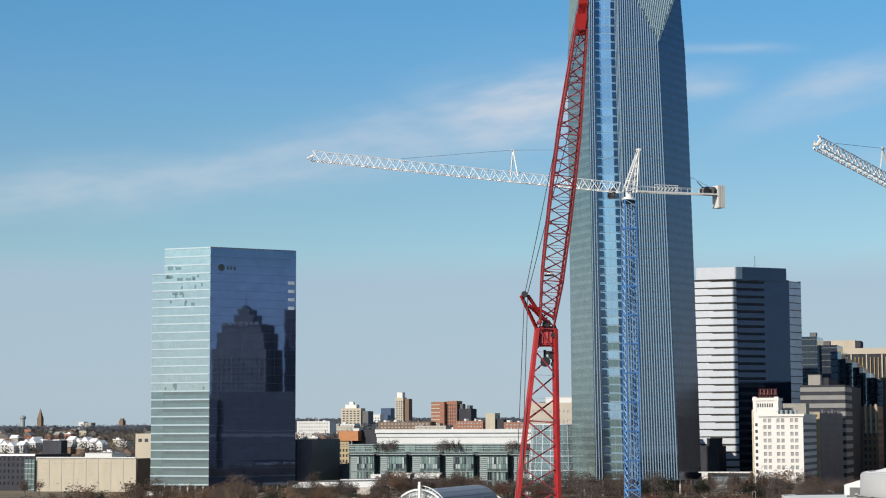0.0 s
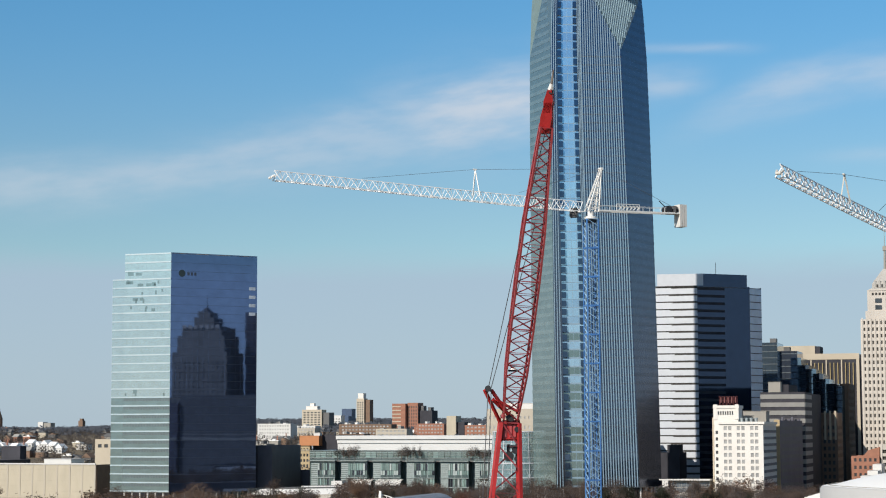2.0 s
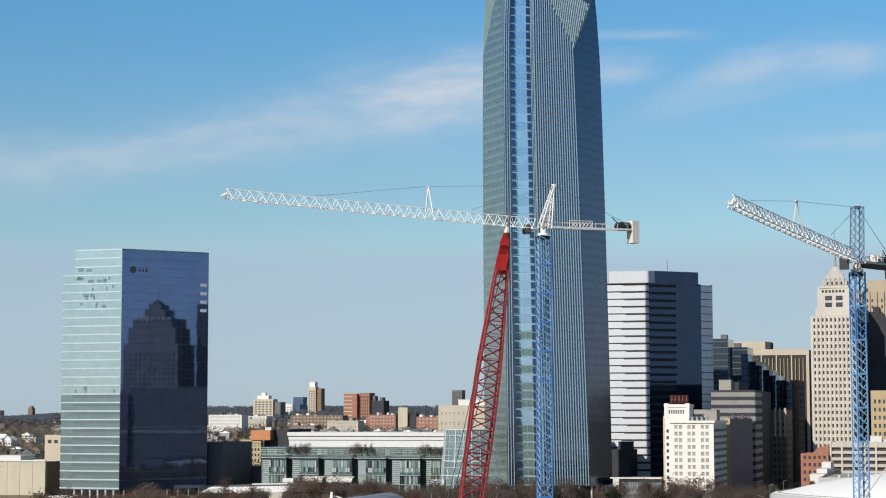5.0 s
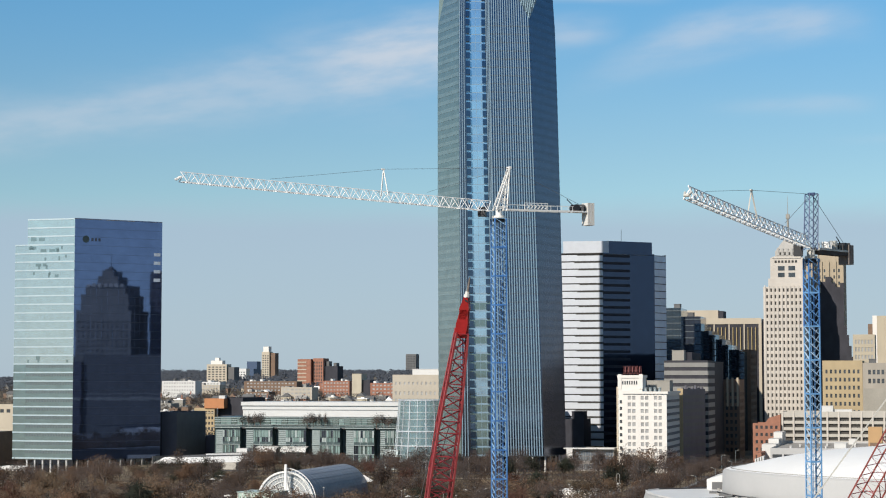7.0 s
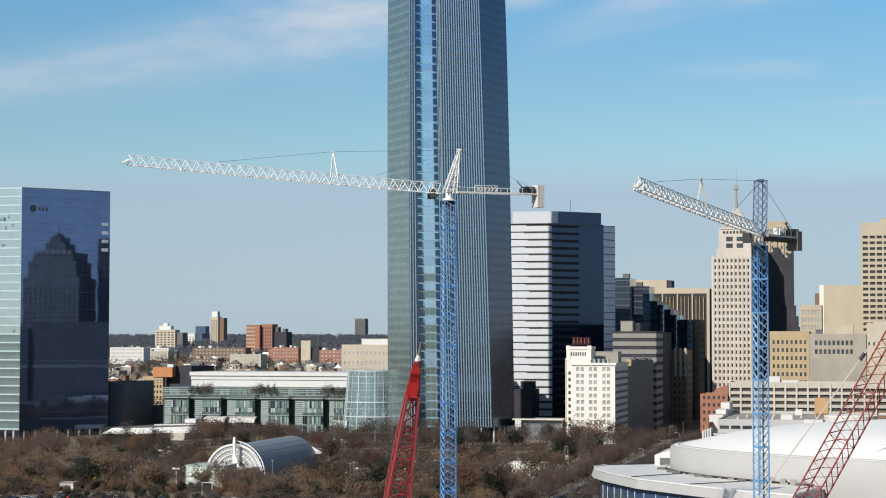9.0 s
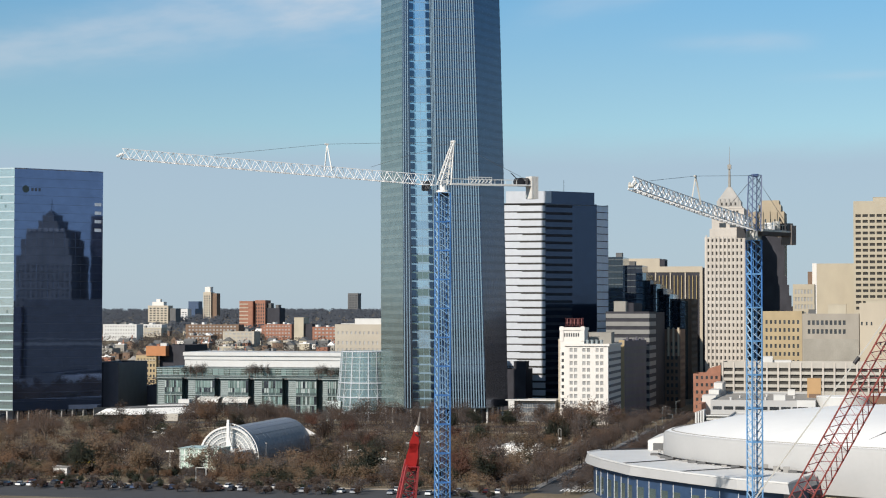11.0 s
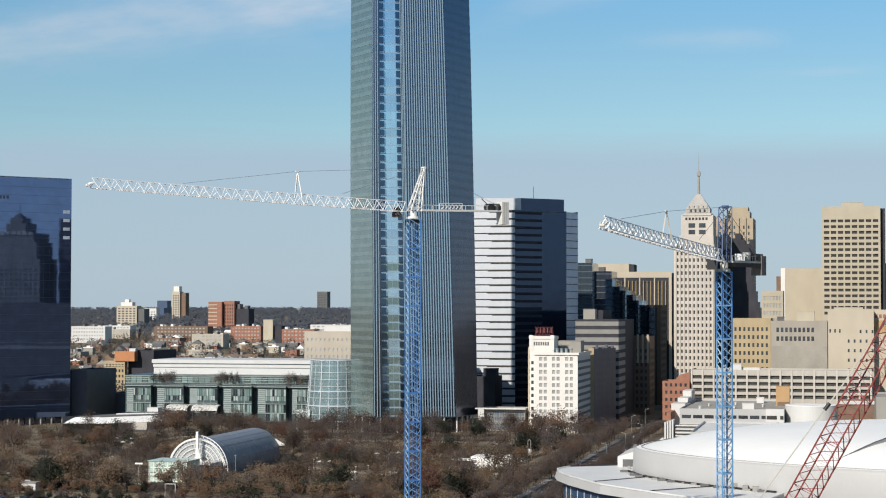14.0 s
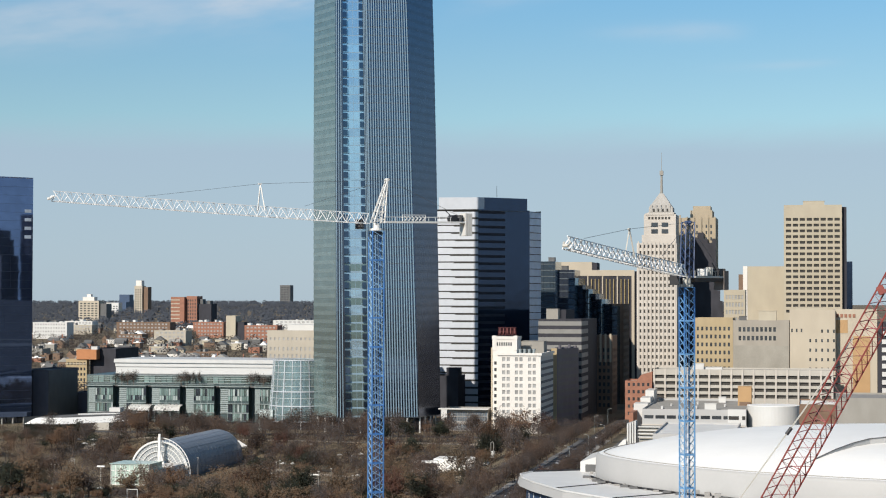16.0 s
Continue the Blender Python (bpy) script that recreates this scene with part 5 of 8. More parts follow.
def rotunda():
    c = U * 97.5 + V * 968
    b = thing("rotunda", (c.x, c.y, 0), "round pale-green glass rotunda with white frame", "rotunda")
    n, R0, R1 = 40, 15.6, 13.2

    def ring(r, z):
        return [(c.x + r * math.cos(2 * math.pi * i / n), c.y + r * math.sin(2 * math.pi * i / n), z) for i in range(n)]

    bm = bmesh.new()
    lv = [(R0, 4.2), (R0 - 0.6, 12), (R0 - 1.4, 22), (R1, 35.4)]
    rows = [[bm.verts.new(p) for p in ring(r, z)] for r, z in lv]
    for a, q in zip(rows, rows[1:]):
        for i in range(n):
            bm.faces.new((a[i], a[(i + 1) % n], q[(i + 1) % n], q[i]))
    bm.faces.new(rows[-1])
    part("glass_drum", bm, M["g_rot"], b)
    for z in [4.2, 7.5, 12, 16, 19.3, 22, 25.5, 29, 32.3, 35.2]:
        r = np.interp(z, [q[1] for q in lv], [q[0] for q in lv]) + 0.1
        w = 0.36 if z in (4.2, 12, 19.3, 35.2) else 0.17
        bm = bmesh.new()
        p = ring(r, z)
        for i in range(n):
            bar(bm, p[i], p[(i + 1) % n], w)
        part("ring_beam", bm, M["white_sp"] if w > 0.2 else M["band"], b)
    for i in range(0, n, 2):
        bm = bmesh.new()
        pts = [Vector(ring(r + 0.12, z)[i]) for r, z in lv]
        for p, q in zip(pts, pts[1:]):
            bar(bm, p, q, 0.3 if i % 4 == 0 else 0.15)
        if i % 4 == 0:
            bar(bm, (pts[0].x, pts[0].y, 0.02), pts[0], 0.3)
        part("mullion", bm, M["white_sp"], b)
    bm = bmesh.new()
    for i in range(0, n, 2):
        p = [Vector(ring(r - 1.2, z)[(i + s) % n]) for (r, z), s in zip(lv[1:], (0, 3, 7))]
        bar(bm, p[0], p[1], 0.12)
        bar(bm, p[1], p[2], 0.12)
    part("brace", bm, M["steel"], b)
    for sgn in (1, -1):
        for i in range(0, n, 4):
            bm = bmesh.new()
            p = [Vector(ring(r + 0.06, z)[(i + sgn * s) % n]) for (r, z), s in zip(lv, (0, 2, 4, 7))]
            for q, t in zip(p, p[1:]):
                bar(bm, q, t, 0.1)
            part("diagonal", bm, M["band"], b)
    for z in (12.0, 19.3, 27.0):
        bm = bmesh.new()
        bar(bm, (c.x, c.y, z - 0.25), (c.x, c.y, z + 0.25), 11.8, 32)
        part("inner_floor", bm, M["white_wall"], b)
    for i in range(8):
        a = 2 * math.pi * i / 8
        bm = bmesh.new()
        bar(bm, (c.x + 9 * math.cos(a), c.y + 9 * math.sin(a), 4.3), (c.x + 9 * math.cos(a), c.y + 9 * math.sin(a), 35), 0.3, 8)
        part("inner_column", bm, M["white_wall"], b)
    part("lobby", boxes((c.x - 9, c.x + 9, c.y - 9, c.y + 9, 0.02, 4.3)), M["g_dark"], b)
    # slanted glass vestibule beside the rotunda
    bm = bmesh.new()
    prism(bm, [(c.x - 17.5, c.y - 14), (c.x - 10.5, c.y - 14), (c.x - 10.5, c.y - 4), (c.x - 17.5, c.y - 4)], 0.02, 10.0, [(c.x - 17.5, c.y - 12.5), (c.x - 10.5, c.y - 12.5), (c.x - 10.5, c.y - 4), (c.x - 17.5, c.y - 4)])
    part("vestibule", bm, M["g_bay2"], b)


rotunda()


def west_side():
    b = block("office_building", -417, -401.7, 960, 1002, 27.9, M["slate"], "dark grey windowless hall beside the glass tower", None, None, roof=M["roofdk"])
    # black sheet paints the shade on the hall's left part
    band(b, (-417, 960), (-410.2, 960), 0.02, 27.7, 0.1, M["black"], "dark_bay")
    part("east_cladding", boxes((-401.69, -401.5, 960.4, 1001.6, 0.02, 27.4)), M["dkgrey"], b)
    b = block("office_building", -489.3, -474.6, 1200, 1204, 26.2, M["yellow"], "ochre brick block with square windows", (holes(14.7, 6, 1.3, 0.5), levels(7, 0.6, 3.6, 1.9)), None)
    for k in range(6):
        part("cornice", boxes((-489.6 + 2.5 * k, -487.6 + 2.5 * k, 1199.6, 1199.99, 22.6, 23.4)), M["cream2"], b)
    block("office_building", -408, -391.5, 1006, 1030, 13.5, M["slate"], "low dark flat-roofed block beside the podium", None, None, roof=M["roofdk"])
    # black block added for the shaded east side of the ochre block
    block("office_building", -474.5, -456.5, 1206, 1250, 33.2, M["black"], "black block standing in for the ochre block's shaded east side", None, None, roof=M["roofdk"])
    b = block("plant_room", -481.6, -467.5, 1199, 1205.5, 32.6, M["orange"], "orange-brick rooftop plant room", None, None, z0=26.0, category="plant room")
    rooftop(b, -472, -467.6, 1201, 1205, 32, 34.4, M["white_wall"])
    b = block("office_building", -308.4, -278, 1060, 1095, 48.3, M["palestone"], "pale stone civic building with rows of small windows", (holes(30.4, 11, 1.0, 0.8), [(32, 34.4), (36.6, 38.6), (42.6, 44.2)]), None, depth=0.25, pane=M["pane_lit"])
    rooftop(b, -298, -278, 1066, 1090, 47, 51.5, M["white_wall"])
    # tan civic hall at the west with ribbed front
    b = block("civic_hall", -546.1, -485.3, 915, 960, 18.0, M["tan"], "tan stone civic hall with tall ribs", None, None, roof=M["roof"])
    for i in range(9):
        x = -546 + 60.6 * i / 8
        part("rib", boxes((x - 0.45, x + 0.45, 914.84, 914.99, 0.02, 18.3)), M["palestone"], b)
    for i in range(8):
        for j in range(6):
            x = -545 + 60.6 * i / 8
            part("panel", boxes((x + 0.5, x + 6.2, 914.9, 914.99, 0.8 + 2.9 * j, 3.2 + 2.9 * j)), M["tan"], b)
    part("cap", boxes((-546.3, -485.1, 914.5, 915.4, 18.06, 18.8)), M["white_wall"], b)
    part("east_wall", boxes((-485.2, -484.6, 915.5, 960, 0.02, 17.9)), M["brown"], b)
    rooftop(b, -524.6, -508.0, 930, 945, 17, 20.6, M["white_wall"])
    part("glass_stair", boxes((-552.8, -546.6, 913.5, 925, 0.02, 17.4)), M["g_bay"], b)
    for k in range(4):
        part("stair_mullion", boxes((-552.8 + 2.05 * k, -552.5 + 2.05 * k, 913.2, 913.48, 0.02, 17.8)), M["band_dk"], b)
    for k in range(6):
        part("stair_transom", boxes((-552.8, -546.4, 913.25, 913.49, 2.8 * k + 1, 2.8 * k + 1.3)), M["band"], b)
    edge_block = block("office_building", -600, -553.2, 925, 965, 20, M["black"], "dark block with punched windows and a white roof edge", (holes(46.8, 16, 1.4, 0.6), levels(5, 3, 3.4, 1.8)), None, roof=M["white"], pane=M["g_dark"])
    part("roof_edge", boxes((-600.2, -553.0, 924.6, 924.98, 19.2, 20.3)), M["white"], edge_block)
    b = thing("roof_plant", (-536, 950, 18), "dark rooftop plant room", "plant room")
    part("body", boxes((-573.3, -561.2, 967, 974, 0.02, 27.6), (-570, -568, 966.8, 966.99, 18.5, 20.5)), M["black"], b)
    block("office_building", -530.7, -508, 1000, 1020, 31.3, M["cream"], "small cream block with dark windows", (holes(22.7, 5, 2.4, 1.0), [(26.4, 28.4)]), None)
    # low entrance wing of the glass block
    b = block("entrance_wing", -475.5, -459, 896, 906, 0.6, M["white_wall"], "low white-framed glass entrance wing", (holes(16.5, 7, 1.4, 0.4), [(-3.2, -0.8)]), None, z0=-3.8, pane=M["pane_dk"], category="pavilion")
    # white low pavilion with a folded roof
    b = thing("park_pavilion", (-365, 915, 0), "low white pavilion with a folded pale roof", "pavilion")
    bm = bmesh.new()
    low = [(-384.5, 889), (-366, 890), (-344, 915), (-340, 936), (-362, 938)]
    prism(bm, low, 3.6, 6.4, [(-380, 893), (-367, 894.5), (-348, 917), (-345, 932), (-361, 934)])
    part("fascia", bm, M["white"], b, "folded white fascia")
    bm = bmesh.new()
    prism(bm, [(-379, 896), (-367.5, 897), (-349, 918.5), (-346, 931), (-361, 933)], 6.4, 6.9)
    part("roof", bm, M["roofdk"], b)
    bm = bmesh.new()
    prism(bm, [(-366, 914), (-349, 925), (-340, 938), (-360, 940)], 6.9, 7.5)
    part("upper_roof", bm, M["roofdk"], b)
    for p, q in (((-366, 914), (-349, 925)), ((-349, 925), (-340, 938))):
        band(b, p, q, 6.86, 0.66, 0.1, M["white"], "roof_edge")
    # unseen dark strip added to keep the pale fascia out of the mirror glass
    band(b, (-362, 938.2), (-384.8, 889), 0.02, 7.0, 0.2, M["roofdk"], "rear_wall")
    part("wall", boxes((-372, -346, 905, 934, 0.02, 3.6)), M["deck"], b)
    part("roof_unit", boxes((-357, -351, 934, 940, 7.5, 9.6)), M["white_wall"], b)


west_side()


# ---- park: greenhouse tube, stage, small huts ----
def tube(bm, pts, normal, r):
    """One bent bar along a polyline lying in a plane with the given normal."""
    rings = []
    for i, p in enumerate(pts):
        d = (pts[min(i + 1, len(pts) - 1)] - pts[max(i - 1, 0)]).normalized()
        s = d.cross(normal).normalized() * r
        t = normal * r
        rings.append([bm.verts.new(p + q) for q in (s + t, t - s, -s - t, s - t)])
    for p, q in zip(rings, rings[1:]):
        for i in range(4):
            bm.faces.new((p[i], p[(i + 1) % 4], q[(i + 1) % 4], q[i]))
    bm.faces.new(rings[0][::-1])
    bm.faces.new(rings[-1])


def greenhouse():
    x, y0, y1, R, zc = -238.0, 672.0, 745.0, 10.9, 2.4
    b = thing("greenhouse", (x, (y0 + y1) / 2, 0), "long tube-shaped conservatory with blue-grey panels and white end arches", "greenhouse")
    n = 28
    a0 = math.asin(-zc / R)
    ang = [a0 + (math.pi - 2 * a0) * i / n for i in range(n + 1)]
    bm = bmesh.new()
    r0 = [bm.verts.new((x + R * math.cos(a), y0 + 3, zc + R * math.sin(a))) for a in ang]
    r1 = [bm.verts.new((x + R * math.cos(a), y1, zc + R * math.sin(a))) for a in ang]
    for i in range(n):
        bm.faces.new((r0[i], r0[i + 1], r1[i + 1], r1[i])[::-1])
    bm.faces.new(r1)
    part("tube", bm, M["membrane"], b)
    for k in range(17):
        y = y0 + 3 + (y1 - y0 - 3) * k / 16
        bm = bmesh.new()
        for i in range(n):
            bar(bm, (x + (R + 0.0) * math.cos(ang[i]), y, zc + (R + 0.03) * math.sin(ang[i])), (x + (R + 0.03) * math.cos(ang[i + 1]), y, zc + (R + 0.03) * math.sin(ang[i + 1])), 0.035)
        part("rib", bm, M["membrane"], b)
    for i in range(2, n - 1, 2):
        bm = bmesh.new()
        bar(bm, (x + (R + 0.03) * math.cos(ang[i]), y0 + 3, zc + (R + 0.03) * math.sin(ang[i])), (x + (R + 0.03) * math.cos(ang[i]), y1, zc + (R + 0.03) * math.sin(ang[i])), 0.045)
        part("purlin", bm, M["membrane"], b)
    # south end: fan of white concentric arches and spokes over glass
    bm = bmesh.new()
    v = [bm.verts.new((x + (R - 0.2) * math.cos(a), y0 + 3.1, zc + (R - 0.2) * math.sin(a))) for a in ang]
    bm.faces.new(v)
    part("end_glass", bm, M["g_end"], b)
    for k, (r, w) in enumerate(((R + 0.1, 0.34), (R * 0.84, 0.14), (R * 0.68, 0.14), (R * 0.52, 0.14), (R * 0.36, 0.2))):
        bm = bmesh.new()
        aa = [max(a0, 0.0 if r < R * 0.3 else math.asin(max(-1, -zc / r))) + (math.pi - 2 * math.asin(max(-1, -zc / r))) * i / n for i in range(n + 1)]
        tube(bm, [Vector((x + r * math.cos(t), y0 + 2.8 - k * 0.03, zc + r * math.sin(t))) for t in aa], Vector((0, 1, 0)), w)
        part("arch", bm, M["cwhite"], b)
    for i in range(0, n + 1):
        bm = bmesh.new()
        a = ang[i]
        bar(bm, (x + R * 0.36 * math.cos(a), y0 + 2.75, max(0.1, zc + R * 0.36 * math.sin(a))), (x + R * math.cos(a), y0 + 2.75, zc + R * math.sin(a)), 0.08)
        part("spoke", bm, M["cwhite"], b)
    # second arch standing off the east side of the mouth
    bm = bmesh.new()
    for rr in (R + 0.2, R + 1.7):
        for i in range(n // 2):
            p, q = ang[i], ang[i + 1]
            bar(bm, (x + rr * math.cos(p), y0 + 1, zc + rr * math.sin(p)), (x + rr * math.cos(q), y0 + 1, zc + rr * math.sin(q)), 0.2)
    for i in range(n // 2 + 1):
        p = ang[i]
        bar(bm, (x + (R + 0.2) * math.cos(p), y0 + 1, zc + (R + 0.2) * math.sin(p)), (x + (R + 1.7) * math.cos(p), y0 + 1, zc + (R + 1.7) * math.sin(p)), 0.12)
    part("outer_arch", bm, M["cwhite"], b)
    # white mast and glass entrance box in front
    bm = bmesh.new()
    prism(bm, [(x + 0.4, y0 - 1), (x + 1.6, y0 - 1), (x + 1.6, y0 + 0.2), (x + 0.4, y0 + 0.2)], 0.02, 16.4, [(x + 0.7, y0 - 0.8), (x + 1.5, y0 - 0.8), (x + 1.5, y0), (x + 0.7, y0)])
    prism(bm, [(x + 1.6, y0 - 0.8), (x + 3.4, y0 - 0.8), (x + 3.4, y0 - 0.2), (x + 1.6, y0 - 0.2)], 4, 10, [(x + 1.6, y0 - 0.8), (x + 1.7, y0 - 0.8), (x + 1.7, y0 - 0.2), (x + 1.6, y0 - 0.2)])
    part("pylon", bm, M["cwhite"], b)
    bx0, bx1, by = -244.6, -230.4, 642
    part("entrance_glass", boxes((bx0, bx1, by, by + 14, 0.02, 7.6)), M["g_green"], b)
    for i in range(9):
        xx = bx0 + (bx1 - bx0) * i / 8
        part("mullion", boxes((xx - 0.12, xx + 0.12, by - 0.15, by - 0.002, 0.02, 7.8)), M["cwhite"], b)
    for z in (0.3, 2.8, 5.2, 7.4):
        part("transom", boxes((bx0 - 0.1, bx1 + 0.1, by - 0.2, by - 0.003, z, z + 0.22)), M["cwhite"], b)
    part("entrance_roof", boxes((bx0 - 0.5, bx1 + 0.5, by - 0.5, by + 14, 7.62, 7.8)), M["g_green"], b)
    part("link", boxes((-236, -228, by + 18, y0 + 2, 0.02, 5.5)), M["white_wall"], b)
    bm = bmesh.new()
    prism(bm, [(x + 8.5, y1 - 0.5), (x + 12.6, y1 + 1), (x + 12.6, y1 + 1.6), (x + 8.5, y1 + 0.6)], 6.2, 6.6, [(x + 8.5, y1 - 0.5), (x + 9, y1), (x + 9, y1 + 0.5), (x + 8.5, y1 + 0.5)])
    prism(bm, [(x + 8.5, y1 - 0.5), (x + 12.6, y1 + 1), (x + 12.6, y1 + 1.6), (x + 8.5, y1 + 0.6)], 6.6, 9.0, [(x + 8.5, y1 - 0.5), (x + 9, y1), (x + 9, y1 + 0.5), (x + 8.5, y1 + 0.5)])
    part("end_flap", bm, M["cwhite"], b, "pointed white end panel")
    b.scale = (1.083, 1.083, 1.083)
    b.location = (x * 1.083, (y0 + y1) / 2 * 1.083, -6.3)


greenhouse()


def park_things():
    # outdoor stage with a curved white wall and two pylons
    b = thing("stage", (-143, 755, 0), "low white outdoor stage with a curved wall", "stage")
    bm = bmesh.new()
    n = 16
    for r0, r1, z in ((11.5, 12.2, 5.0),):
        for i in range(n):
            a, c = radians(200 + 140 * i / n), radians(200 + 140 * (i + 1) / n)
            prism(bm, [(-139 + r1 * math.cos(a), 764 + r1 * math.sin(a) * 0.7), (-139 + r1 * math.cos(c), 764 + r1 * math.sin(c) * 0.7), (-139 + r0 * math.cos(c), 764 + r0 * math.sin(c) * 0.7), (-139 + r0 * math.cos(a), 764 + r0 * math.sin(a) * 0.7)], 0.02, z)
    part("wall", bm, M["white"], b)
    part("roof", boxes((-158, -148, 757, 766, 3.6, 4.0), (-150, -128, 758, 772, 4.9, 5.3)), M["white"], b)
    part("platform", boxes((-160, -147, 752, 760, 0.02, 1.2)), M["white_wall"], b)
    b.location.z = -4.4
    for x, y, h in ((-146, 766, 7.5), (-138, 800, 9), (-122, 790, 8.5), (-128, 772, 7.5)):
        p = thing("park_pylon", (x, y, 0), "slender white pylon in the park", "pylon", "park pylons")
        ground_z = land(x, y)
        bm = bmesh.new()
        bar(bm, (x - 0.6, y, 0.01), (x - 0.6, y, h), 0.13)
        bar(bm, (x + 0.6, y, 0.01), (x + 0.6, y, h), 0.13)
        bar(bm, (x - 0.6, y, h), (x, y, h + 0.5), 0.12)
        bar(bm, (x, y, h + 0.5), (x + 0.6, y, h), 0.12)
        part("frame", bm, M["concrete"], p)
        part("panel", boxes((x - 0.7, x + 0.9, y + 0.1, y + 0.3, 0.4, h * 0.55)), M["white_wall"], p)
        p.location.z = ground_z
    rng = random.Random(5)
    # hut, yellow awning, parasols, sign frame
    k = thing("kiosk", (-277, 622, land(-277, 622)), "small white food stall with a flat roof", "kiosk", "park kiosks")
    g = land(-277, 622)
    part("wall", boxes((-282.5, -276.5, 617, 621, g - 0.5, g + 3.3)), M["white_wall"], k)
    part("roof", boxes((-282.9, -276.1, 616.6, 621.4, g + 3.3, g + 3.5)), M["low_roof"], k)
    part("hatch", boxes((-281, -278.4, 616.9, 616.99, g + 1.0, g + 2.4)), M["dkgrey"], k)
    k = thing("kiosk", (-266, 588, 0), "small white park hut with a flat roof", "kiosk", "park kiosks")
    part("wall", boxes((-268.6, -263.6, 587, 591, 0.02, 3.1)), M["white_wall"], k)
    part("roof", boxes((-269, -263.2, 586.6, 591.4, 3.1, 3.3)), M["concrete"], k)
    part("hatch", boxes((-267, -265.2, 586.9, 586.99, 1.0, 2.2)), M["dkgrey"], k)
    k = thing("awning", (-272.5, 620.5, 0), "yellow canvas awning over a stall", "awning")
    bm = bmesh.new()
    prism(bm, [(-276, 618.5), (-269, 618.5), (-269, 622.5), (-276, 622.5)], 2.0, 3.0, [(-275, 620), (-270, 620), (-270, 621), (-275, 621)])
    part("canvas", bm, M["yellowp"], k)
    for x in (-275.6, -269.4):
        for y in (618.9, 622.1):
            bm = bmesh.new()
            bar(bm, (x, y, land(x, y) - 0.1), (x, y, 2.1), 0.05)
            part("post", bm, M["concrete"], k)
    for x, y in ((-274, 657), (-256, 661), (-190, 700), (-184, 822), (-335, 827), (-332, 829), (-327, 825), (-326, 833), (-323, 826), (-321, 831), (-318, 830), (-222, 835), (-205, 821), (-202, 825), (-199, 818), (-196, 823), (-219, 777), (-215, 778), (-179, 724), (-175, 730), (-176, 652)):
        k = thing("parasol", (x, y, 0), "open white parasol on a pole", "parasol", "park parasols")
        bm = bmesh.new()
        bar(bm, (x, y, 0.01), (x, y, 2.5), 0.06)
        part("pole", bm, M["concrete"], k)
        bm = bmesh.new()
        bar(bm, (x, y, 2.25), (x, y, 2.9), 1.5, 8, 0.12)
        part("canopy", bm, M["white_wall"], k)
        k.location.z = land(x, y)
    for x, y in ((-295, 712), (-274, 708), (-182, 690), (-306, 655)):
        g = land(x, y)
        k = thing("street_lamp", (x, y, g), "white twin-arm park lamp on a slim post", "street lamp", "twin-arm lamps")
        bm = bmesh.new()
        bar(bm, (x, y, g), (x, y, g + 6.4), 0.12, 8, 0.08)
        part("pole", bm, M["cwhite"], k)
        for sgn in (-1, 1):
            bm = bmesh.new()
            prism(bm, [(x + sgn * 0.12, y - 0.3), (x + sgn * 1.6, y - 0.3), (x + sgn * 1.6, y + 0.3), (x + sgn * 0.12, y + 0.3)][::sgn], g + 5.7, g + 6.3, [(x + sgn * 0.12, y - 0.2), (x + sgn * 1.5, y - 0.2), (x + sgn * 1.5, y + 0.2), (x + sgn * 0.12, y + 0.2)][::sgn])
            part("lantern", bm, M["cwhite"], k)
    for x, y, w, h in ((-196, 690, 5, 2.2), (-187, 684, 3.5, 1.8), (-172, 700, 6, 1.4), (-165, 694, 4, 1.2), (-160, 686, 3, 2.4), (-205, 700, 4, 1.5), (-262, 646, 4, 1.4), (-250, 640, 3, 1.2)):
        g = land(x, y)
        bm = bmesh.new()
        bmesh.ops.create_icosphere(bm, subdivisions=2, radius=1.0)
        for v in bm.verts:
            v.co *= 1 + 0.35 * noise.noise(v.co * 1.7 + Vector((x, y, 0)))
            v.co = Vector((v.co.x * w / 2, v.co.y * w / 3, v.co.z * h * 0.8))
        r = part("boulder", bm, M["path"], None, loc=(x, y, g + h * 0.35))
        tagged(r, "pale sandstone boulder in the sunken garden", "boulder", "garden boulders")
    k = thing("sign_frame", (-210, 571, 0), "tall white portal sign frame beside the street", "sign frame")
    for x in (-212.2, -208.8):
        bm = bmesh.new()
        bar(bm, (x, 571, 0.01), (x, 571, 5.4), 0.14)
        part("post", bm, M["white_wall"], k)
    bm = bmesh.new()
    bar(bm, (-212.3, 571, 5.3), (-208.7, 571, 5.3), 0.14)
    part("crossbar", bm, M["white_wall"], k)
    for pts in (((-300, 640), (-180, 660), 5), ((-230, 780), (-120, 700), 5), ((-330, 860), (-130, 850), 6), ((-200, 640), (-130, 760), 5), ((-300, 640), (-330, 860), 5)):
        (xa, ya), (xb, yb), w = pts
        d = Vector((xb - xa, yb - ya)).normalized() * w / 2
        bm, n, lift = bmesh.new(), 24, 0.05 + 0.02 * rng.random()
        cross = []
        for i in range(n + 1):
            px, py = xa + (xb - xa) * i / n, ya + (yb - ya) * i / n
            cross.append([bm.verts.new((px + sx * d.y, py - sx * d.x, land(px + sx * d.y, py - sx * d.x) + dz)) for sx, dz in ((1, -0.2), (1, lift), (-1, lift), (-1, -0.2))])
        for p, q in zip(cross, cross[1:]):
            for i in range(3):
                bm.faces.new((p[i], p[i + 1], q[i + 1], q[i]))
        bm.faces.new(cross[0])
        bm.faces.new(cross[-1][::-1])
        tagged(part("park_path", bm, M["path"], None), "pale paved walk through the park", "path", kind="structure")


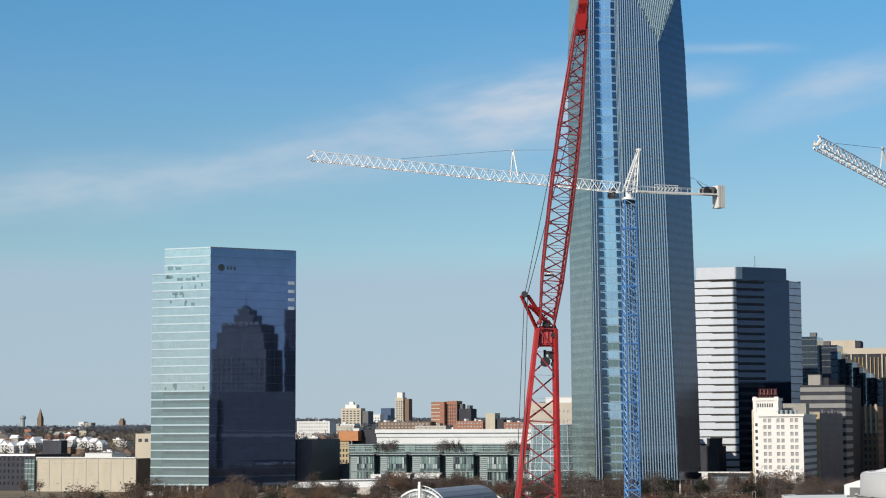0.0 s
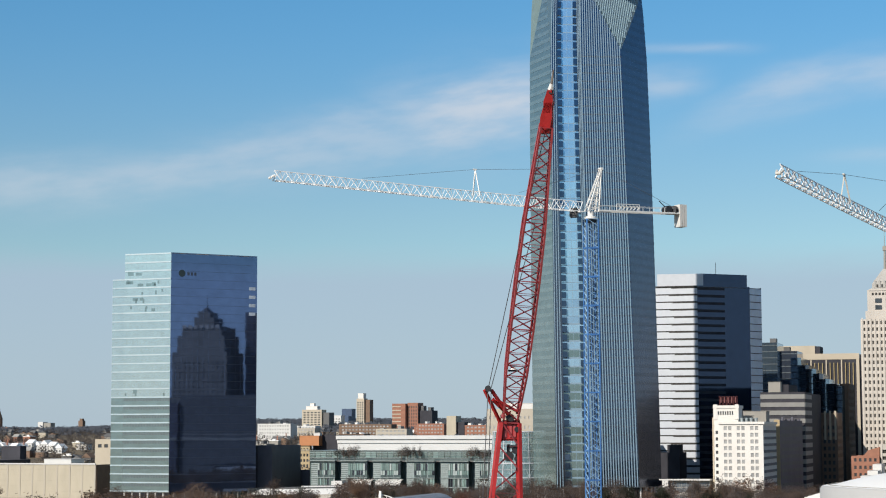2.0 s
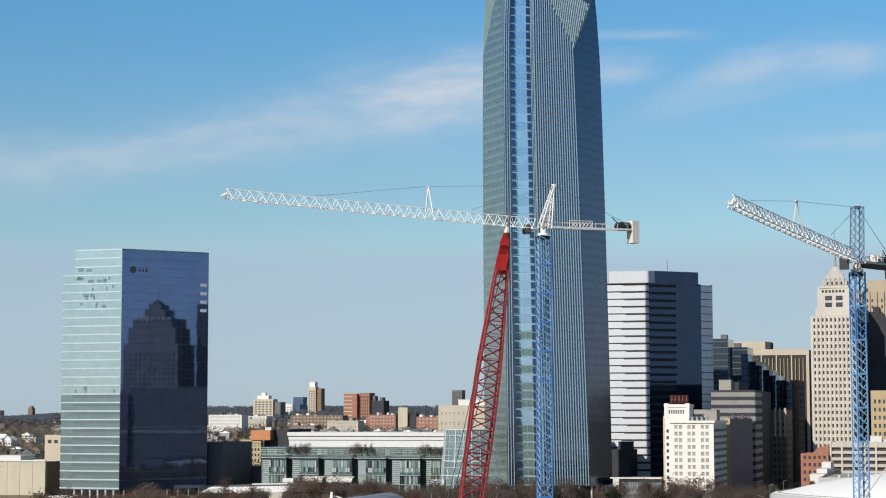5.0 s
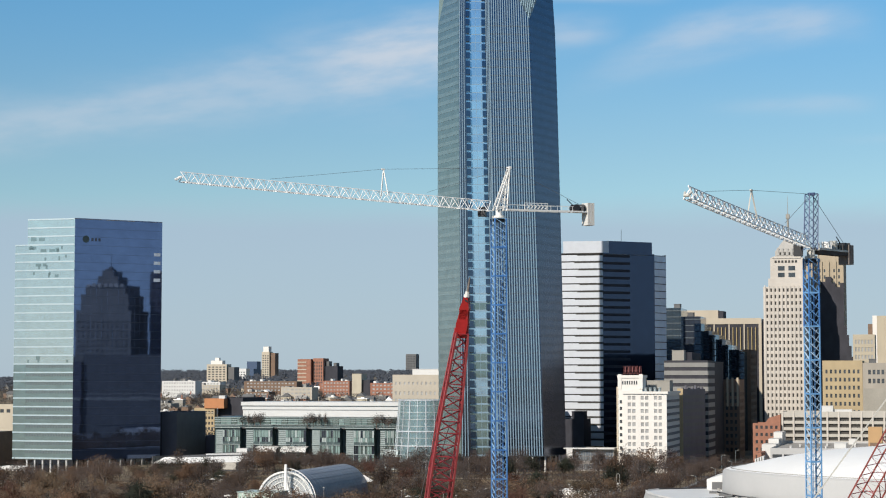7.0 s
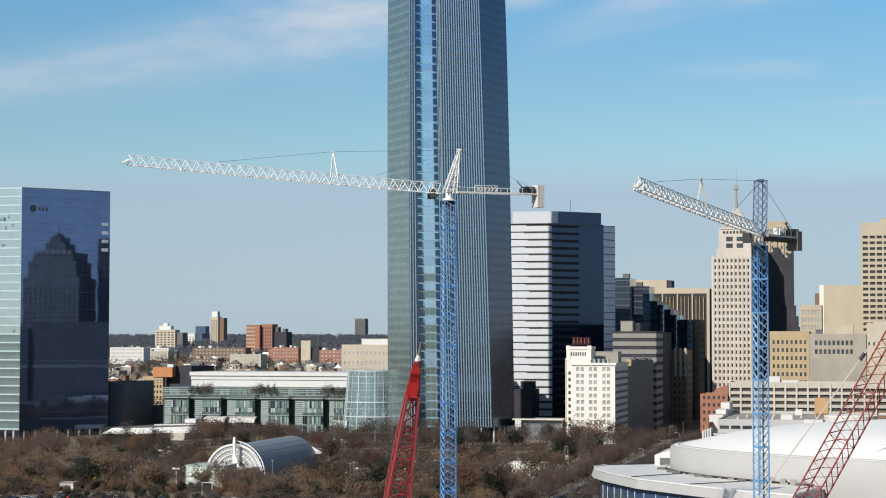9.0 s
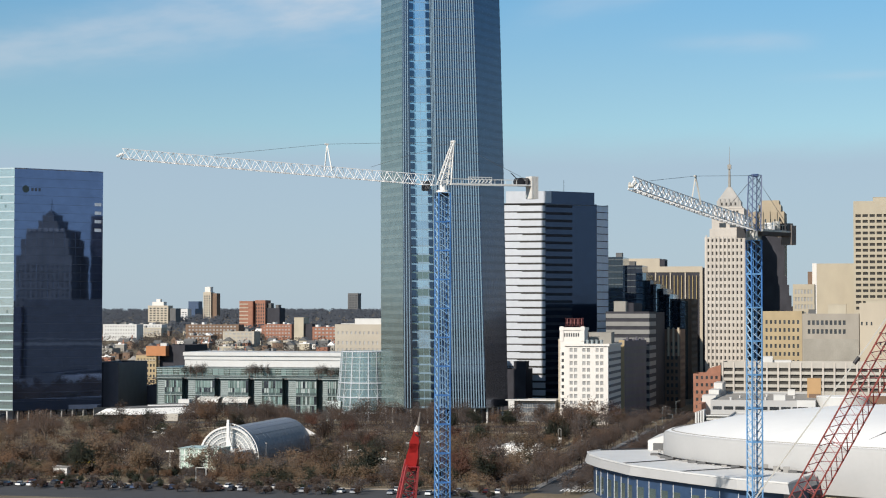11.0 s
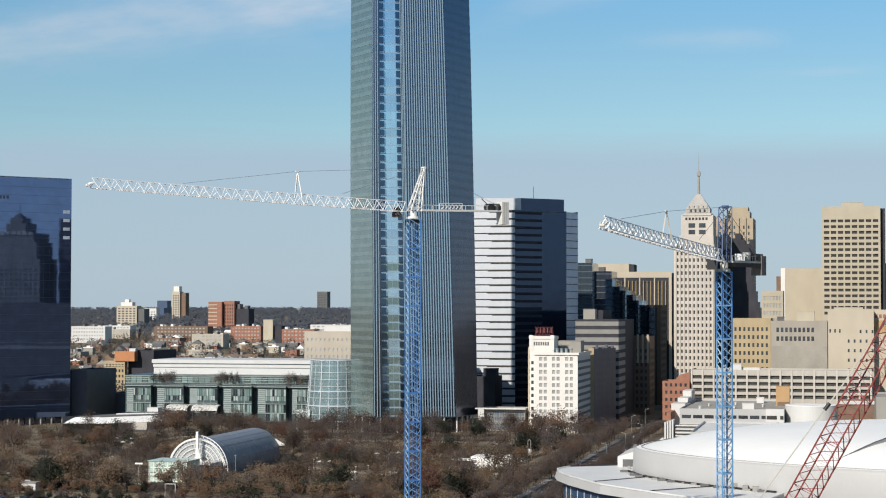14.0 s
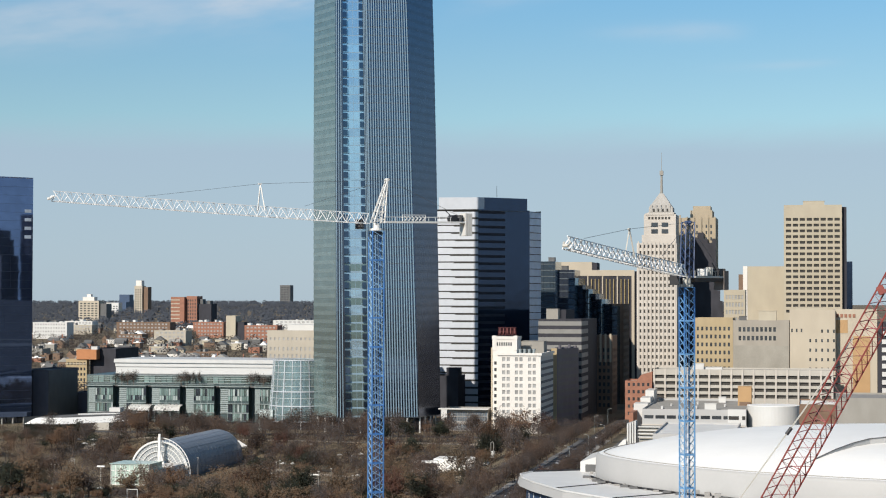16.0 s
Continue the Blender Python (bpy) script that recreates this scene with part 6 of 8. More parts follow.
park_things()


# ---- arena with a white domed roof ----
def arena():
    b = thing("arena", (30, 640, 0), "large arena with a smooth white oval roof", "arena")
    n = 96

    def rim(a, k=1.0):
        """Plan of the roof edge, blunter towards the south."""
        c, s = math.cos(a), math.sin(a)
        p, ry = (1.6, 80.0) if s < 0 else (2.0, 105.0)
        return (35 + 98 * k * math.copysign(abs(c) ** (2 / p), c), 575 + ry * k * math.copysign(abs(s) ** (2 / p), s))

    def shell(prof, close):
        bm = bmesh.new()
        rows = [[bm.verts.new((*rim(2 * math.pi * i / n, k), z)) for i in range(n)] for k, z in prof]
        for p, q in zip(rows, rows[1:]):
            for i in range(n):
                bm.faces.new((p[i], p[(i + 1) % n], q[(i + 1) % n], q[i]))
        if close:
            bm.faces.new(rows[-1])
        for f in bm.faces:
            f.smooth = len(f.verts) == 4
        return bm

    part("fascia", shell([(1.0, 6.5), (1.006, 12.0), (1.004, 18.4), (1.0, 19.0), (0.994, 19.3)], False), M["fascia"], b, "pale grey sloping fascia")
    part("roof", shell([(0.994, 19.3), (0.985, 19.45), (0.972, 19.35), (0.96, 19.6), (0.91, 20.9), (0.85, 22.2), (0.78, 23.4), (0.72, 24.3), (0.61, 25.3), (0.5, 26.0), (0.3, 27.0), (0.1, 27.3)], True), M["white"], b, "smooth white membrane roof")
    bm = bmesh.new()
    prism(bm, [rim(2 * math.pi * i / n, 0.985) for i in range(n)], 0.02, 8.5)
    part("wall", bm, M["arena_tan"], b)
    bm = bmesh.new()
    for i in range(n):
        bar(bm, (*rim(2 * math.pi * i / n, 0.979), 19.5), (*rim(2 * math.pi * (i + 1) / n, 0.979), 19.5), 0.14)
    part("gutter", bm, M["grey"], b)
    # a curved lip where the upper roof field stands proud of the lower one
    lip = [(-2.3, 515.1, 20.9, 0.1), (3.0, 520.7, 22.6, 0.7), (7.5, 525.8, 23.9, 1.2), (12.2, 532.3, 24.8, 1.6), (16.9, 537.2, 25.4, 1.9), (23, 540, 25.7, 2.1), (40, 543, 25.8, 2.3), (60, 543, 25.4, 2.2)]
    bm = bmesh.new()
    cross = [[bm.verts.new(v) for v in ((x, y, z - 0.5), (x, y, z + h), (x + 2, y + 26, z + 0.2))] for x, y, z, h in lip]
    for p, q in zip(cross, cross[1:]):
        for i in range(2):
            bm.faces.new((p[i], q[i], q[i + 1], p[i + 1]))
    part("roof_lip", bm, M["fascia"], b, "raised curved roof lip")
    bm = bmesh.new()
    for (xa, ya, za, ha), (xb, yb, zb, hb) in zip(lip, lip[1:]):
        bar(bm, (xa, ya - 0.1, za + ha), (xb, yb - 0.1, zb + hb), 0.16)
    part("lip_flashing", bm, M["dkgrey"], b)
    # lower concourse roof to the west, grey-white with a dark curb
    low = [(-59.6, 600), (-73.3, 594.3), (-84.5, 586), (-87, 577), (-84.7, 566), (-79.3, 552), (-67.5, 528.5), (-49.6, 507), (-35.6, 492), (-22.2, 482.5), (-16.5, 512), (-32, 540), (-46, 569)]
    bm = bmesh.new()
    c = Vector((-45, 540))
    prism(bm, low, 11.6, 11.9)
    part("concourse_roof", bm, M["low_roof"], b)
    bm = bmesh.new()
    prism(bm, [tuple(c + (Vector(p) - c) * 1.025) for p in low], 9.3, 11.6, [tuple(c + (Vector(p) - c) * 1.004) for p in low])
    part("concourse_fascia", bm, M["fascia"], b)
    for (xa, ya), (xb, yb) in zip(low[:-3], low[1:]):
        bm = bmesh.new()
        bar(bm, (xa, ya, 12.0), (xb, yb, 12.0), 0.3)
        part("roof_curb", bm, M["dark"] if yb > 580 else M["low_roof"], b)
    inner = [tuple(c + (Vector(p) - c) * 0.95) for p in low]
    bm = bmesh.new()
    prism(bm, inner, 0.02, 8.9)
    part("concourse_wall", bm, M["navy"], b)
    for p, q in zip(inner[4:9], inner[5:10]):
        p, q = Vector(p), Vector(q)
        e = (q - p).normalized()
        m = int((q - p).length / 6.0)
        for k in range(m):
            a = p + e * (6.0 * k + 1.2)
            band(b, tuple(a), tuple(a + e * 3.2), 1.2, 5.0, 0.06, M["g_pod"], "window")
            band(b, tuple(a - e * 0.15), tuple(a), 0.6, 7.6, 0.14, M["cwhite"], "mullion")
    edge = [rim(a, 1.02) for a in (3.22, 3.45, 3.66, 3.86, 4.06)]
    for (xa, ya), (xb, yb) in zip(edge, edge[1:]):
        bm = bmesh.new()
        bar(bm, (xa, ya, 12.2), (xb, yb, 12.2), 0.35)
        part("dark_upstand", bm, M["dark"], b)
        for k in range(4):
            f = (k + 0.5) / 4
            x, y, w = xa + (xb - xa) * f - 1.4, ya + (yb - ya) * f, 0.5 + 0.5 * ((k * 7 + len(edge)) % 3)
            part("roof_unit", boxes((x - w, x + w * 0.6, y - 0.7, y + 0.7, 11.85, 12.1 + 0.3 * w)), M["concrete"] if k % 3 else M["dkgrey"], b)
    for (xa, ya, xb, yb) in ((-71, 535.5, -46, 568.7), (-52, 511.8, -34, 531), (-84, 586.2, -60, 599.8)):
        bm = bmesh.new()
        bar(bm, (xa, ya, 11.95), (xb, yb, 11.95), 0.25)
        part("roof_seam", bm, M["dark"], b)
    for x, y, s in ((-63.5, 584, 2.0), (-60.5, 581, 1.4), (-65.5, 582, 0.8), (-52, 545, 0.8), (-58, 556, 0.6), (-33, 528, 1.4), (-30, 524, 1.8), (-27, 520, 1.5), (-24, 516, 1.7)):
        part("roof_unit", boxes((x - s / 2, x + s / 2, y - s / 2, y + s / 2, 11.85, 12.2 + s * 0.7)), M["concrete"], b)
    # small white lean-to at the shoulder
    bm = bmesh.new()
    v = [bm.verts.new(p) for y in (590, 622) for p in ((-70, y, 0.02), (-61, y, 0.02), (-61, y, 17.8), (-70, y, 15.0))]
    for f in ((0, 1, 2, 3), (7, 6, 5, 4), (0, 3, 7, 4), (3, 2, 6, 7), (1, 5, 6, 2)):
        bm.faces.new([v[k] for k in f])
    part("side_block", bm, M["white_wall"], b)
    part("side_opening", boxes((-68.4, -63.4, 589.9, 589.99, 11.9, 14.2)), M["dkgrey"], b)


arena()


# ---- lattice work for the cranes ----
def truss(parent, a, b, wa, wb, n, chord, lace, chord_mat, lace_mat, up=(0, 0, 1), ha=None, hb=None, tri=False, cross=True):
    """Chords from a to b and one bent lacing bar on each face; wa, wb: width at either end, ha, hb: depth."""
    a, b = Vector(a), Vector(b)
    d = (b - a).normalized()
    s = d.cross(Vector(up)).normalized()
    t = s.cross(d)
    ha, hb = ha or wa, hb or wb
    corners = [(-0.5, -0.5), (0.5, -0.5), (0.0, 0.5)] if tri else [(-0.5, -0.5), (0.5, -0.5), (0.5, 0.5), (-0.5, 0.5)]

    def P(k, c):
        return a + (b - a) * k + s * c[0] * (wa + (wb - wa) * k) + t * c[1] * (ha + (hb - ha) * k)

    for c in corners if chord else ():
        bm = bmesh.new()
        bar(bm, P(0, c), P(1, c), chord)
        part("chord", bm, chord_mat, parent)
    for j in range(len(corners) if lace else 0):
        p, q = corners[j], corners[(j + 1) % len(corners)]
        normal = (P(1, p) - P(0, p)).cross(P(0, q) - P(0, p)).normalized()
        pts = [P(0, p)]
        for i in range(n):
            pts.append(P((i + 1) / n, q))
            if cross:
                pts.append(P((i + 1) / n, p))
            else:
                p, q = q, p
        bm = bmesh.new()
        tube(bm, pts, normal, lace)
        part("lacing", bm, lace_mat, parent)


def tower_crane(base, z_top, mast_w, mast_mat, lace_mat, jib_mat, tip, tail, peak, post, label, mats, head_mat, root_z, straight=False):
    """base: (x, y) of the mast; tip, tail: ends of jib and counter-jib; peak: top of the tower head; post: (share, height) of the pendant strut."""
    x, y = base
    b = thing("tower_crane", (x, y, 0), label, "tower crane", "tower cranes")
    part("footing", boxes((x - 4, x + 4, y - 4, y + 4, 0.02, 1.4)), M["concrete"], b)
    d = Vector((tip[0] - x, tip[1] - y, 0)).normalized()
    up = tuple(Vector((math.cos(0.55), math.sin(0.55), 0)))
    n = int((z_top - 1.4) // 5.6)
    step = (z_top - 1.4) / n
    for i in range(n):
        z0 = 1.4 + step * i
        upper_mast = straight and z0 > 50
        truss(b, (x, y, z0), (x, y, z0 + step), mast_w, mast_w, 4, 0.15, 0.085, M["blue"] if upper_mast else mast_mat, M["blue2"] if upper_mast else lace_mat, up)
        if i:
            bm = bmesh.new()
            c = Vector(up).normalized() * mast_w * 0.5
            e = Vector((-c.y, c.x, 0))
            tube(bm, [Vector((x, y, z0)) + q for q in (c + e, c - e, -c - e, -c + e, c + e)], Vector((0, 0, 1)), 0.13)
            part("joint_frame", bm, mast_mat, b)
    for dx in (-0.1, 0.3):
        bm = bmesh.new()
        bar(bm, (x + dx, y, 1.4), (x + dx, y, z_top), 0.06)
        part("ladder_rail", bm, mast_mat, b)
    bm = bmesh.new()
    bar(bm, (x, y, z_top + 0.1), (x, y, z_top + 0.55), mast_w * 0.56, 16)
    bar(bm, (x, y, z_top + 0.55), (x, y, z_top + 1.7), mast_w * (0.36 if straight else 0.26), 12)
    ring = part("slewing_ring", bm, mats[0], b)
    bm = bmesh.new()
    bar(bm, (x, y, z_top - 0.7), (x, y, z_top + 0.098), mast_w * 0.5, 4)
    part("collar", bm, M["dark"], ring)
    root = Vector((x, y, z_top + 2.2))
    rj = Vector((x, y, 0)) + d * 2.0 + Vector((0, 0, root_z))
    tipv = Vector(tip)
    jl = (tipv - rj).length
    m = max(6, int(jl / 10))
    sag = 0.3
    for i in range(m):
        p, q = [rj + (tipv - rj) * f - Vector((0, 0, 1.2 * sag * f * (1 - f))) for f in (i / m, (i + 1) / m)]
        truss(b, p, q, 1.5, 1.5, 8 if straight else 10, 0.10, 0.085 if straight else 0.07, jib_mat, jib_mat, (0, 0, 1), 2.1 - 0.2 * i / m, 2.1 - 0.2 * (i + 1) / m, True, False)
    bm = bmesh.new()
    s = d.cross(Vector((0, 0, 1)))
    e = tipv + d * 0.8
    for k in (-0.5, 0.5):
        bar(bm, tipv + s * k, e + s * k * 0.6 + Vector((0, 0, -0.5)), 0.2, 6)
    bar(bm, e - s * 0.4 + Vector((0, 0, -0.5)), e + s * 0.4 + Vector((0, 0, -0.5)), 0.26, 10)
    part("jib_head", bm, mats[0], b)
    # counter-jib, walkway rail, winch and counterweight
    tv = Vector(tail)
    cd = (Vector((tv.x, tv.y, 0)) - Vector((x, y, 0))).normalized()
    cs = cd.cross(Vector((0, 0, 1)))
    r0 = Vector((x, y, tv.z)) + cd * 1.5
    r0.z = z_top + 1.9
    bm = bmesh.new()
    for k in (-0.8, 0.8):
        bar(bm, r0 + cs * k, tv + cs * k, 0.24)
        bar(bm, r0 + cs * k + Vector((0, 0, 1.1)), tv + cs * k + Vector((0, 0, 1.1)), 0.05)
        for i in range(9):
            p = r0 + (tv - r0) * (i / 8) + cs * k
            bar(bm, p, p + Vector((0, 0, 1.1)), 0.05)
    for i in range(9):
        p = r0 + (tv - r0) * (i / 8)
        bar(bm, p - cs * 0.8, p + cs * 0.8, 0.1)
    part("counter_jib", bm, mats[0], b)
    bm = bmesh.new()
    p = r0 + (tv - r0) * 0.8
    for k in (-0.9, 0.1):
        bar(bm, p + cs * k + Vector((0, 0, 0.8)), p + cs * (k + 0.8) + Vector((0, 0, 0.8)), 0.8, 12)
    q = p + cd * 1.6
    box(bm, q.x - 0.8, q.x + 0.8, q.y - 0.8, q.y + 0.8, q.z + 0.2, q.z + 1.6)
    bar(bm, p + Vector((0, 0, 1)), p + Vector((0, 0, 2.6)) - cd * 2, 0.1)
    part("winch", bm, M["dark"], b)
    for i in range(3):
        c = tv - cd * (0.3 + 0.62 * i)
        bm = bmesh.new()
        pts = [c + cs * k + cd * j for k, j in ((-1.1, -0.26), (1.1, -0.26), (1.1, 0.26), (-1.1, 0.26))]
        prism(bm, [(v.x, v.y) for v in pts], tv.z - (2.9 if not straight else 2.4), tv.z + (1.9 if not straight else 1.2))
        part("counterweight", bm, mats[1], b)
    if not straight:
        p, q = r0 + (tv - r0) * 0.2 + cs * 0.9, r0 + (tv - r0) * 0.46 + cs * 0.9
        bm = bmesh.new()
        tube(bm, [p, p + Vector((0, 0, 1.5)), q + Vector((0, 0, 1.5)), q, p], cs, 0.07)
        board = part("name_board", bm, mats[0], b, "open white sign frame")
        for i in range(6):
            c = p + (q - p) * ((i + 0.6) / 6.4)
            bm = bmesh.new()
            tube(bm, [c + Vector((0, 0, 0.3)), c + (q - p) * 0.09 + Vector((0, 0, 0.75)), c + Vector((0, 0, 1.2))], cs, 0.1)
            part("sign_bar", bm, mats[0], board)
    if straight:
        for f, w, h, m in ((0.35, 0.9, 1.3, "cwhite"), (0.55, 0.7, 1.6, "cgrey"), (0.72, 0.8, 1.1, "dark")):
            q = r0 + (tv - r0) * f
            bm = bmesh.new()
            box(bm, q.x - w, q.x + w, q.y - w, q.y + w, q.z + 0.2, q.z + 0.2 + h)
            part("machine_box", bm, M[m], b)
        bm = bmesh.new()
        for k in (-0.8, 0.8):
            pts = [r0 + cs * k + Vector((0, 0, s)) for s in (-0.9, 0.25)] + [tv + cs * k + Vector((0, 0, s)) for s in (0.25, -0.9)]
            bm.faces.new([bm.verts.new(p) for p in pts])
        bmesh.ops.solidify(bm, geom=list(bm.faces), thickness=0.15)
        part("deck_girder", bm, M["deck_brown"], b)
    # tower head
    bm = bmesh.new()
    pk = Vector(peak)
    if straight:
        truss(b, (x, y, z_top + 1.7), (pk.x, pk.y, pk.z), mast_w * 0.92, mast_w * 0.86, 7, 0.115, 0.06, head_mat, head_mat, up)
    for k in (() if straight else (-0.75, 0.75)):
        bar(bm, Vector((x, y, z_top + 1.7)) + s * k + d * 1.0, pk + s * k * 0.5, 0.19)
        bar(bm, Vector((x, y, z_top + 1.7)) + s * k - d * 1.6, pk + s * k * 0.5, 0.19)
    for i in range(0 if straight else 5):
        k = (i + 0.5) / 5.5
        f = Vector((x, y, z_top + 1.7)) + d * 1.0
        r = Vector((x, y, z_top + 1.7)) - d * 1.6
        p, q = f + (pk - f) * k, r + (pk - r) * k
        w = 0.75 - 0.37 * k
        for c in (-w, w):
            bar(bm, p + s * c, q + s * c, 0.09)
            bar(bm, f + (pk - f) * max(0, k - 0.18) + s * c, q + s * c, 0.08)
        bar(bm, p - s * w, p + s * w, 0.09)
        bar(bm, q - s * w, q + s * w, 0.09)
    bar(bm, pk - s * 0.6, pk + s * 0.6, 0.3, 8)
    part("tower_head", bm, head_mat, b)
    # pendant strut and cables
    k, h = post
    f = rj + (tipv - rj) * k
    bm = bmesh.new()
    bar(bm, f + s * 0.7, f + Vector((0, 0, h)) - d * 0.2, 0.14)
    bar(bm, f - s * 0.7 - d * 0.9, f + Vector((0, 0, h)) - d * 0.2, 0.14)
    bar(bm, f + Vector((0, 0, h)) - d * 0.5, f + Vector((0, 0, h)) + d * 0.3, 0.2)
    part("pendant_strut", bm, mats[0], b)
    top = f + Vector((0, 0, h))
    for p, q in ((pk, top), (top, rj + (tipv - rj) * min(1, k + 0.36) + Vector((0, 0, 1.2))), (pk, rj + (tipv - rj) * 0.22 + Vector((0, 0, 1.6))), (pk, tv + Vector((0, 0, 0.3)))):
        bm = bmesh.new()
        bar(bm, p, q, 0.04)
        part("pendant_cable", bm, M["cable"], b)
    bm = bmesh.new()
    p = rj + d * 1.2 + s * 1.4
    prism(bm, [(p.x - 0.8, p.y - 0.8), (p.x + 0.8, p.y - 0.8), (p.x + 0.8, p.y + 0.8), (p.x - 0.8, p.y + 0.8)], z_top + 0.4, z_top + 2.4)
    part("cab", bm, M["dark"], b)
    return b


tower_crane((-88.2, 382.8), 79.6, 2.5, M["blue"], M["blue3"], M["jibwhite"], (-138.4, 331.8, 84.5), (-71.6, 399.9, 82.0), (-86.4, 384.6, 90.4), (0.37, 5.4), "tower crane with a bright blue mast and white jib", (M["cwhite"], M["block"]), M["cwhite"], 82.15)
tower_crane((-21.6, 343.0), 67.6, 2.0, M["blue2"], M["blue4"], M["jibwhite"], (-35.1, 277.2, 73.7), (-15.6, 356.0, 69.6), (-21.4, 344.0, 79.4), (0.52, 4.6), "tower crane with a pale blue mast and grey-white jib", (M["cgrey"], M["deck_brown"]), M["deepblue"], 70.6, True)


# ---- crawler cranes ----
def crawler_base(b, x, y, yaw, paint):
    r = pose(x, y, 0, 0, 0, yaw)
    for s in (-2.2, 2.2):
        bm = boxes((-3.6, 3.6, s - 0.45, s + 0.45, 0.02, 1.1))
        bmesh.ops.bevel(bm, geom=list(bm.edges), offset=0.25, segments=2, affect="EDGES")
        bm.transform(r)
        part("crawler_track", bm, M["dark"], b)
    bm = boxes((-2, 2, -1.8, 1.8, 0.9, 1.4), (-4.6, 2.2, -1.5, 1.5, 1.5, 3.3))
    bm.transform(r)
    part("superstructure", bm, paint, b)
    bm = boxes((-5.6, -4.6, -1.7, 1.7, 1.4, 3.6))
    bm.transform(r)
    part("counterweight", bm, M["dkgrey"], b)
    bm = boxes((0.6, 2.4, 1.6, 2.7, 1.6, 3.6))
    bm.transform(r)
    part("cab", bm, M["g_dark"], b)


def red_crane():
    b = thing("crawler_crane", (-22.6, 83.5, 0), "bright red lattice crawler crane with a luffing boom", "crawler crane", "crawler cranes")
    crawler_base(b, -23.5, 85.5, 60, M["red"])
    J, T = Vector((-22.2, 81.6, 36.0)), Vector((-18.3, 74.2, 49.6))
    d = (T - J).normalized()
    side = d.cross(Vector((0, 1, 0.2))).normalized()
    # lower mast, widening downward
    f = Vector((-24.2, 81.6, 2.6))
    k = 8
    for i in range(k):
        p, q = f + (J - f) * (i / k), f + (J - f) * ((i + 1) / k)
        w = lambda s: 5.2 - 4.4 * s  # noqa: E731
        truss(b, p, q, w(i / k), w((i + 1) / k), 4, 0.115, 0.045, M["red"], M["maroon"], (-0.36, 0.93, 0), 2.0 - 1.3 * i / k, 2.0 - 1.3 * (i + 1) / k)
    # hinge block: two cheek plates, a recessed front and a pack of dark sheaves under it
    turn = Matrix.Translation(J + Vector((0, 0, -0.2))) @ Matrix.Rotation(radians(21), 4, "Z")
    for s in (-1, 1):
        bm = bmesh.new()
        pts = [(s * 0.42, -0.42, -0.72), (s * 0.42, 0.42, -0.72), (s * 0.46, 0.42, 0.15), (s * 0.36, 0.25, 0.55), (s * 0.36, -0.3, 0.55), (s * 0.46, -0.42, 0.15)]
        bm.faces.new([bm.verts.new(p) for p in pts])
        bmesh.ops.solidify(bm, geom=list(bm.faces), thickness=0.1)
        bm.transform(turn)
        part("cheek_plate", bm, M["red"], b)
    bm = boxes((-0.38, 0.38, -0.22, 0.3, -0.6, 0.32))
    bmesh.ops.bevel(bm, geom=list(bm.edges), offset=0.07, segments=2, affect="EDGES")
    bm.transform(turn)
    blk = part("hinge_block", bm, M["red"], b)
    for x in (-0.22, 0.02, 0.2):
        bm = boxes((x - 0.05, x + 0.05, -0.27, -0.222, -0.45, 0.05 + x * 0.4))
        bm.transform(turn)
        part("slot", bm, M["red2"], blk)
    for x, z, r in ((0.02, 0.42, 0.17), (-0.3, 0.5, 0.1), (0.3, -0.1, 0.12)):
        bm = bmesh.new()
        bar(bm, (x, -0.44, z), (x, 0.3, z), r, 12)
        bm.transform(turn)
        part("hinge_pin", bm, M["dark"] if r > 0.11 else M["red2"], blk)
    for x, z, r in ((-0.06, -1.3, 0.22), (0.28, -1.0, 0.2), (0.3, -1.4, 0.12)):
        bm = bmesh.new()
        bar(bm, (x, -0.3, z), (x, -0.1, z), r, 18)
        bm.transform(turn)
        part("sheave", bm, M["dark"], b)
    bm = boxes((-0.12, 0.0, -0.05, 0.1, -1.5, -0.75), (0.26, 0.36, -0.05, 0.1, -1.4, -0.75), (-0.12, 0.36, -0.05, 0.1, -0.95, -0.8))
    bm.transform(turn)
    part("sheave_bracket", bm, M["dark"], b)
    # boom
    n = 6
    for i in range(n):
        p, q = J + (T - J) * (0.02 + 0.88 * i / n), J + (T - J) * (0.02 + 0.88 * (i + 1) / n)
        w = lambda s: 0.62 + 0.36 * min(1, s / 0.2) if s < 0.5 else 0.98 - 0.5 * max(0, (s - 0.62) / 0.38)  # noqa: E731
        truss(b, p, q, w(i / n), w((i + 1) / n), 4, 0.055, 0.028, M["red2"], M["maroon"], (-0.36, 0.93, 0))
    a = J + (T - J) * 0.89
    bm = bmesh.new()
    for c in (-0.19, 0.19):
        bar(bm, a + Vector((c, 0, 0)), T + Vector((c * 0.35, 0, 0)), 0.11, 6, 0.07)
    bar(bm, a + (T - a) * 0.15, T - (T - a) * 0.12, 0.2, 6, 0.11)
    part("boom_head", bm, M["red"], b, "solid red boom head")
    bm = bmesh.new()
    bar(bm, T - Vector((-0.05, 0.12, 0.1)), T + Vector((-0.05, 0.12, -0.1)), 0.1, 14)
    part("sheave", bm, M["dark"], b)
    bm = bmesh.new()
    bar(bm, T + Vector((0, 0, 0.02)), T + Vector((0.07, -0.12, 0.24)), 0.13, 8, 0.07)
    part("head_cap", bm, M["cwhite"], b, "small white cap on the boom head")
    bm = bmesh.new()
    bar(bm, T + Vector((0.07, -0.12, 0.22)), T + Vector((0.2, -0.3, 0.78)), 0.06, 6, 0.03)
    part("anemometer_arm", bm, M["deck_brown"], b)
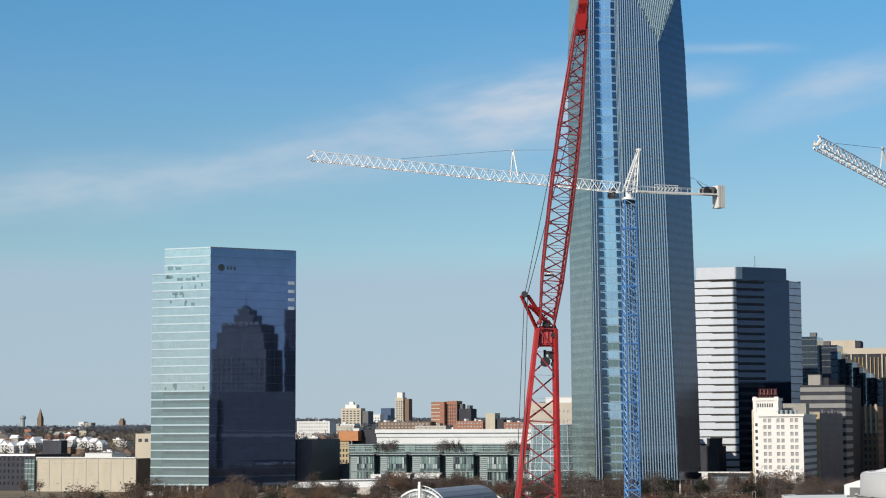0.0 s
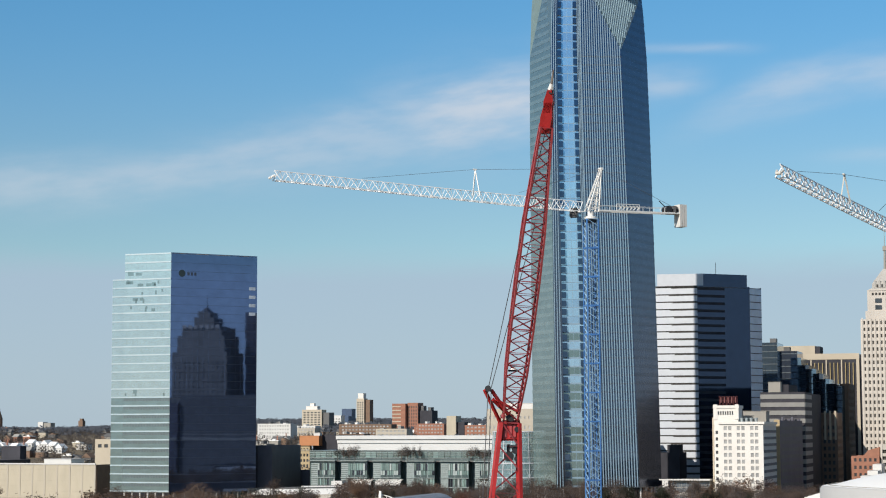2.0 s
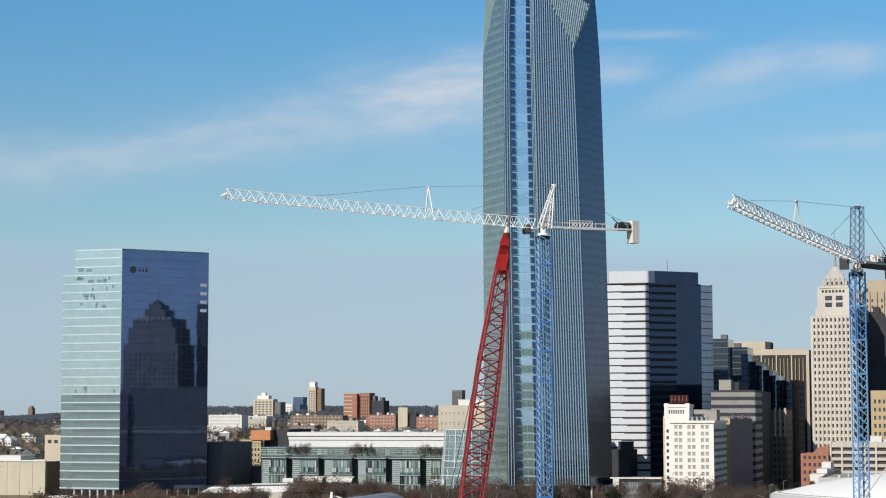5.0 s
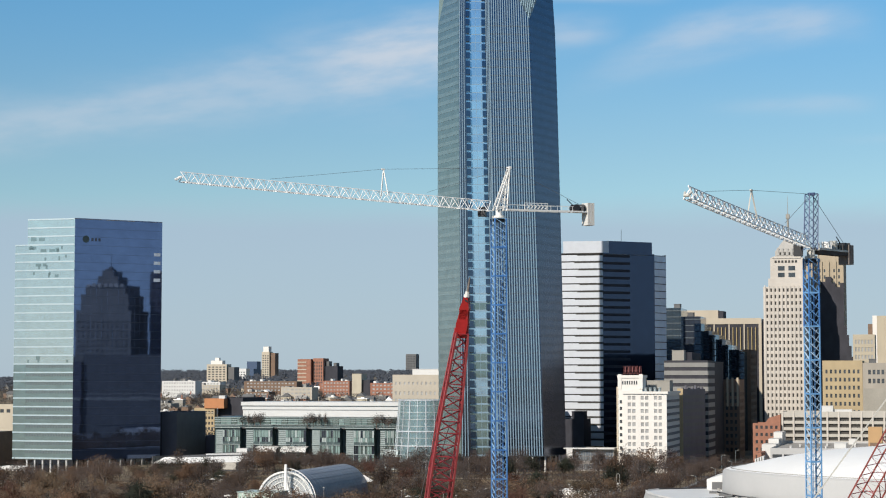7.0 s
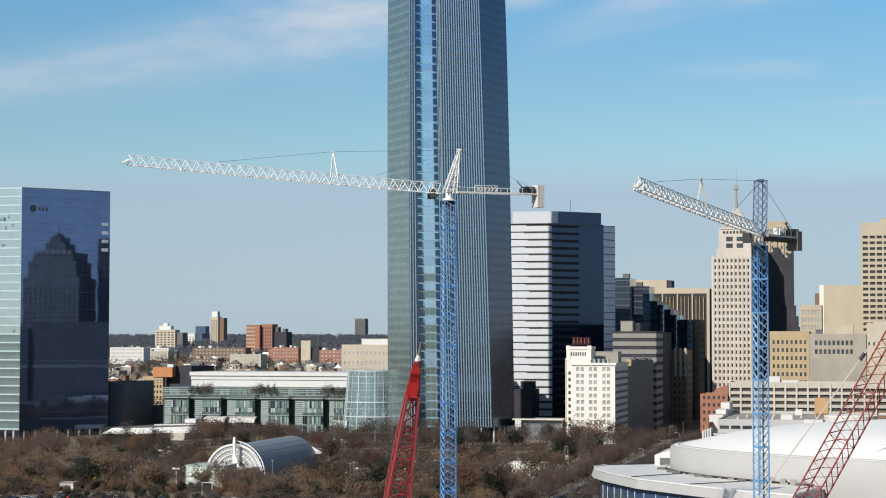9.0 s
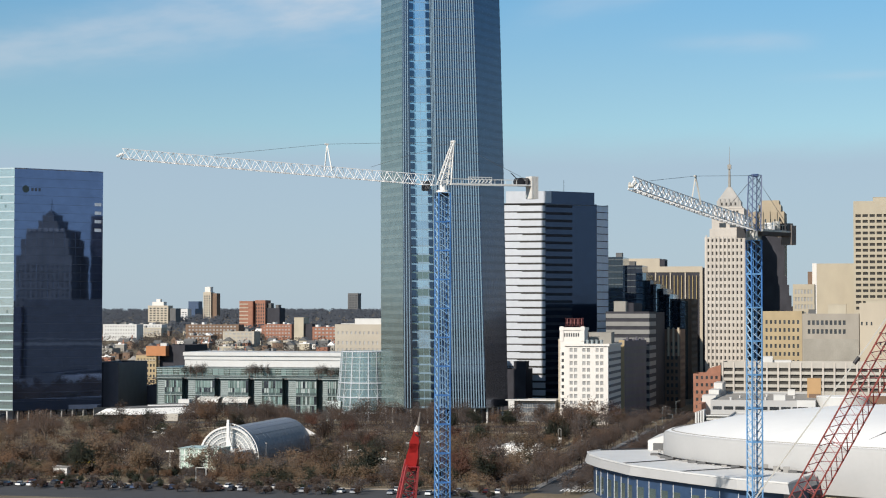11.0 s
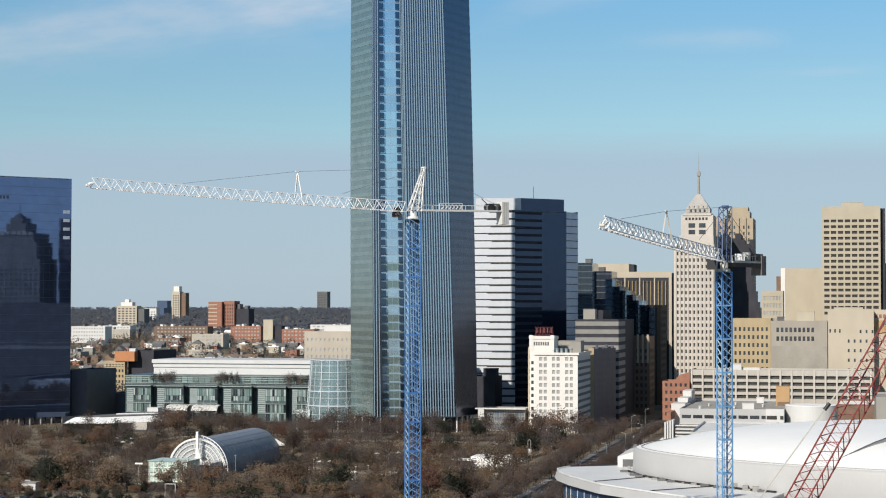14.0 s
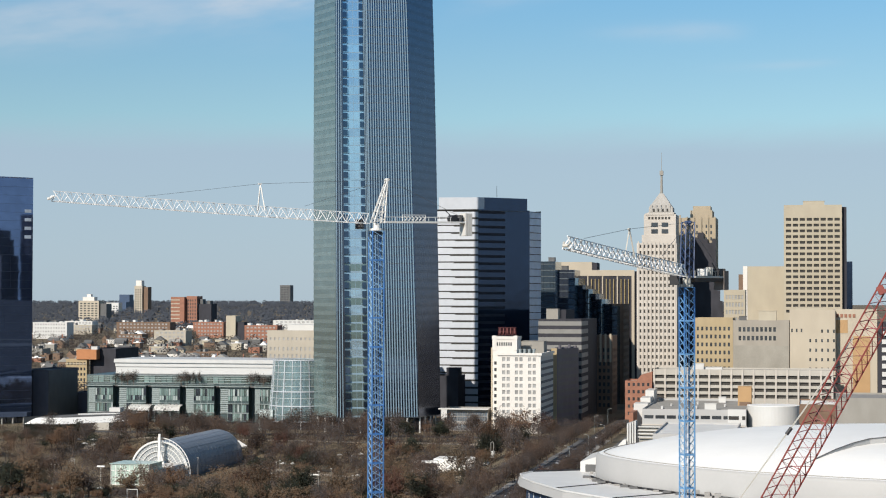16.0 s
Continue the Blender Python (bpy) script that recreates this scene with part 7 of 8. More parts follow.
    d = T - a
    for k0, k1, k2, w0, w1, w2 in ((-0.1, 0.3, 0.66, 0.22, 0.25, 0.15), (0.4, 0.7, 0.98, 0.14, 0.2, 0.09)):
        bm, rings = bmesh.new(), []
        for k, w in ((k0, w0), (k1, w1), (k2, w2)):
            o = a + d * k
            rings.append([bm.verts.new(o + Vector(q)) for q in ((-w, -0.2, 0), (w, -0.2, 0), (w * 0.9, 0.2, 0), (-w * 0.9, 0.2, 0))])
        for p, q in zip(rings, rings[1:]):
            for i in range(4):
                bm.faces.new((p[i], p[(i + 1) % 4], q[(i + 1) % 4], q[i]))
        bm.faces.new(rings[0][::-1])
        bm.faces.new(rings[-1])
        part("head_plate", bm, M["red"], b)
    # back strut with its pulley
    S = Vector((-22.88, 80.5, 37.45))
    bm = bmesh.new()
    for c in (-0.14, 0.14):
        o = Vector((c, c * 0.4, 0))
        bar(bm, J + Vector((-0.12, 0, 0.0)) + o * 2.0, S + o, 0.085)
        bar(bm, J + Vector((0.15, 0, 0.45)) + o * 2.0, S + o * 0.6 + (J - S) * 0.3, 0.075)
    for i in range(4):
        p = J + Vector((-0.12, 0, 0)) + (S - J + Vector((0.12, 0, 0))) * (i / 4)
        q = J + Vector((0.15, 0, 0.45)) + (S + (J - S) * 0.3 - J - Vector((0.15, 0, 0.45))) * ((i + 0.5) / 4)
        bar(bm, p, q, 0.035)
    part("back_strut", bm, M["red"], b)
    bm = bmesh.new()
    bar(bm, S + Vector((0.04, -0.14, 0.06)), S + Vector((-0.04, 0.14, 0.06)), 0.14, 16)
    part("sheave", bm, M["dark"], b)
    q = J + (T - J) * 0.17
    bm = bmesh.new()
    bar(bm, q + Vector((0, -0.5, 0.0)), q + Vector((0, -0.5, 0.16)), 0.16, 12, 0.06)
    lamp = part("work_lamp", bm, M["cwhite"], b, "small white work lamp")
    bm = bmesh.new()
    bar(bm, q + Vector((-0.22, -0.5, -0.04)), q + Vector((0.22, -0.5, -0.04)), 0.045, 6)
    part("bracket", bm, M["dark"], lamp)
    m = J + (T - J) * 0.66
    for p, q in ((S, m + Vector((-0.4, 0, 0))), (S + Vector((0.12, 0, 0)), m + Vector((-0.1, 0.2, -0.6))), (S, f + Vector((-0.9, 0.2, 0))), (S + Vector((0.15, 0, 0)), f + Vector((-0.3, 0.2, 0))), (m + Vector((-0.4, 0, 0)), a)):
        bm = bmesh.new()
        bar(bm, p, q, 0.018)
        part("cable", bm, M["cable"], b)


red_crane()


def red_crane_east():
    b = thing("crawler_crane", (-20, 240, 0), "dull red lattice-boom crawler crane", "crawler crane", "crawler cranes")
    d = Vector((9.4, 249.9, 64.6)) - Vector((-4.2, 244.7, 40.0))
    top = Vector((-4.2, 244.7, 40.0)) + d * 1.35
    foot = Vector((-4.2, 244.7, 40.0)) - d * 1.52
    crawler_base(b, foot.x - 1, foot.y, 21, M["red2"])
    n = 12
    for i in range(n):
        p, q = foot + (top - foot) * (i / n), foot + (top - foot) * ((i + 1) / n)
        w = lambda s: 1.2 + 1.5 * min(1, s / 0.25)  # noqa: E731
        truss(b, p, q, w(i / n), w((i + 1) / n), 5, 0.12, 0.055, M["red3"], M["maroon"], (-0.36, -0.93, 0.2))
    c = Vector((9.0, 249.8, 66.5))
    bm = boxes((-0.45, 0.45, -0.6, 0.6, -0.6, 0.6))
    bmesh.ops.bevel(bm, geom=list(bm.edges), offset=0.08, segments=2, affect="EDGES")
    bm.transform(Matrix.Translation(c) @ Matrix.Rotation(radians(-28), 4, "Y"))
    part("boom_joint", bm, M["red3"], b)
    for p, q in (((-8.8, 243, 40.1), (-1.0, 246, 50.9)), ((-1.0, 246, 50.9), (5.5, 248.5, 60.5))):
        bm = bmesh.new()
        bar(bm, p, q, 0.1)
        part("pendant_cable", bm, M["cgrey"], b)
    bm = bmesh.new()
    bar(bm, (-8.8, 243, 40.1), Vector((-8.8, 243, 40.1)) + (Vector((-8.8, 243, 40.1)) - Vector((-1.0, 246, 50.9))) * 3.4, 0.1)
    part("pendant_cable", bm, M["cgrey"], b)
    bm = bmesh.new()
    bar(bm, (-3.0, 245.2, 48.1), (-2.4, 245.5, 48.9), 0.25, 8)
    part("cable_link", bm, M["dark"], b)


red_crane_east()


# ---- trees ----
def tree_shape(kind, seed):
    """One winter tree about 10 m tall: tapered trunk, limbs, and a crown of many twig and leaf flakes."""
    rng = random.Random(seed)
    trunk, crown = bmesh.new(), bmesh.new()
    h = 10.0
    bar(trunk, (0, 0, -0.1), (0, 0, h * 0.34), 0.28, 7, 0.2)
    tips = []
    for i in range(9):
        a = 2 * math.pi * (i / 9 + rng.random() * 0.08)
        up = rng.uniform(0.45, 0.98)
        reach = rng.uniform(1.6, 3.6) * (1.25 - up * 0.6)
        s = Vector((0, 0, h * rng.uniform(0.22, 0.38)))
        e = Vector((math.cos(a) * reach, math.sin(a) * reach, h * up))
        mid = (s + e) / 2 + Vector((math.cos(a), math.sin(a), -0.3)) * 0.5
        bar(trunk, s, mid, 0.13, 5, 0.08)
        bar(trunk, mid, e, 0.08, 4, 0.025)
        tips += [mid, e, (mid + e) / 2]
        for k in range(3):
            f = mid + (e - mid) * rng.random()
            g = f + Vector((rng.uniform(-1, 1), rng.uniform(-1, 1), rng.uniform(0.2, 1.2))) * 1.1
            bar(trunk, f, g, 0.035, 3, 0.01)
            tips.append(g)
    dense = {"bare": 620, "leaf": 1050, "ever": 1200}[kind]
    for i in range(dense):
        t = rng.choice(tips)
        spread = 0.95 if kind == "bare" else 0.8
        p = t + Vector((rng.gauss(0, spread), rng.gauss(0, spread), rng.gauss(0.1, spread * 0.8)))
        if p.z < 1.4:
            continue
        d = Vector((rng.gauss(0, 1), rng.gauss(0, 1), rng.gauss(0.5, 0.7))).normalized()
        if kind == "bare":
            s, w = rng.uniform(0.6, 1.3), rng.uniform(0.09, 0.2)
        else:
            s, w = rng.uniform(0.4, 0.75), rng.uniform(0.14, 0.3)
        o = d.orthogonal().normalized() * w
        v = [crown.verts.new(q) for q in (p - o, p + o, p + d * s + o * 0.5, p + d * s - o * 0.5)]
        crown.faces.new(v)
    return trunk, crown


TREE_KINDS = [("bare", "leaf0", "bare brown winter tree in the park"), ("bare", "leaf2", "bare grey winter tree in the park"), ("leaf", "leaf1", "tree holding rust-brown dry leaves"), ("leaf", "leaf0", "tree with a dull brown crown"), ("ever", "leaf3", "dark green evergreen tree in the park"), ("leaf", "leaf4", "tree with dull red autumn leaves"), ("leaf", "leaf5", "tree with a pale tan dry crown")]


def make_trees():
    rng = random.Random(11)
    protos = []
    for k, (kind, m, label) in enumerate(TREE_KINDS):
        for v in range(2):
            trunk, crown = tree_shape(kind, 31 * k + v)
            tr, cr = bpy.data.meshes.new("trunk"), bpy.data.meshes.new("crown")
            trunk.to_mesh(tr), crown.to_mesh(cr)
            trunk.free(), crown.free()
            tr.materials.append(M["bark"])
            cr.materials.append(M[m])
            protos.append((tr, cr, label))

    def plant(x, y, size, k):
        if -500 < x < -338 and 840 < y < 924:
            return
        tr, cr, label = protos[k * 2 + rng.randrange(2)]
        t = thing("tree", (0, 0, 0), label, "tree", "park trees")
        for name, me in (("trunk", tr), ("crown", cr)):
            o = new(name, me)
            o.parent = t
        s = size / 10
        t.matrix_basis = pose(x, y, land(x, y), 0, 0, rng.uniform(0, 360)) @ Matrix.Diagonal((s * rng.uniform(0.9, 1.25), s * rng.uniform(0.9, 1.25), s, 1))

    keep = [(-282, -236, 620, 812), (-166, -120, 740, 776), (-104, -60, 540, 1100)]
    weights = [0, 0, 0, 1, 1, 1, 2, 2, 3, 3, 4, 5]

    def clear(x, y):
        return not any(a < x < b and c < y < d for a, b, c, d in keep)

    n = 0
    while n < 150:
        x, y = rng.uniform(-370, -114), rng.uniform(580, 884)
        # only the part of the park that lies open to the south-east
        if not clear(x, y):
            continue
        thin = 0.35 + 0.65 * (noise.noise((x * 0.02, y * 0.02, 0)) * 0.5 + 0.5)
        if y > 800:
            thin = 1.0
        if rng.random() > thin:
            continue
        k = rng.choice(weights)
        if y < 735 and k in (0, 1, 3) and rng.random() < 0.5:
            k = 6
        plant(x, y, rng.uniform(7, 12.5), k)
        n += 1
    for i in range(64):     # row in front of the towers
        plant(rng.uniform(-480, -150), rng.uniform(876, 905), rng.uniform(7.5, 12), rng.choice([0, 0, 1, 1, 3]))
    for i in range(70):     # avenue trees
        y = 596 + i * 5.2 + rng.uniform(-3, 3)
        side = -7.6 if i % 2 else 7.4
        plant(ROBX + side + rng.uniform(-1.6, 1.6), y, rng.uniform(5.5, 8.5) if side < 0 else rng.uniform(5, 7.5), rng.choice([0, 1, 1, 0, 3]))
    for i in range(16):     # before the mirror-glass tower
        plant(rng.uniform(-472, -418), rng.uniform(872, 900), rng.uniform(8, 11), rng.choice([0, 1, 1, 3]))
    for x, y, s, k in ((-134, 893, 13, 2), (-126, 896, 12, 5), (-142, 897, 11, 0), (-146, 902, 12, 1), (-118, 880, 11, 2)):
        plant(x, y, s, k)
    for x, y, s, k in ((-241, 690, 7, 0), (-238, 702, 7.5, 3), (-242, 696, 5, 1), (-270, 680, 4.5, 4), (-330, 905, 9, 4), (-345, 845, 10, 4), (-335, 838, 9, 4), (-352, 850, 9, 4), (-186, 580, 6, 4), (-189, 577, 5, 4), (-161.8, 586, 6.5, 4), (-166, 584, 5.5, 4), (-235, 572, 4, 4), (-229, 571, 4, 4)):
        plant(x, y, s, k)
    for i in range(9):
        plant(rng.uniform(-620, -490), rng.uniform(860, 896), rng.uniform(5, 8), rng.choice([0, 1, 3]))
    for x0 in (-367, -330, -291):   # terrace planters on the podium roof
        for k in range(4):
            tr, cr, label = protos[rng.choice((2, 3))]
            t = thing("tree", (0, 0, 0), "small bare tree in a roof terrace planter", "tree", "terrace trees")
            for name, me in (("trunk", tr), ("crown", cr)):
                o = new(name, me)
                o.parent = t
            t.matrix_basis = pose(x0 + 3.4 * k, 969.6, 19.85, 0, 0, rng.uniform(0, 360)) @ Matrix.Diagonal((0.85, 0.34, rng.uniform(0.55, 0.72), 1))


make_trees()


def undergrowth():
    """Low shrubs and leaf litter under the park trees."""
    rng = random.Random(3)
    bm = bmesh.new()
    for i in range(5200):
        x, y = rng.uniform(-400, -113), rng.uniform(570, 886)
        if -282 < x < -236 and 685 < y < 812 or -164 < x < -122 and 744 < y < 776:
            continue
        s = rng.uniform(0.5, 1.5)
        for k in range(3):
            p = Vector((x + rng.gauss(0, s), y + rng.gauss(0, s), land(x, y) + rng.uniform(0, 0.9 * s)))
            d = Vector((rng.gauss(0, 1), rng.gauss(0, 1), rng.uniform(0.2, 1.2))).normalized()
            o = d.orthogonal().normalized() * rng.uniform(0.2, 0.5)
            bm.faces.new([bm.verts.new(q) for q in (p - o, p + o, p + d * s * 0.6 + o * 0.4, p + d * s * 0.6 - o * 0.4)])
    u = part("undergrowth", bm, M["leaf0"], None)
    tagged(u, "low brown shrubs and leaf litter under the park trees", "undergrowth", kind="stuff")


undergrowth()


# ---- the city and woods to the north ----
def far_city():
    def far(name, u, v, w, z1, wall, label, rows=None, cols=0, d=18, roof=None, pane=None):
        """A far building by bearing-wise place: u across, v away."""
        c = U * u + V * v
        g = land(c.x, c.y)
        x0, y0 = c.x, c.y
        south = (holes(w, cols, w / cols * 0.55, w * 0.04), rows) if rows else None
        return block(name, x0, x0 + w, y0, y0 + d, z1, M[wall], label, south, None, roof=M[roof] if roof else None, z0=g - 1, pane=pane, parapet=0.5)

    def uv(p):
        q = Vector((*p[:2], 0))
        return q.dot(U), q.dot(V)

    def site(x, y, *a, **k):
        u, v = uv((x, y))
        return far("office_building", u, v, *a, **k)

    b = site(-1000, 2497, 30, 66, "cream", "cream apartment tower with balcony bands", rows=levels(9, 34, 3.4, 1.6), cols=5)
    rooftop(b, -995, -978, 2500, 2512, 65, 71, M["ivory"])
    rooftop(b, -990, -984, 2503, 2509, 71, 75, M["ivory"], "lift_tower")
    block("office_building", -969, -960, 2500, 2520, 62, M["dkgrey"], "dark slab beside a cream apartment tower", None, None, z0=20)
    b = site(-1135, 3088, 14, 92, "cream", "buff residential tower with a pale cap", rows=levels(12, 40, 4, 2), cols=3)
    rooftop(b, -1133, -1123, 3090, 3104, 91, 101, M["ivory"])
    block("office_building", -1120.5, -1112, 3092, 3110, 90, M["brown"], "tall brown brick residential slab", None, None, z0=28)
    block("office_building", -1268, -1248, 3369, 3390, 78, M["navy"], "blue-grey glass office block", None, None, z0=30)
    block("office_building", -1262, -1240, 3330, 3350, 64, M["navy"], "lower blue-grey office block", None, None, z0=30)
    site(-1183, 3081, 22, 63, "white_wall", "pale grey far office block", rows=levels(5, 40, 4, 1.5), cols=4)
    b = site(-802, 2316, 18, 71, "brick", "red brick tower with pale floor bands", d=22)
    for k in range(9):
        band(b, (-802, 2316), (-790, 2316), 28 + 4.8 * k, 1.3, 0.4, M["cream"], "floor_band")
    block("office_building", -783, -769, 2322, 2345, 72, M["brick"], "red brick tower with a ribbed front", (holes(14, 4, 1.4, 0.8), levels(9, 30, 4.4, 2.6)), None, z0=18)
    b = block("office_building", -769, -751, 2326, 2350, 62, M["black"], "dark slab with stepped roof", None, None, z0=18)
    rooftop(b, -767, -763, 2328, 2340, 61, 68, M["dkgrey"])
    rooftop(b, -757, -753, 2328, 2340, 61, 66, M["dkgrey"])
    part("white_edge", boxes((-769.6, -768.9, 2325.4, 2326, 20, 66)), M["ivory"], b)
    site(-1300, 4586, 26.5, 107, "dkgrey", "lone dark grey tower on the horizon", rows=levels(14, 44, 4.3, 2.0), cols=6, d=30)
    # low brick and cream blocks beyond the podium, with roof plant
    rng = random.Random(40)
    for x, y, w, z1, wall, fl, cols, roof in (
        (-780, 1824, 37, 43.5, "white_wall", 4, 12, "white"), (-807, 1964, 36, 39, "palestone", 2, 9, "roof"), (-725, 1918, 60, 43, "brown", 3, 14, "white"), (-603, 1694, 31, 37.8, "palestone", 4, 7, "roof"),
        (-633, 1909, 30, 43.5, "brick", 4, 8, "white"), (-577.5, 1837, 10, 50.8, "tan", 0, 1, "roof"), (-567.3, 1840, 8, 44.5, "black", 0, 1, "roof"), (-552, 1817, 34, 41.4, "brick", 4, 8, "white"),
        (-627, 2182, 53, 43, "white_wall", 2, 9, "white"), (-722, 1600, 26, 28.5, "white_wall", 3, 7, "roof"), (-650, 1500, 17, 25, "grey", 2, 5, "roof"), (-665, 1760, 26, 33, "brown", 2, 6, "roof"),
        (-560, 1560, 24, 26, "tan", 2, 6, "roofdk"), (-500, 1480, 30, 24, "brown", 2, 7, "roof"), (-700, 2100, 40, 41, "brick", 2, 9, "roof"), (-820, 1700, 30, 36, "white_wall", 3, 8, "white"), (-850, 2080, 34, 42, "white_wall", 3, 8, "white"), (-530, 1990, 30, 40, "palestone", 2, 7, "white")):
        rows = [(z1 - 3.0 - 3.6 * k, z1 - 1.4 - 3.6 * k) for k in range(fl)][::-1] or None
        b = site(x, y, w, z1, wall, "low %s city block with a flat roof" % {"white_wall": "white", "black": "dark", "palestone": "pale stone", "brick": "red brick"}.get(wall, wall), rows=rows, cols=cols, roof=roof, pane=M["pane_lit"])
        for k in range(rng.randint(2, 5) if w > 12 else 0):
            q, s = x + rng.uniform(1, w - 5), rng.uniform(1.5, 4)
            rooftop(b, q, q + s, y + rng.uniform(2, 8), y + 12, z1 - 0.8, z1 + rng.uniform(0.6, 2.4), M[rng.choice(("white_wall", "concrete", "dkgrey"))], "roof_unit")
    # church spire and water tower at the western horizon
    x, y = -1920, 3226
    g = land(x, y)
    b = thing("church", (x, y, g), "brick church with a tall pointed spire", "church")
    part("tower", boxes((x - 4.6, x + 4.6, y - 4.6, y + 4.6, g - 1, 62), (x - 5.1, x + 5.1, y - 5.1, y + 5.1, 60.6, 61.6)), M["brown"], b)
    bm = bmesh.new()
    prism(bm, [(x - 4.4, y - 4.4), (x + 4.4, y - 4.4), (x + 4.4, y + 4.4), (x - 4.4, y + 4.4)], 62, 80.5, [(x - 0.2, y - 0.2), (x + 0.2, y - 0.2), (x + 0.2, y + 0.2), (x - 0.2, y + 0.2)])
    part("spire", bm, M["brown"], b)
    part("nave", boxes((x + 5, x + 34, y - 2, y + 18, g - 1, 45)), M["brick"], b)
    x, y = -2268, 3735
    g = land(x, y)
    b = thing("water_tower", (x, y, g), "pale blue water tower on the horizon", "water tower")
    bm = bmesh.new()
    bar(bm, (x, y, g - 1), (x, y, 64), 5.2, 16)
    bar(bm, (x, y, 64), (x, y, 66.5), 5.2, 16, 7.4)
    bar(bm, (x, y, 66.5), (x, y, 70.5), 7.4, 16)
    bar(bm, (x, y, 70.5), (x, y, 73), 7.4, 16, 3)
    part("tank", bm, M["steel"], b)
    block("office_building", -2004, -1992, 3521, 3541, 56.5, M["white_wall"], "white block among far woods", None, None, z0=30)
    block("office_building", -1991.5, -1975, 3523, 3541, 54.5, M["grey"], "pale grey block among far woods", None, None, z0=30)
    b = block("office_building", -1924, -1914, 3548, 3560, 59, M["brown"], "small brown brick tower among far woods", None, None, z0=30)
    rooftop(b, -1922, -1916, 3550, 3558, 58, 63, M["brown"])
    # houses between the trees
    rng = random.Random(21)

    def house(x, y, w, d, h, wall, roof, gable, label, near):
        g = land(x, y)
        t = thing("house", (x, y, g), label, "house", "townhouses")
        part("wall", boxes((x, x + w, y, y + d, g - 1, g + h)), M[wall], t)
        bm = bmesh.new()
        e = 0.5
        if gable == "east":
            v6 = [bm.verts.new(p) for p in ((x - e, y - e, g + h), (x + w + e, y - e, g + h), (x + w + e, y + d + e, g + h), (x - e, y + d + e, g + h), (x, y + d / 2, g + h + 3.2), (x + w, y + d / 2, g + h + 3.2))]
            fs = ((0, 1, 5, 4), (2, 3, 4, 5), (1, 2, 5), (3, 0, 4), (3, 2, 1, 0))
        elif gable == "south":
            v6 = [bm.verts.new(p) for p in ((x - e, y - e, g + h), (x + w + e, y - e, g + h), (x + w + e, y + d + e, g + h), (x - e, y + d + e, g + h), (x + w / 2, y - e, g + h + 3.4), (x + w / 2, y + d + e, g + h + 3.4))]
            fs = ((0, 1, 4), (1, 2, 5, 4), (2, 3, 5), (3, 0, 4, 5), (3, 2, 1, 0))
        else:
            v6, fs = None, ()
            box(bm, x - 0.3, x + w + 0.3, y - 0.3, y + d + 0.3, g + h, g + h + 0.5)
            box(bm, x + w * 0.3, x + w * 0.6, y + d * 0.3, y + d * 0.6, g + h + 0.5, g + h + 1.6)
        for f in fs:
            bm.faces.new([v6[k] for k in f])
        part("roof", bm, M[roof], t)
        if near:
            for k in range(int(w // 3.0)):
                for z in range(min(2, int(h // 3.0))):
                    part("window", boxes((x + 0.8 + 2.9 * k, x + 2.0 + 2.9 * k, y - 0.06, y + 0.1, g + 1.1 + 3.0 * z, g + 2.6 + 3.0 * z)), M["pane"], t)
            if rng.random() < 0.4:
                part("chimney", boxes((x + w * 0.7, x + w * 0.7 + 0.9, y + d * 0.5, y + d * 0.5 + 0.9, g + h, g + h + 4.2)), M["brick"], t)

    for i in range(250):
        u, v = rng.uniform(-190, 190), rng.uniform(1330, 2300)
        if i < 60:
            u, v = rng.uniform(-420, -120), rng.uniform(1400, 2500)
        elif i < 150:
            u, v = rng.uniform(-90, 170), rng.uniform(1400, 1850)
        c = U * u + V * v
        house(c.x, c.y, rng.uniform(5, 11), rng.uniform(6, 10), rng.uniform(3, 6), rng.choice(("ivory", "brick", "tan", "grey", "brown", "brown", "dkgrey")), rng.choice(("white", "roofdk", "roofdk", "brown", "dkgrey", "roof")), rng.choice(("east", "south", "flat", "flat", "flat")), rng.choice(("small townhouse with a pitched roof", "low city house between bare trees")), 60 <= i < 120)
    for i in range(20):     # white terrace at the west
        u, v = -322 + 7.0 * (i % 10) + rng.uniform(-0.6, 0.6), 1535 + 55 * (i // 10) + 14 * math.sin(i * 0.9)
        if i > 9:
            u += 34
        c = U * u + V * v
        house(c.x, c.y, 6.0, rng.uniform(9, 14), rng.uniform(4.5, 7.5), "white_wall", "white", "south" if i % 3 else "east", "white townhouse with a snow-white pitched roof", True)


far_city()


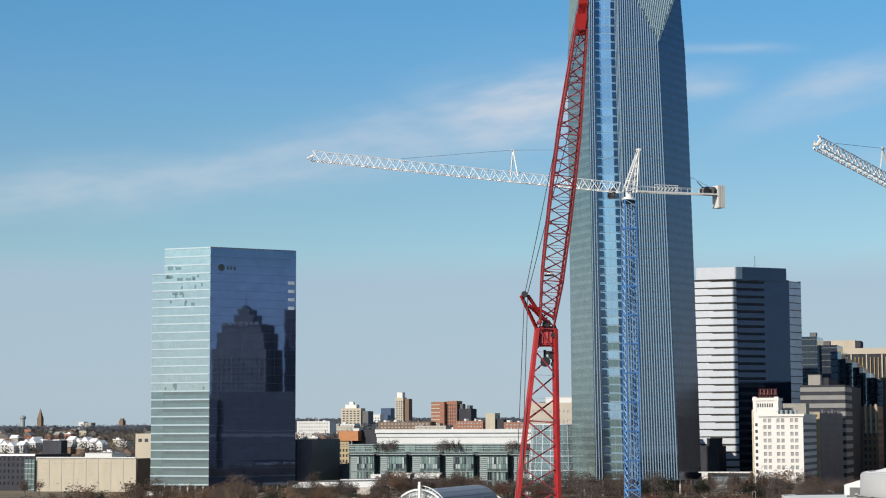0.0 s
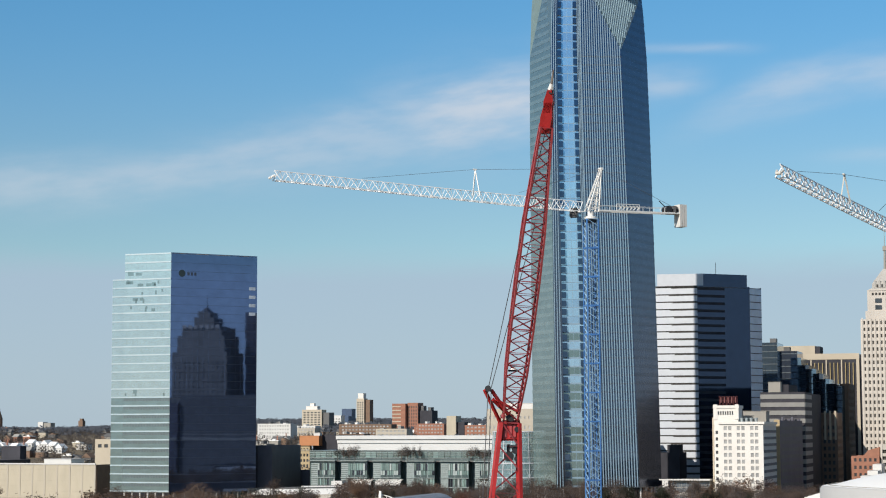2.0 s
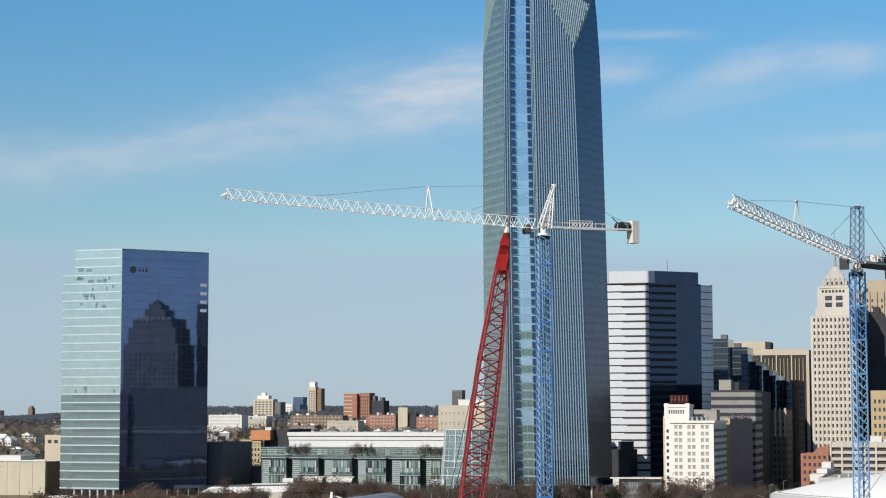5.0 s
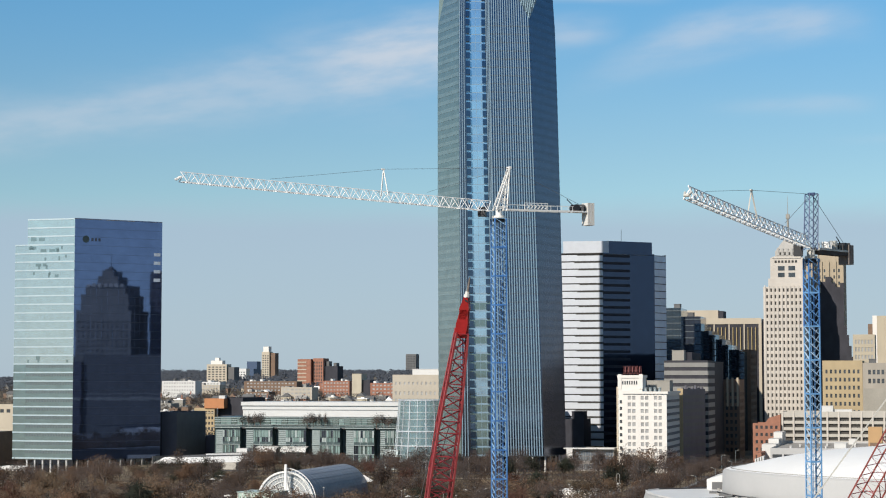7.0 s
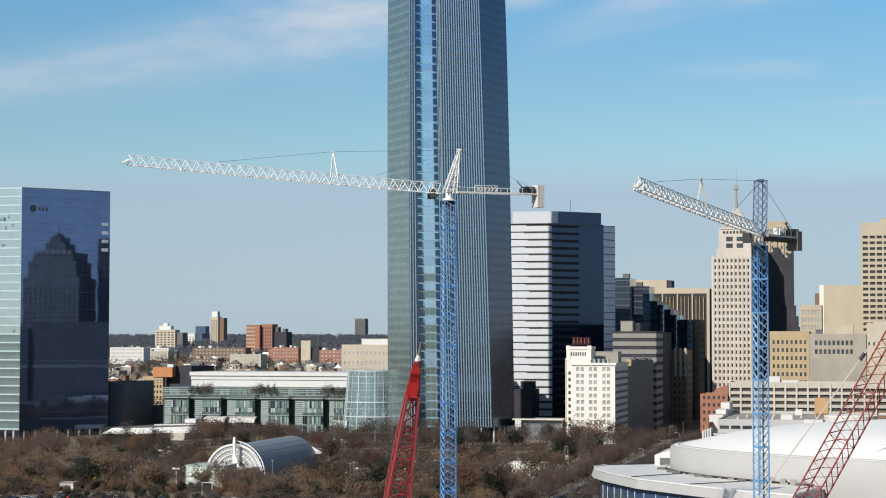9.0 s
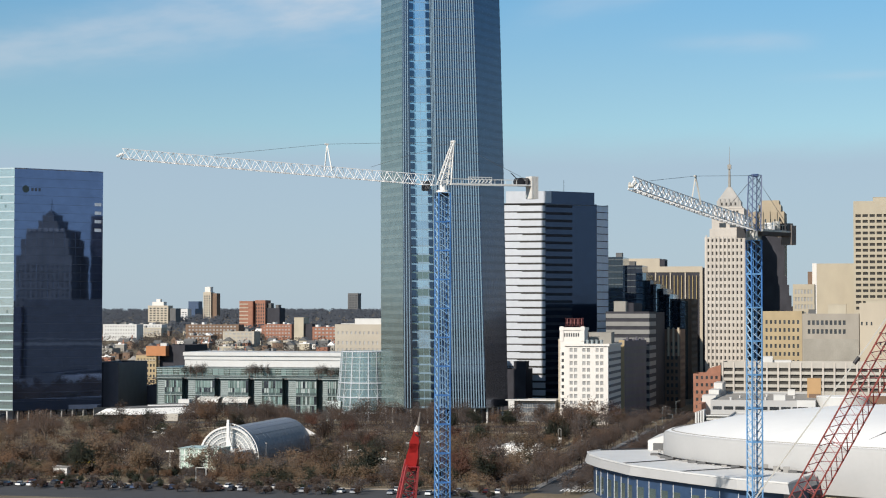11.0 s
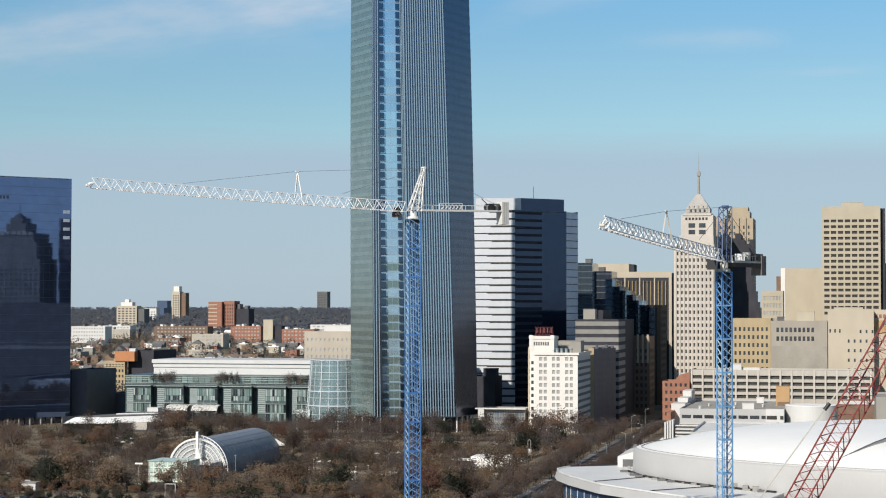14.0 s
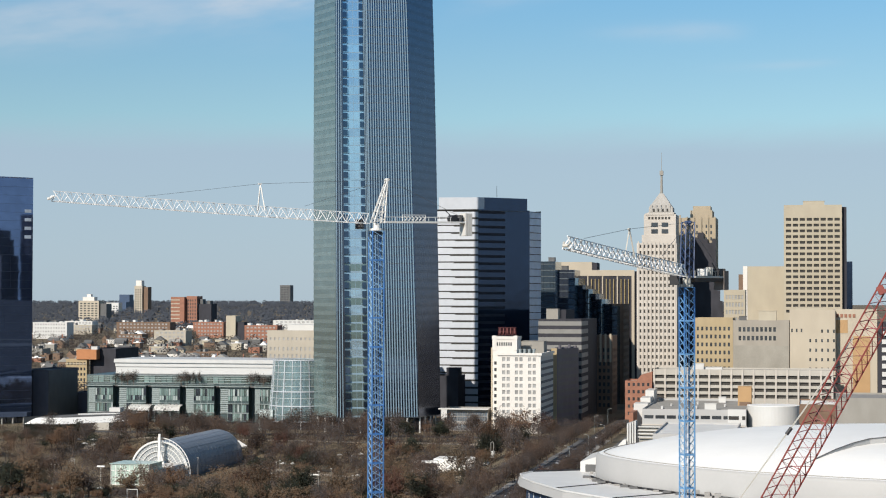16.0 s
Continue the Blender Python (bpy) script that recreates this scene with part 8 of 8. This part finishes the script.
def scatter(name, label, material, count, umin, umax, vmin, vmax, smin, smax, seed, power=1.0, flakes=14, fine=0.1):
    """Tree clumps far off, joined: each a crown of small twig flakes that face outward, with gaps."""
    rng = np.random.default_rng(seed)
    v = vmin + (vmax - vmin) * rng.random(count) ** power
    u = rng.uniform(umin, umax, count) * v / vmin
    x, y = u * U.x + v * V.x, u * U.y + v * V.y
    g = np.array([land(a, b) for a, b in zip(x, y)])
    s = rng.uniform(smin, smax, count)
    n = count * flakes
    d = rng.normal(0, 1, (n, 3))
    d /= np.linalg.norm(d, axis=1)[:, None]
    S = np.repeat(s, flakes)[:, None]
    c = np.repeat(np.stack([x, y, g + s * 0.52], 1), flakes, 0)
    p = c + d * S * np.array([0.5, 0.5, 0.46]) * rng.uniform(0.45, 1.0, (n, 1)) ** 0.5
    nrm = d * 0.8 + rng.normal(0, 0.14, (n, 3)) + np.array([-0.1, -0.35, 0.9])
    nrm /= np.linalg.norm(nrm, axis=1)[:, None]
    a = np.cross(nrm, rng.normal(0, 1, (n, 3)))
    a /= np.linalg.norm(a, axis=1)[:, None]
    b = np.cross(nrm, a)
    a *= S * rng.uniform(0.6, 1.4, (n, 1)) * fine
    b *= S * rng.uniform(0.6, 1.4, (n, 1)) * fine
    verts = np.stack([p - a, p - b * 0.8, p + a, p + b], 1).reshape(-1, 3)
    me = bpy.data.meshes.new(name)
    me.from_pydata(verts.tolist(), [], np.arange(4 * n).reshape(-1, 4).tolist())
    me.materials.append(M[material])
    tagged(new(name, me), label, "woods", kind="stuff")


scatter("woods", "bare brown winter trees between the houses", "woods_near", 6200, -420, 420, 1180, 2400, 4, 9, 1, 1.0, 36, 0.08)
scatter("woods", "winter woods reaching the horizon, greyed for distance haze", "woods", 11000, -700, 800, 2150, 4900, 7, 11, 2, 0.8, 21, 0.15)


def grove(name, label, material, spots, seed, flakes, size):
    """Crowns of trees standing too close to be told apart: many fine twigs and dry leaves."""
    rng = random.Random(seed)
    verts, faces = [], []
    for x, y, h in spots:
        g = land(x, y)
        lobes = [(rng.gauss(0, 0.2) * h, rng.gauss(0, 0.2) * h, h * rng.uniform(0.35, 0.85), h * rng.uniform(0.13, 0.24)) for k in range(7)]
        for f in range(flakes):
            lx, ly, lz, lr = rng.choice(lobes)
            p = Vector((x + lx + rng.gauss(0, lr * 0.7), y + ly + rng.gauss(0, lr * 0.7), g + max(0.6, lz + rng.gauss(0, lr * 0.6))))
            n = Vector((rng.gauss(0, 0.8), rng.gauss(0, 0.8), rng.gauss(0.5, 0.6))).normalized()
            o = n.orthogonal().normalized() * size * rng.uniform(0.5, 1.2)
            q = n * size * rng.uniform(1.0, 3.0)
            b = len(verts)
            verts += [tuple(p - o * 0.6), tuple(p + o * 0.6), tuple(p + q + o * 0.3), tuple(p + q - o * 0.3)]
            faces.append((b, b + 1, b + 2, b + 3))
        b = len(verts)
        for k in range(3):
            verts += [(x + 0.16 * math.cos(2.1 * k), y + 0.16 * math.sin(2.1 * k), g - 0.05), (x + 0.08 * math.cos(2.1 * k), y + 0.08 * math.sin(2.1 * k), g + h * 0.6)]
        for k in range(3):
            j = (k + 1) % 3
            faces.append((b + 2 * k, b + 2 * j, b + 2 * j + 1, b + 2 * k + 1))
    me = bpy.data.meshes.new(name)
    me.from_pydata(verts, [], faces)
    me.materials.append(M[material])
    tagged(new(name, me), label, "grove", kind="stuff")


def groves():
    rng = random.Random(77)
    sets = {"leaf0": [], "leaf2": [], "leaf1": [], "leaf3": [], "leaf5": []}
    while sum(len(v) for v in sets.values()) < 800:
        x, y = rng.uniform(-400, -105), rng.uniform(570, 900)
        if -282 < x < -236 and 630 < y < 812 or -168 < x < -118 and 720 < y < 776 or 884 < y < 890 or -425 < x < -325 and y > 846:
            continue
        dens = noise.noise((x * 0.016, y * 0.016, 3)) * 0.5 + 0.5
        if y < 760 and rng.random() > 1.6 * dens - 0.3 or y < 790 and rng.random() > 0.25 + dens:
            continue
        t = noise.noise((x * 0.02, y * 0.02, 9))
        key = "leaf3" if t < -0.28 and rng.random() < 0.5 else "leaf1" if t > 0.2 and rng.random() < 0.6 else "leaf2" if rng.random() < 0.45 else "leaf0"
        if y < 735 and key != "leaf3" and noise.noise((x * 0.025, y * 0.025, 21)) > -0.08:
            key = "leaf5"
        low = -290 < x < -200 and y < 640
        sets[key].append((x, y, rng.uniform(2.0, 4.0) if low else rng.uniform(4, 10) if y < 850 else rng.uniform(7, 11)))
    for i in range(560):    # shrubs and saplings on the open ground to the south
        x, y = rng.uniform(-330, -108), rng.uniform(568, 690)
        if -272 < x < -240 and 640 < y:
            continue
        t = noise.noise((x * 0.03, y * 0.03, 5))
        key = "leaf3" if t < -0.12 and rng.random() < 0.5 else "leaf1" if t > 0.1 and rng.random() < 0.55 else rng.choice(("leaf0", "leaf5", "leaf5", "leaf2"))
        sets[key].append((x, y, rng.uniform(1.6, 4.0) if -262 < x < -214 else rng.uniform(2.5, 6.5)))
    for i in range(44):     # clumps of evergreens along the south edge
        c = -290 + 31 * (i % 6)
        sets["leaf3"].append((c + rng.gauss(0, 4.5), rng.uniform(590, 604), rng.uniform(2.0, 3.4) if -262 < c < -214 else rng.uniform(4, 6.5)))
    for i in range(110):    # low hedges between the rows of parked cars
        sets[rng.choice(("leaf0", "leaf2", "leaf3", "leaf0"))].append((rng.uniform(-300, -108), rng.choice((545, 549, 557.4, 565.6)) + rng.uniform(-0.7, 0.7), rng.uniform(1.4, 3.2)))
    for i in range(26):     # small trees between the parked cars
        sets[rng.choice(("leaf0", "leaf2", "leaf3"))].append((rng.uniform(-290, -110), rng.choice((549, 557, 566)) + rng.uniform(-1, 1), rng.uniform(2.5, 5.5)))
    for i in range(90):     # both verges of the avenue
        x, y = rng.choice((rng.uniform(-109, -103.5), rng.uniform(-92.5, -87))), rng.uniform(560, 760)
        sets[rng.choice(("leaf0", "leaf2"))].append((x, y, rng.uniform(4.5, 7.5)))
    for key, label in (("leaf0", "brown bare crowns filling the park"), ("leaf2", "grey bare crowns filling the park"), ("leaf1", "rust-brown dry crowns in the park"), ("leaf3", "dark evergreen shrubs in the park"), ("leaf5", "pale tan dry crowns in the park")):
        grove("grove", label, key, sets[key], len(key) + ord(key[-1]), 330, 0.25)


groves()


# ---- cars and lamps ----
def make_car(paint):
    bm = bmesh.new()
    c = thing("car", (0, 0, 0), "parked car at the kerb", "car", "parked cars")
    prism(bm, [(-2.2, -0.88), (2.2, -0.88), (2.2, 0.88), (-2.2, 0.88)], 0.35, 0.95, [(-2.15, -0.82), (2.1, -0.82), (2.1, 0.82), (-2.15, 0.82)])
    part("body", bm, paint, c)
    bm = bmesh.new()
    prism(bm, [(-1.7, -0.78), (1.1, -0.78), (1.1, 0.78), (-1.7, 0.78)], 0.95, 1.45, [(-1.2, -0.65), (0.4, -0.65), (0.4, 0.65), (-1.2, 0.65)])
    part("cabin", bm, M["g_dark"], c)
    part("roof", boxes((-1.2, 0.4, -0.66, 0.66, 1.45, 1.5)), paint, c)
    for x in (-1.35, 1.35):
        for y in (-0.8, 0.8):
            bm = bmesh.new()
            bar(bm, (x, y - 0.1, 0.33), (x, y + 0.1, 0.33), 0.33, 12)
            part("wheel", bm, M["dark"], c)
    return c


def cars():
    rng = random.Random(8)
    protos = [make_car(M["car%d" % i]) for i in range(5)]
    for i, p in enumerate(protos):
        p.matrix_basis = pose(-292 + 3.1 * i, 553, 0.05, 0, 0, 90)
    names = ["white parked car at the kerb", "black parked car at the kerb", "silver parked car at the kerb", "red parked car at the kerb", "dark blue parked car at the kerb"]
    for i, p in enumerate(protos):
        tagged(p, names[i])
    for i in range(84):
        x, y = -272 + 3.9 * (i % 42) + rng.uniform(-0.4, 0.4), 553.0 if i < 42 else 561.5
        if rng.random() < 0.4:
            continue
        copy_thing(rng.choice(protos[:1] * 3 + protos[1:3] * 2 + protos), pose(x, y + rng.uniform(-0.4, 0.4), 0.05, 0, 0, 90 + rng.uniform(-3, 3)))
    for i in range(9):
        copy_thing(rng.choice(protos), pose(ROBX + rng.choice((-3.2, 0, 3.2)), 690 + i * 30 + rng.uniform(-8, 8), 0.05, 0, 0, 90))
    for i in range(5):
        x, y = ROBX + rng.choice((-6, 6)), 740 + i * 66
        lamp = thing("street_lamp", (x, y, 0.2), "grey steel street lamp beside the avenue", "street lamp", "street lamps")
        bm = bmesh.new()
        bar(bm, (x, y, 0.2), (x, y, 8.2), 0.09, 6, 0.06)
        part("pole", bm, M["steel"], lamp)
        bm = bmesh.new()
        bar(bm, (x, y, 8.1), (x + (1.6 if x < ROBX else -1.6), y, 8.5), 0.06)
        part("arm", bm, M["steel"], lamp)
        part("lantern", boxes((x + (1.2 if x < ROBX else -2.0), x + (2.0 if x < ROBX else -1.2), y - 0.15, y + 0.15, 8.4, 8.6)), M["grey"], lamp)
    for i in range(14):
        x, y = rng.uniform(-300, -130), rng.uniform(605, 720)
        lamp = thing("street_lamp", (x, y, 0), "slim grey park lamp post", "street lamp", "park lamps")
        bm = bmesh.new()
        bar(bm, (x, y, 0), (x, y, 9), 0.1, 6, 0.06)
        part("pole", bm, M["concrete"], lamp)
        part("lantern", boxes((x - 0.35, x + 0.35, y - 0.15, y + 0.15, 9, 9.3)), M["grey"], lamp)
        lamp.location.z = land(x, y)


cars()


# ---- city to the east, which the mirror glass reflects ----
def east_city():
    # unseen block, added to darken the arena's band in the blue glass
    block("service_building", -45, 70, 772, 792, 10.5, M["dkgrey"], "low dark service building behind the arena", None, None, roof=M["roofdk"], category="hall")
    def east_block(x, y, w, d, h, wall, label, glazed=True):
        """A plain block with rows of real openings towards the west and a dark core behind them."""
        b = thing("office_building", (x + w / 2, y + d / 2, 0), label, "office building")
        bm = bmesh.new()
        for (ox, oy), u, W, rows in (((x, y), (1, 0, 0), w, 0), ((x + w, y), (0, 1, 0), d, 0), ((x + w, y + d), (-1, 0, 0), w, 0), ((x, y + d), (0, -1, 0), d, glazed)):
            n = int(h / 4.2) if rows else 0
            punched(bm, (ox, oy, 0), u, W, 0.02, h, holes(W, max(4, int(W / 4.4)), 2.0, 1.2) if rows else [], levels(n - 1, 3, 4.1, 2.2) if rows else [], 0.5)
        part("wall", bm, wall, b)
        part("core", boxes((x + 0.5, x + w - 0.5, y + 0.5, y + d - 0.5, 0.03, h - 1.0)), wall, b)
        part("roof", boxes((x + 0.3, x + w - 0.3, y + 0.3, y + d - 0.3, h - 1.0, h - 0.4)), M["roofdk"], b)
        return b

    # stepped tower with a pale crown ledge and a mast
    b = east_block(150, 680, 44, 50, 104, M["stone_dim"], "stepped stone office tower with a slim mast")
    part("upper_stage", boxes((151, 190, 684, 727, 103.6, 118), (153, 188, 688, 724, 118, 126)), M["stone_dim"], b)
    for y0 in range(689, 723, 5):
        part("crown_ledge", boxes((152.2, 152.9, y0, y0 + 3.4, 124.2, 127.2)), M["limestone"], b)
    part("upper_stage", boxes((158, 182, 697, 715, 126, 134), (160, 180, 700, 711, 134, 139)), M["stone_dim"], b)
    bm = bmesh.new()
    prism(bm, [(162, 701), (176, 701), (176, 709), (162, 709)], 139, 143, [(167, 704), (171, 704), (171, 706), (167, 706)])
    bar(bm, (169, 705.1, 142.5), (169, 705.1, 154), 0.35, 6, 0.12)
    part("crown", bm, M["dkgrey"], b)
    east_block(162, 742.5, 40, 30, 138, M["slate"], "slim dark office tower")
    b = east_block(120, 700, 26, 90, 66, M["dkgrey"], "dark stone office block east of the arena", False)
    part("string_course", boxes((119.6, 119.99, 700, 790, 28, 30.6), (119.7, 119.99, 700, 790, 33, 33.8)), M["grey"], b)
    b = east_block(118, 640, 30, 58, 60, M["slate"], "dark office block east of the arena", False)
    part("string_course", boxes((117.6, 117.99, 640, 698, 28, 30.6)), M["grey"], b)
    east_block(235, 590, 110, 60, 66, M["dkgrey"], "dark stone office block east of the arena")
    east_block(235, 690, 60, 120, 64, M["brown"], "brown brick office block east of the arena")
    east_block(240, 830, 60, 60, 60, M["dkgrey"], "dark stone office block east of the arena")


east_city()
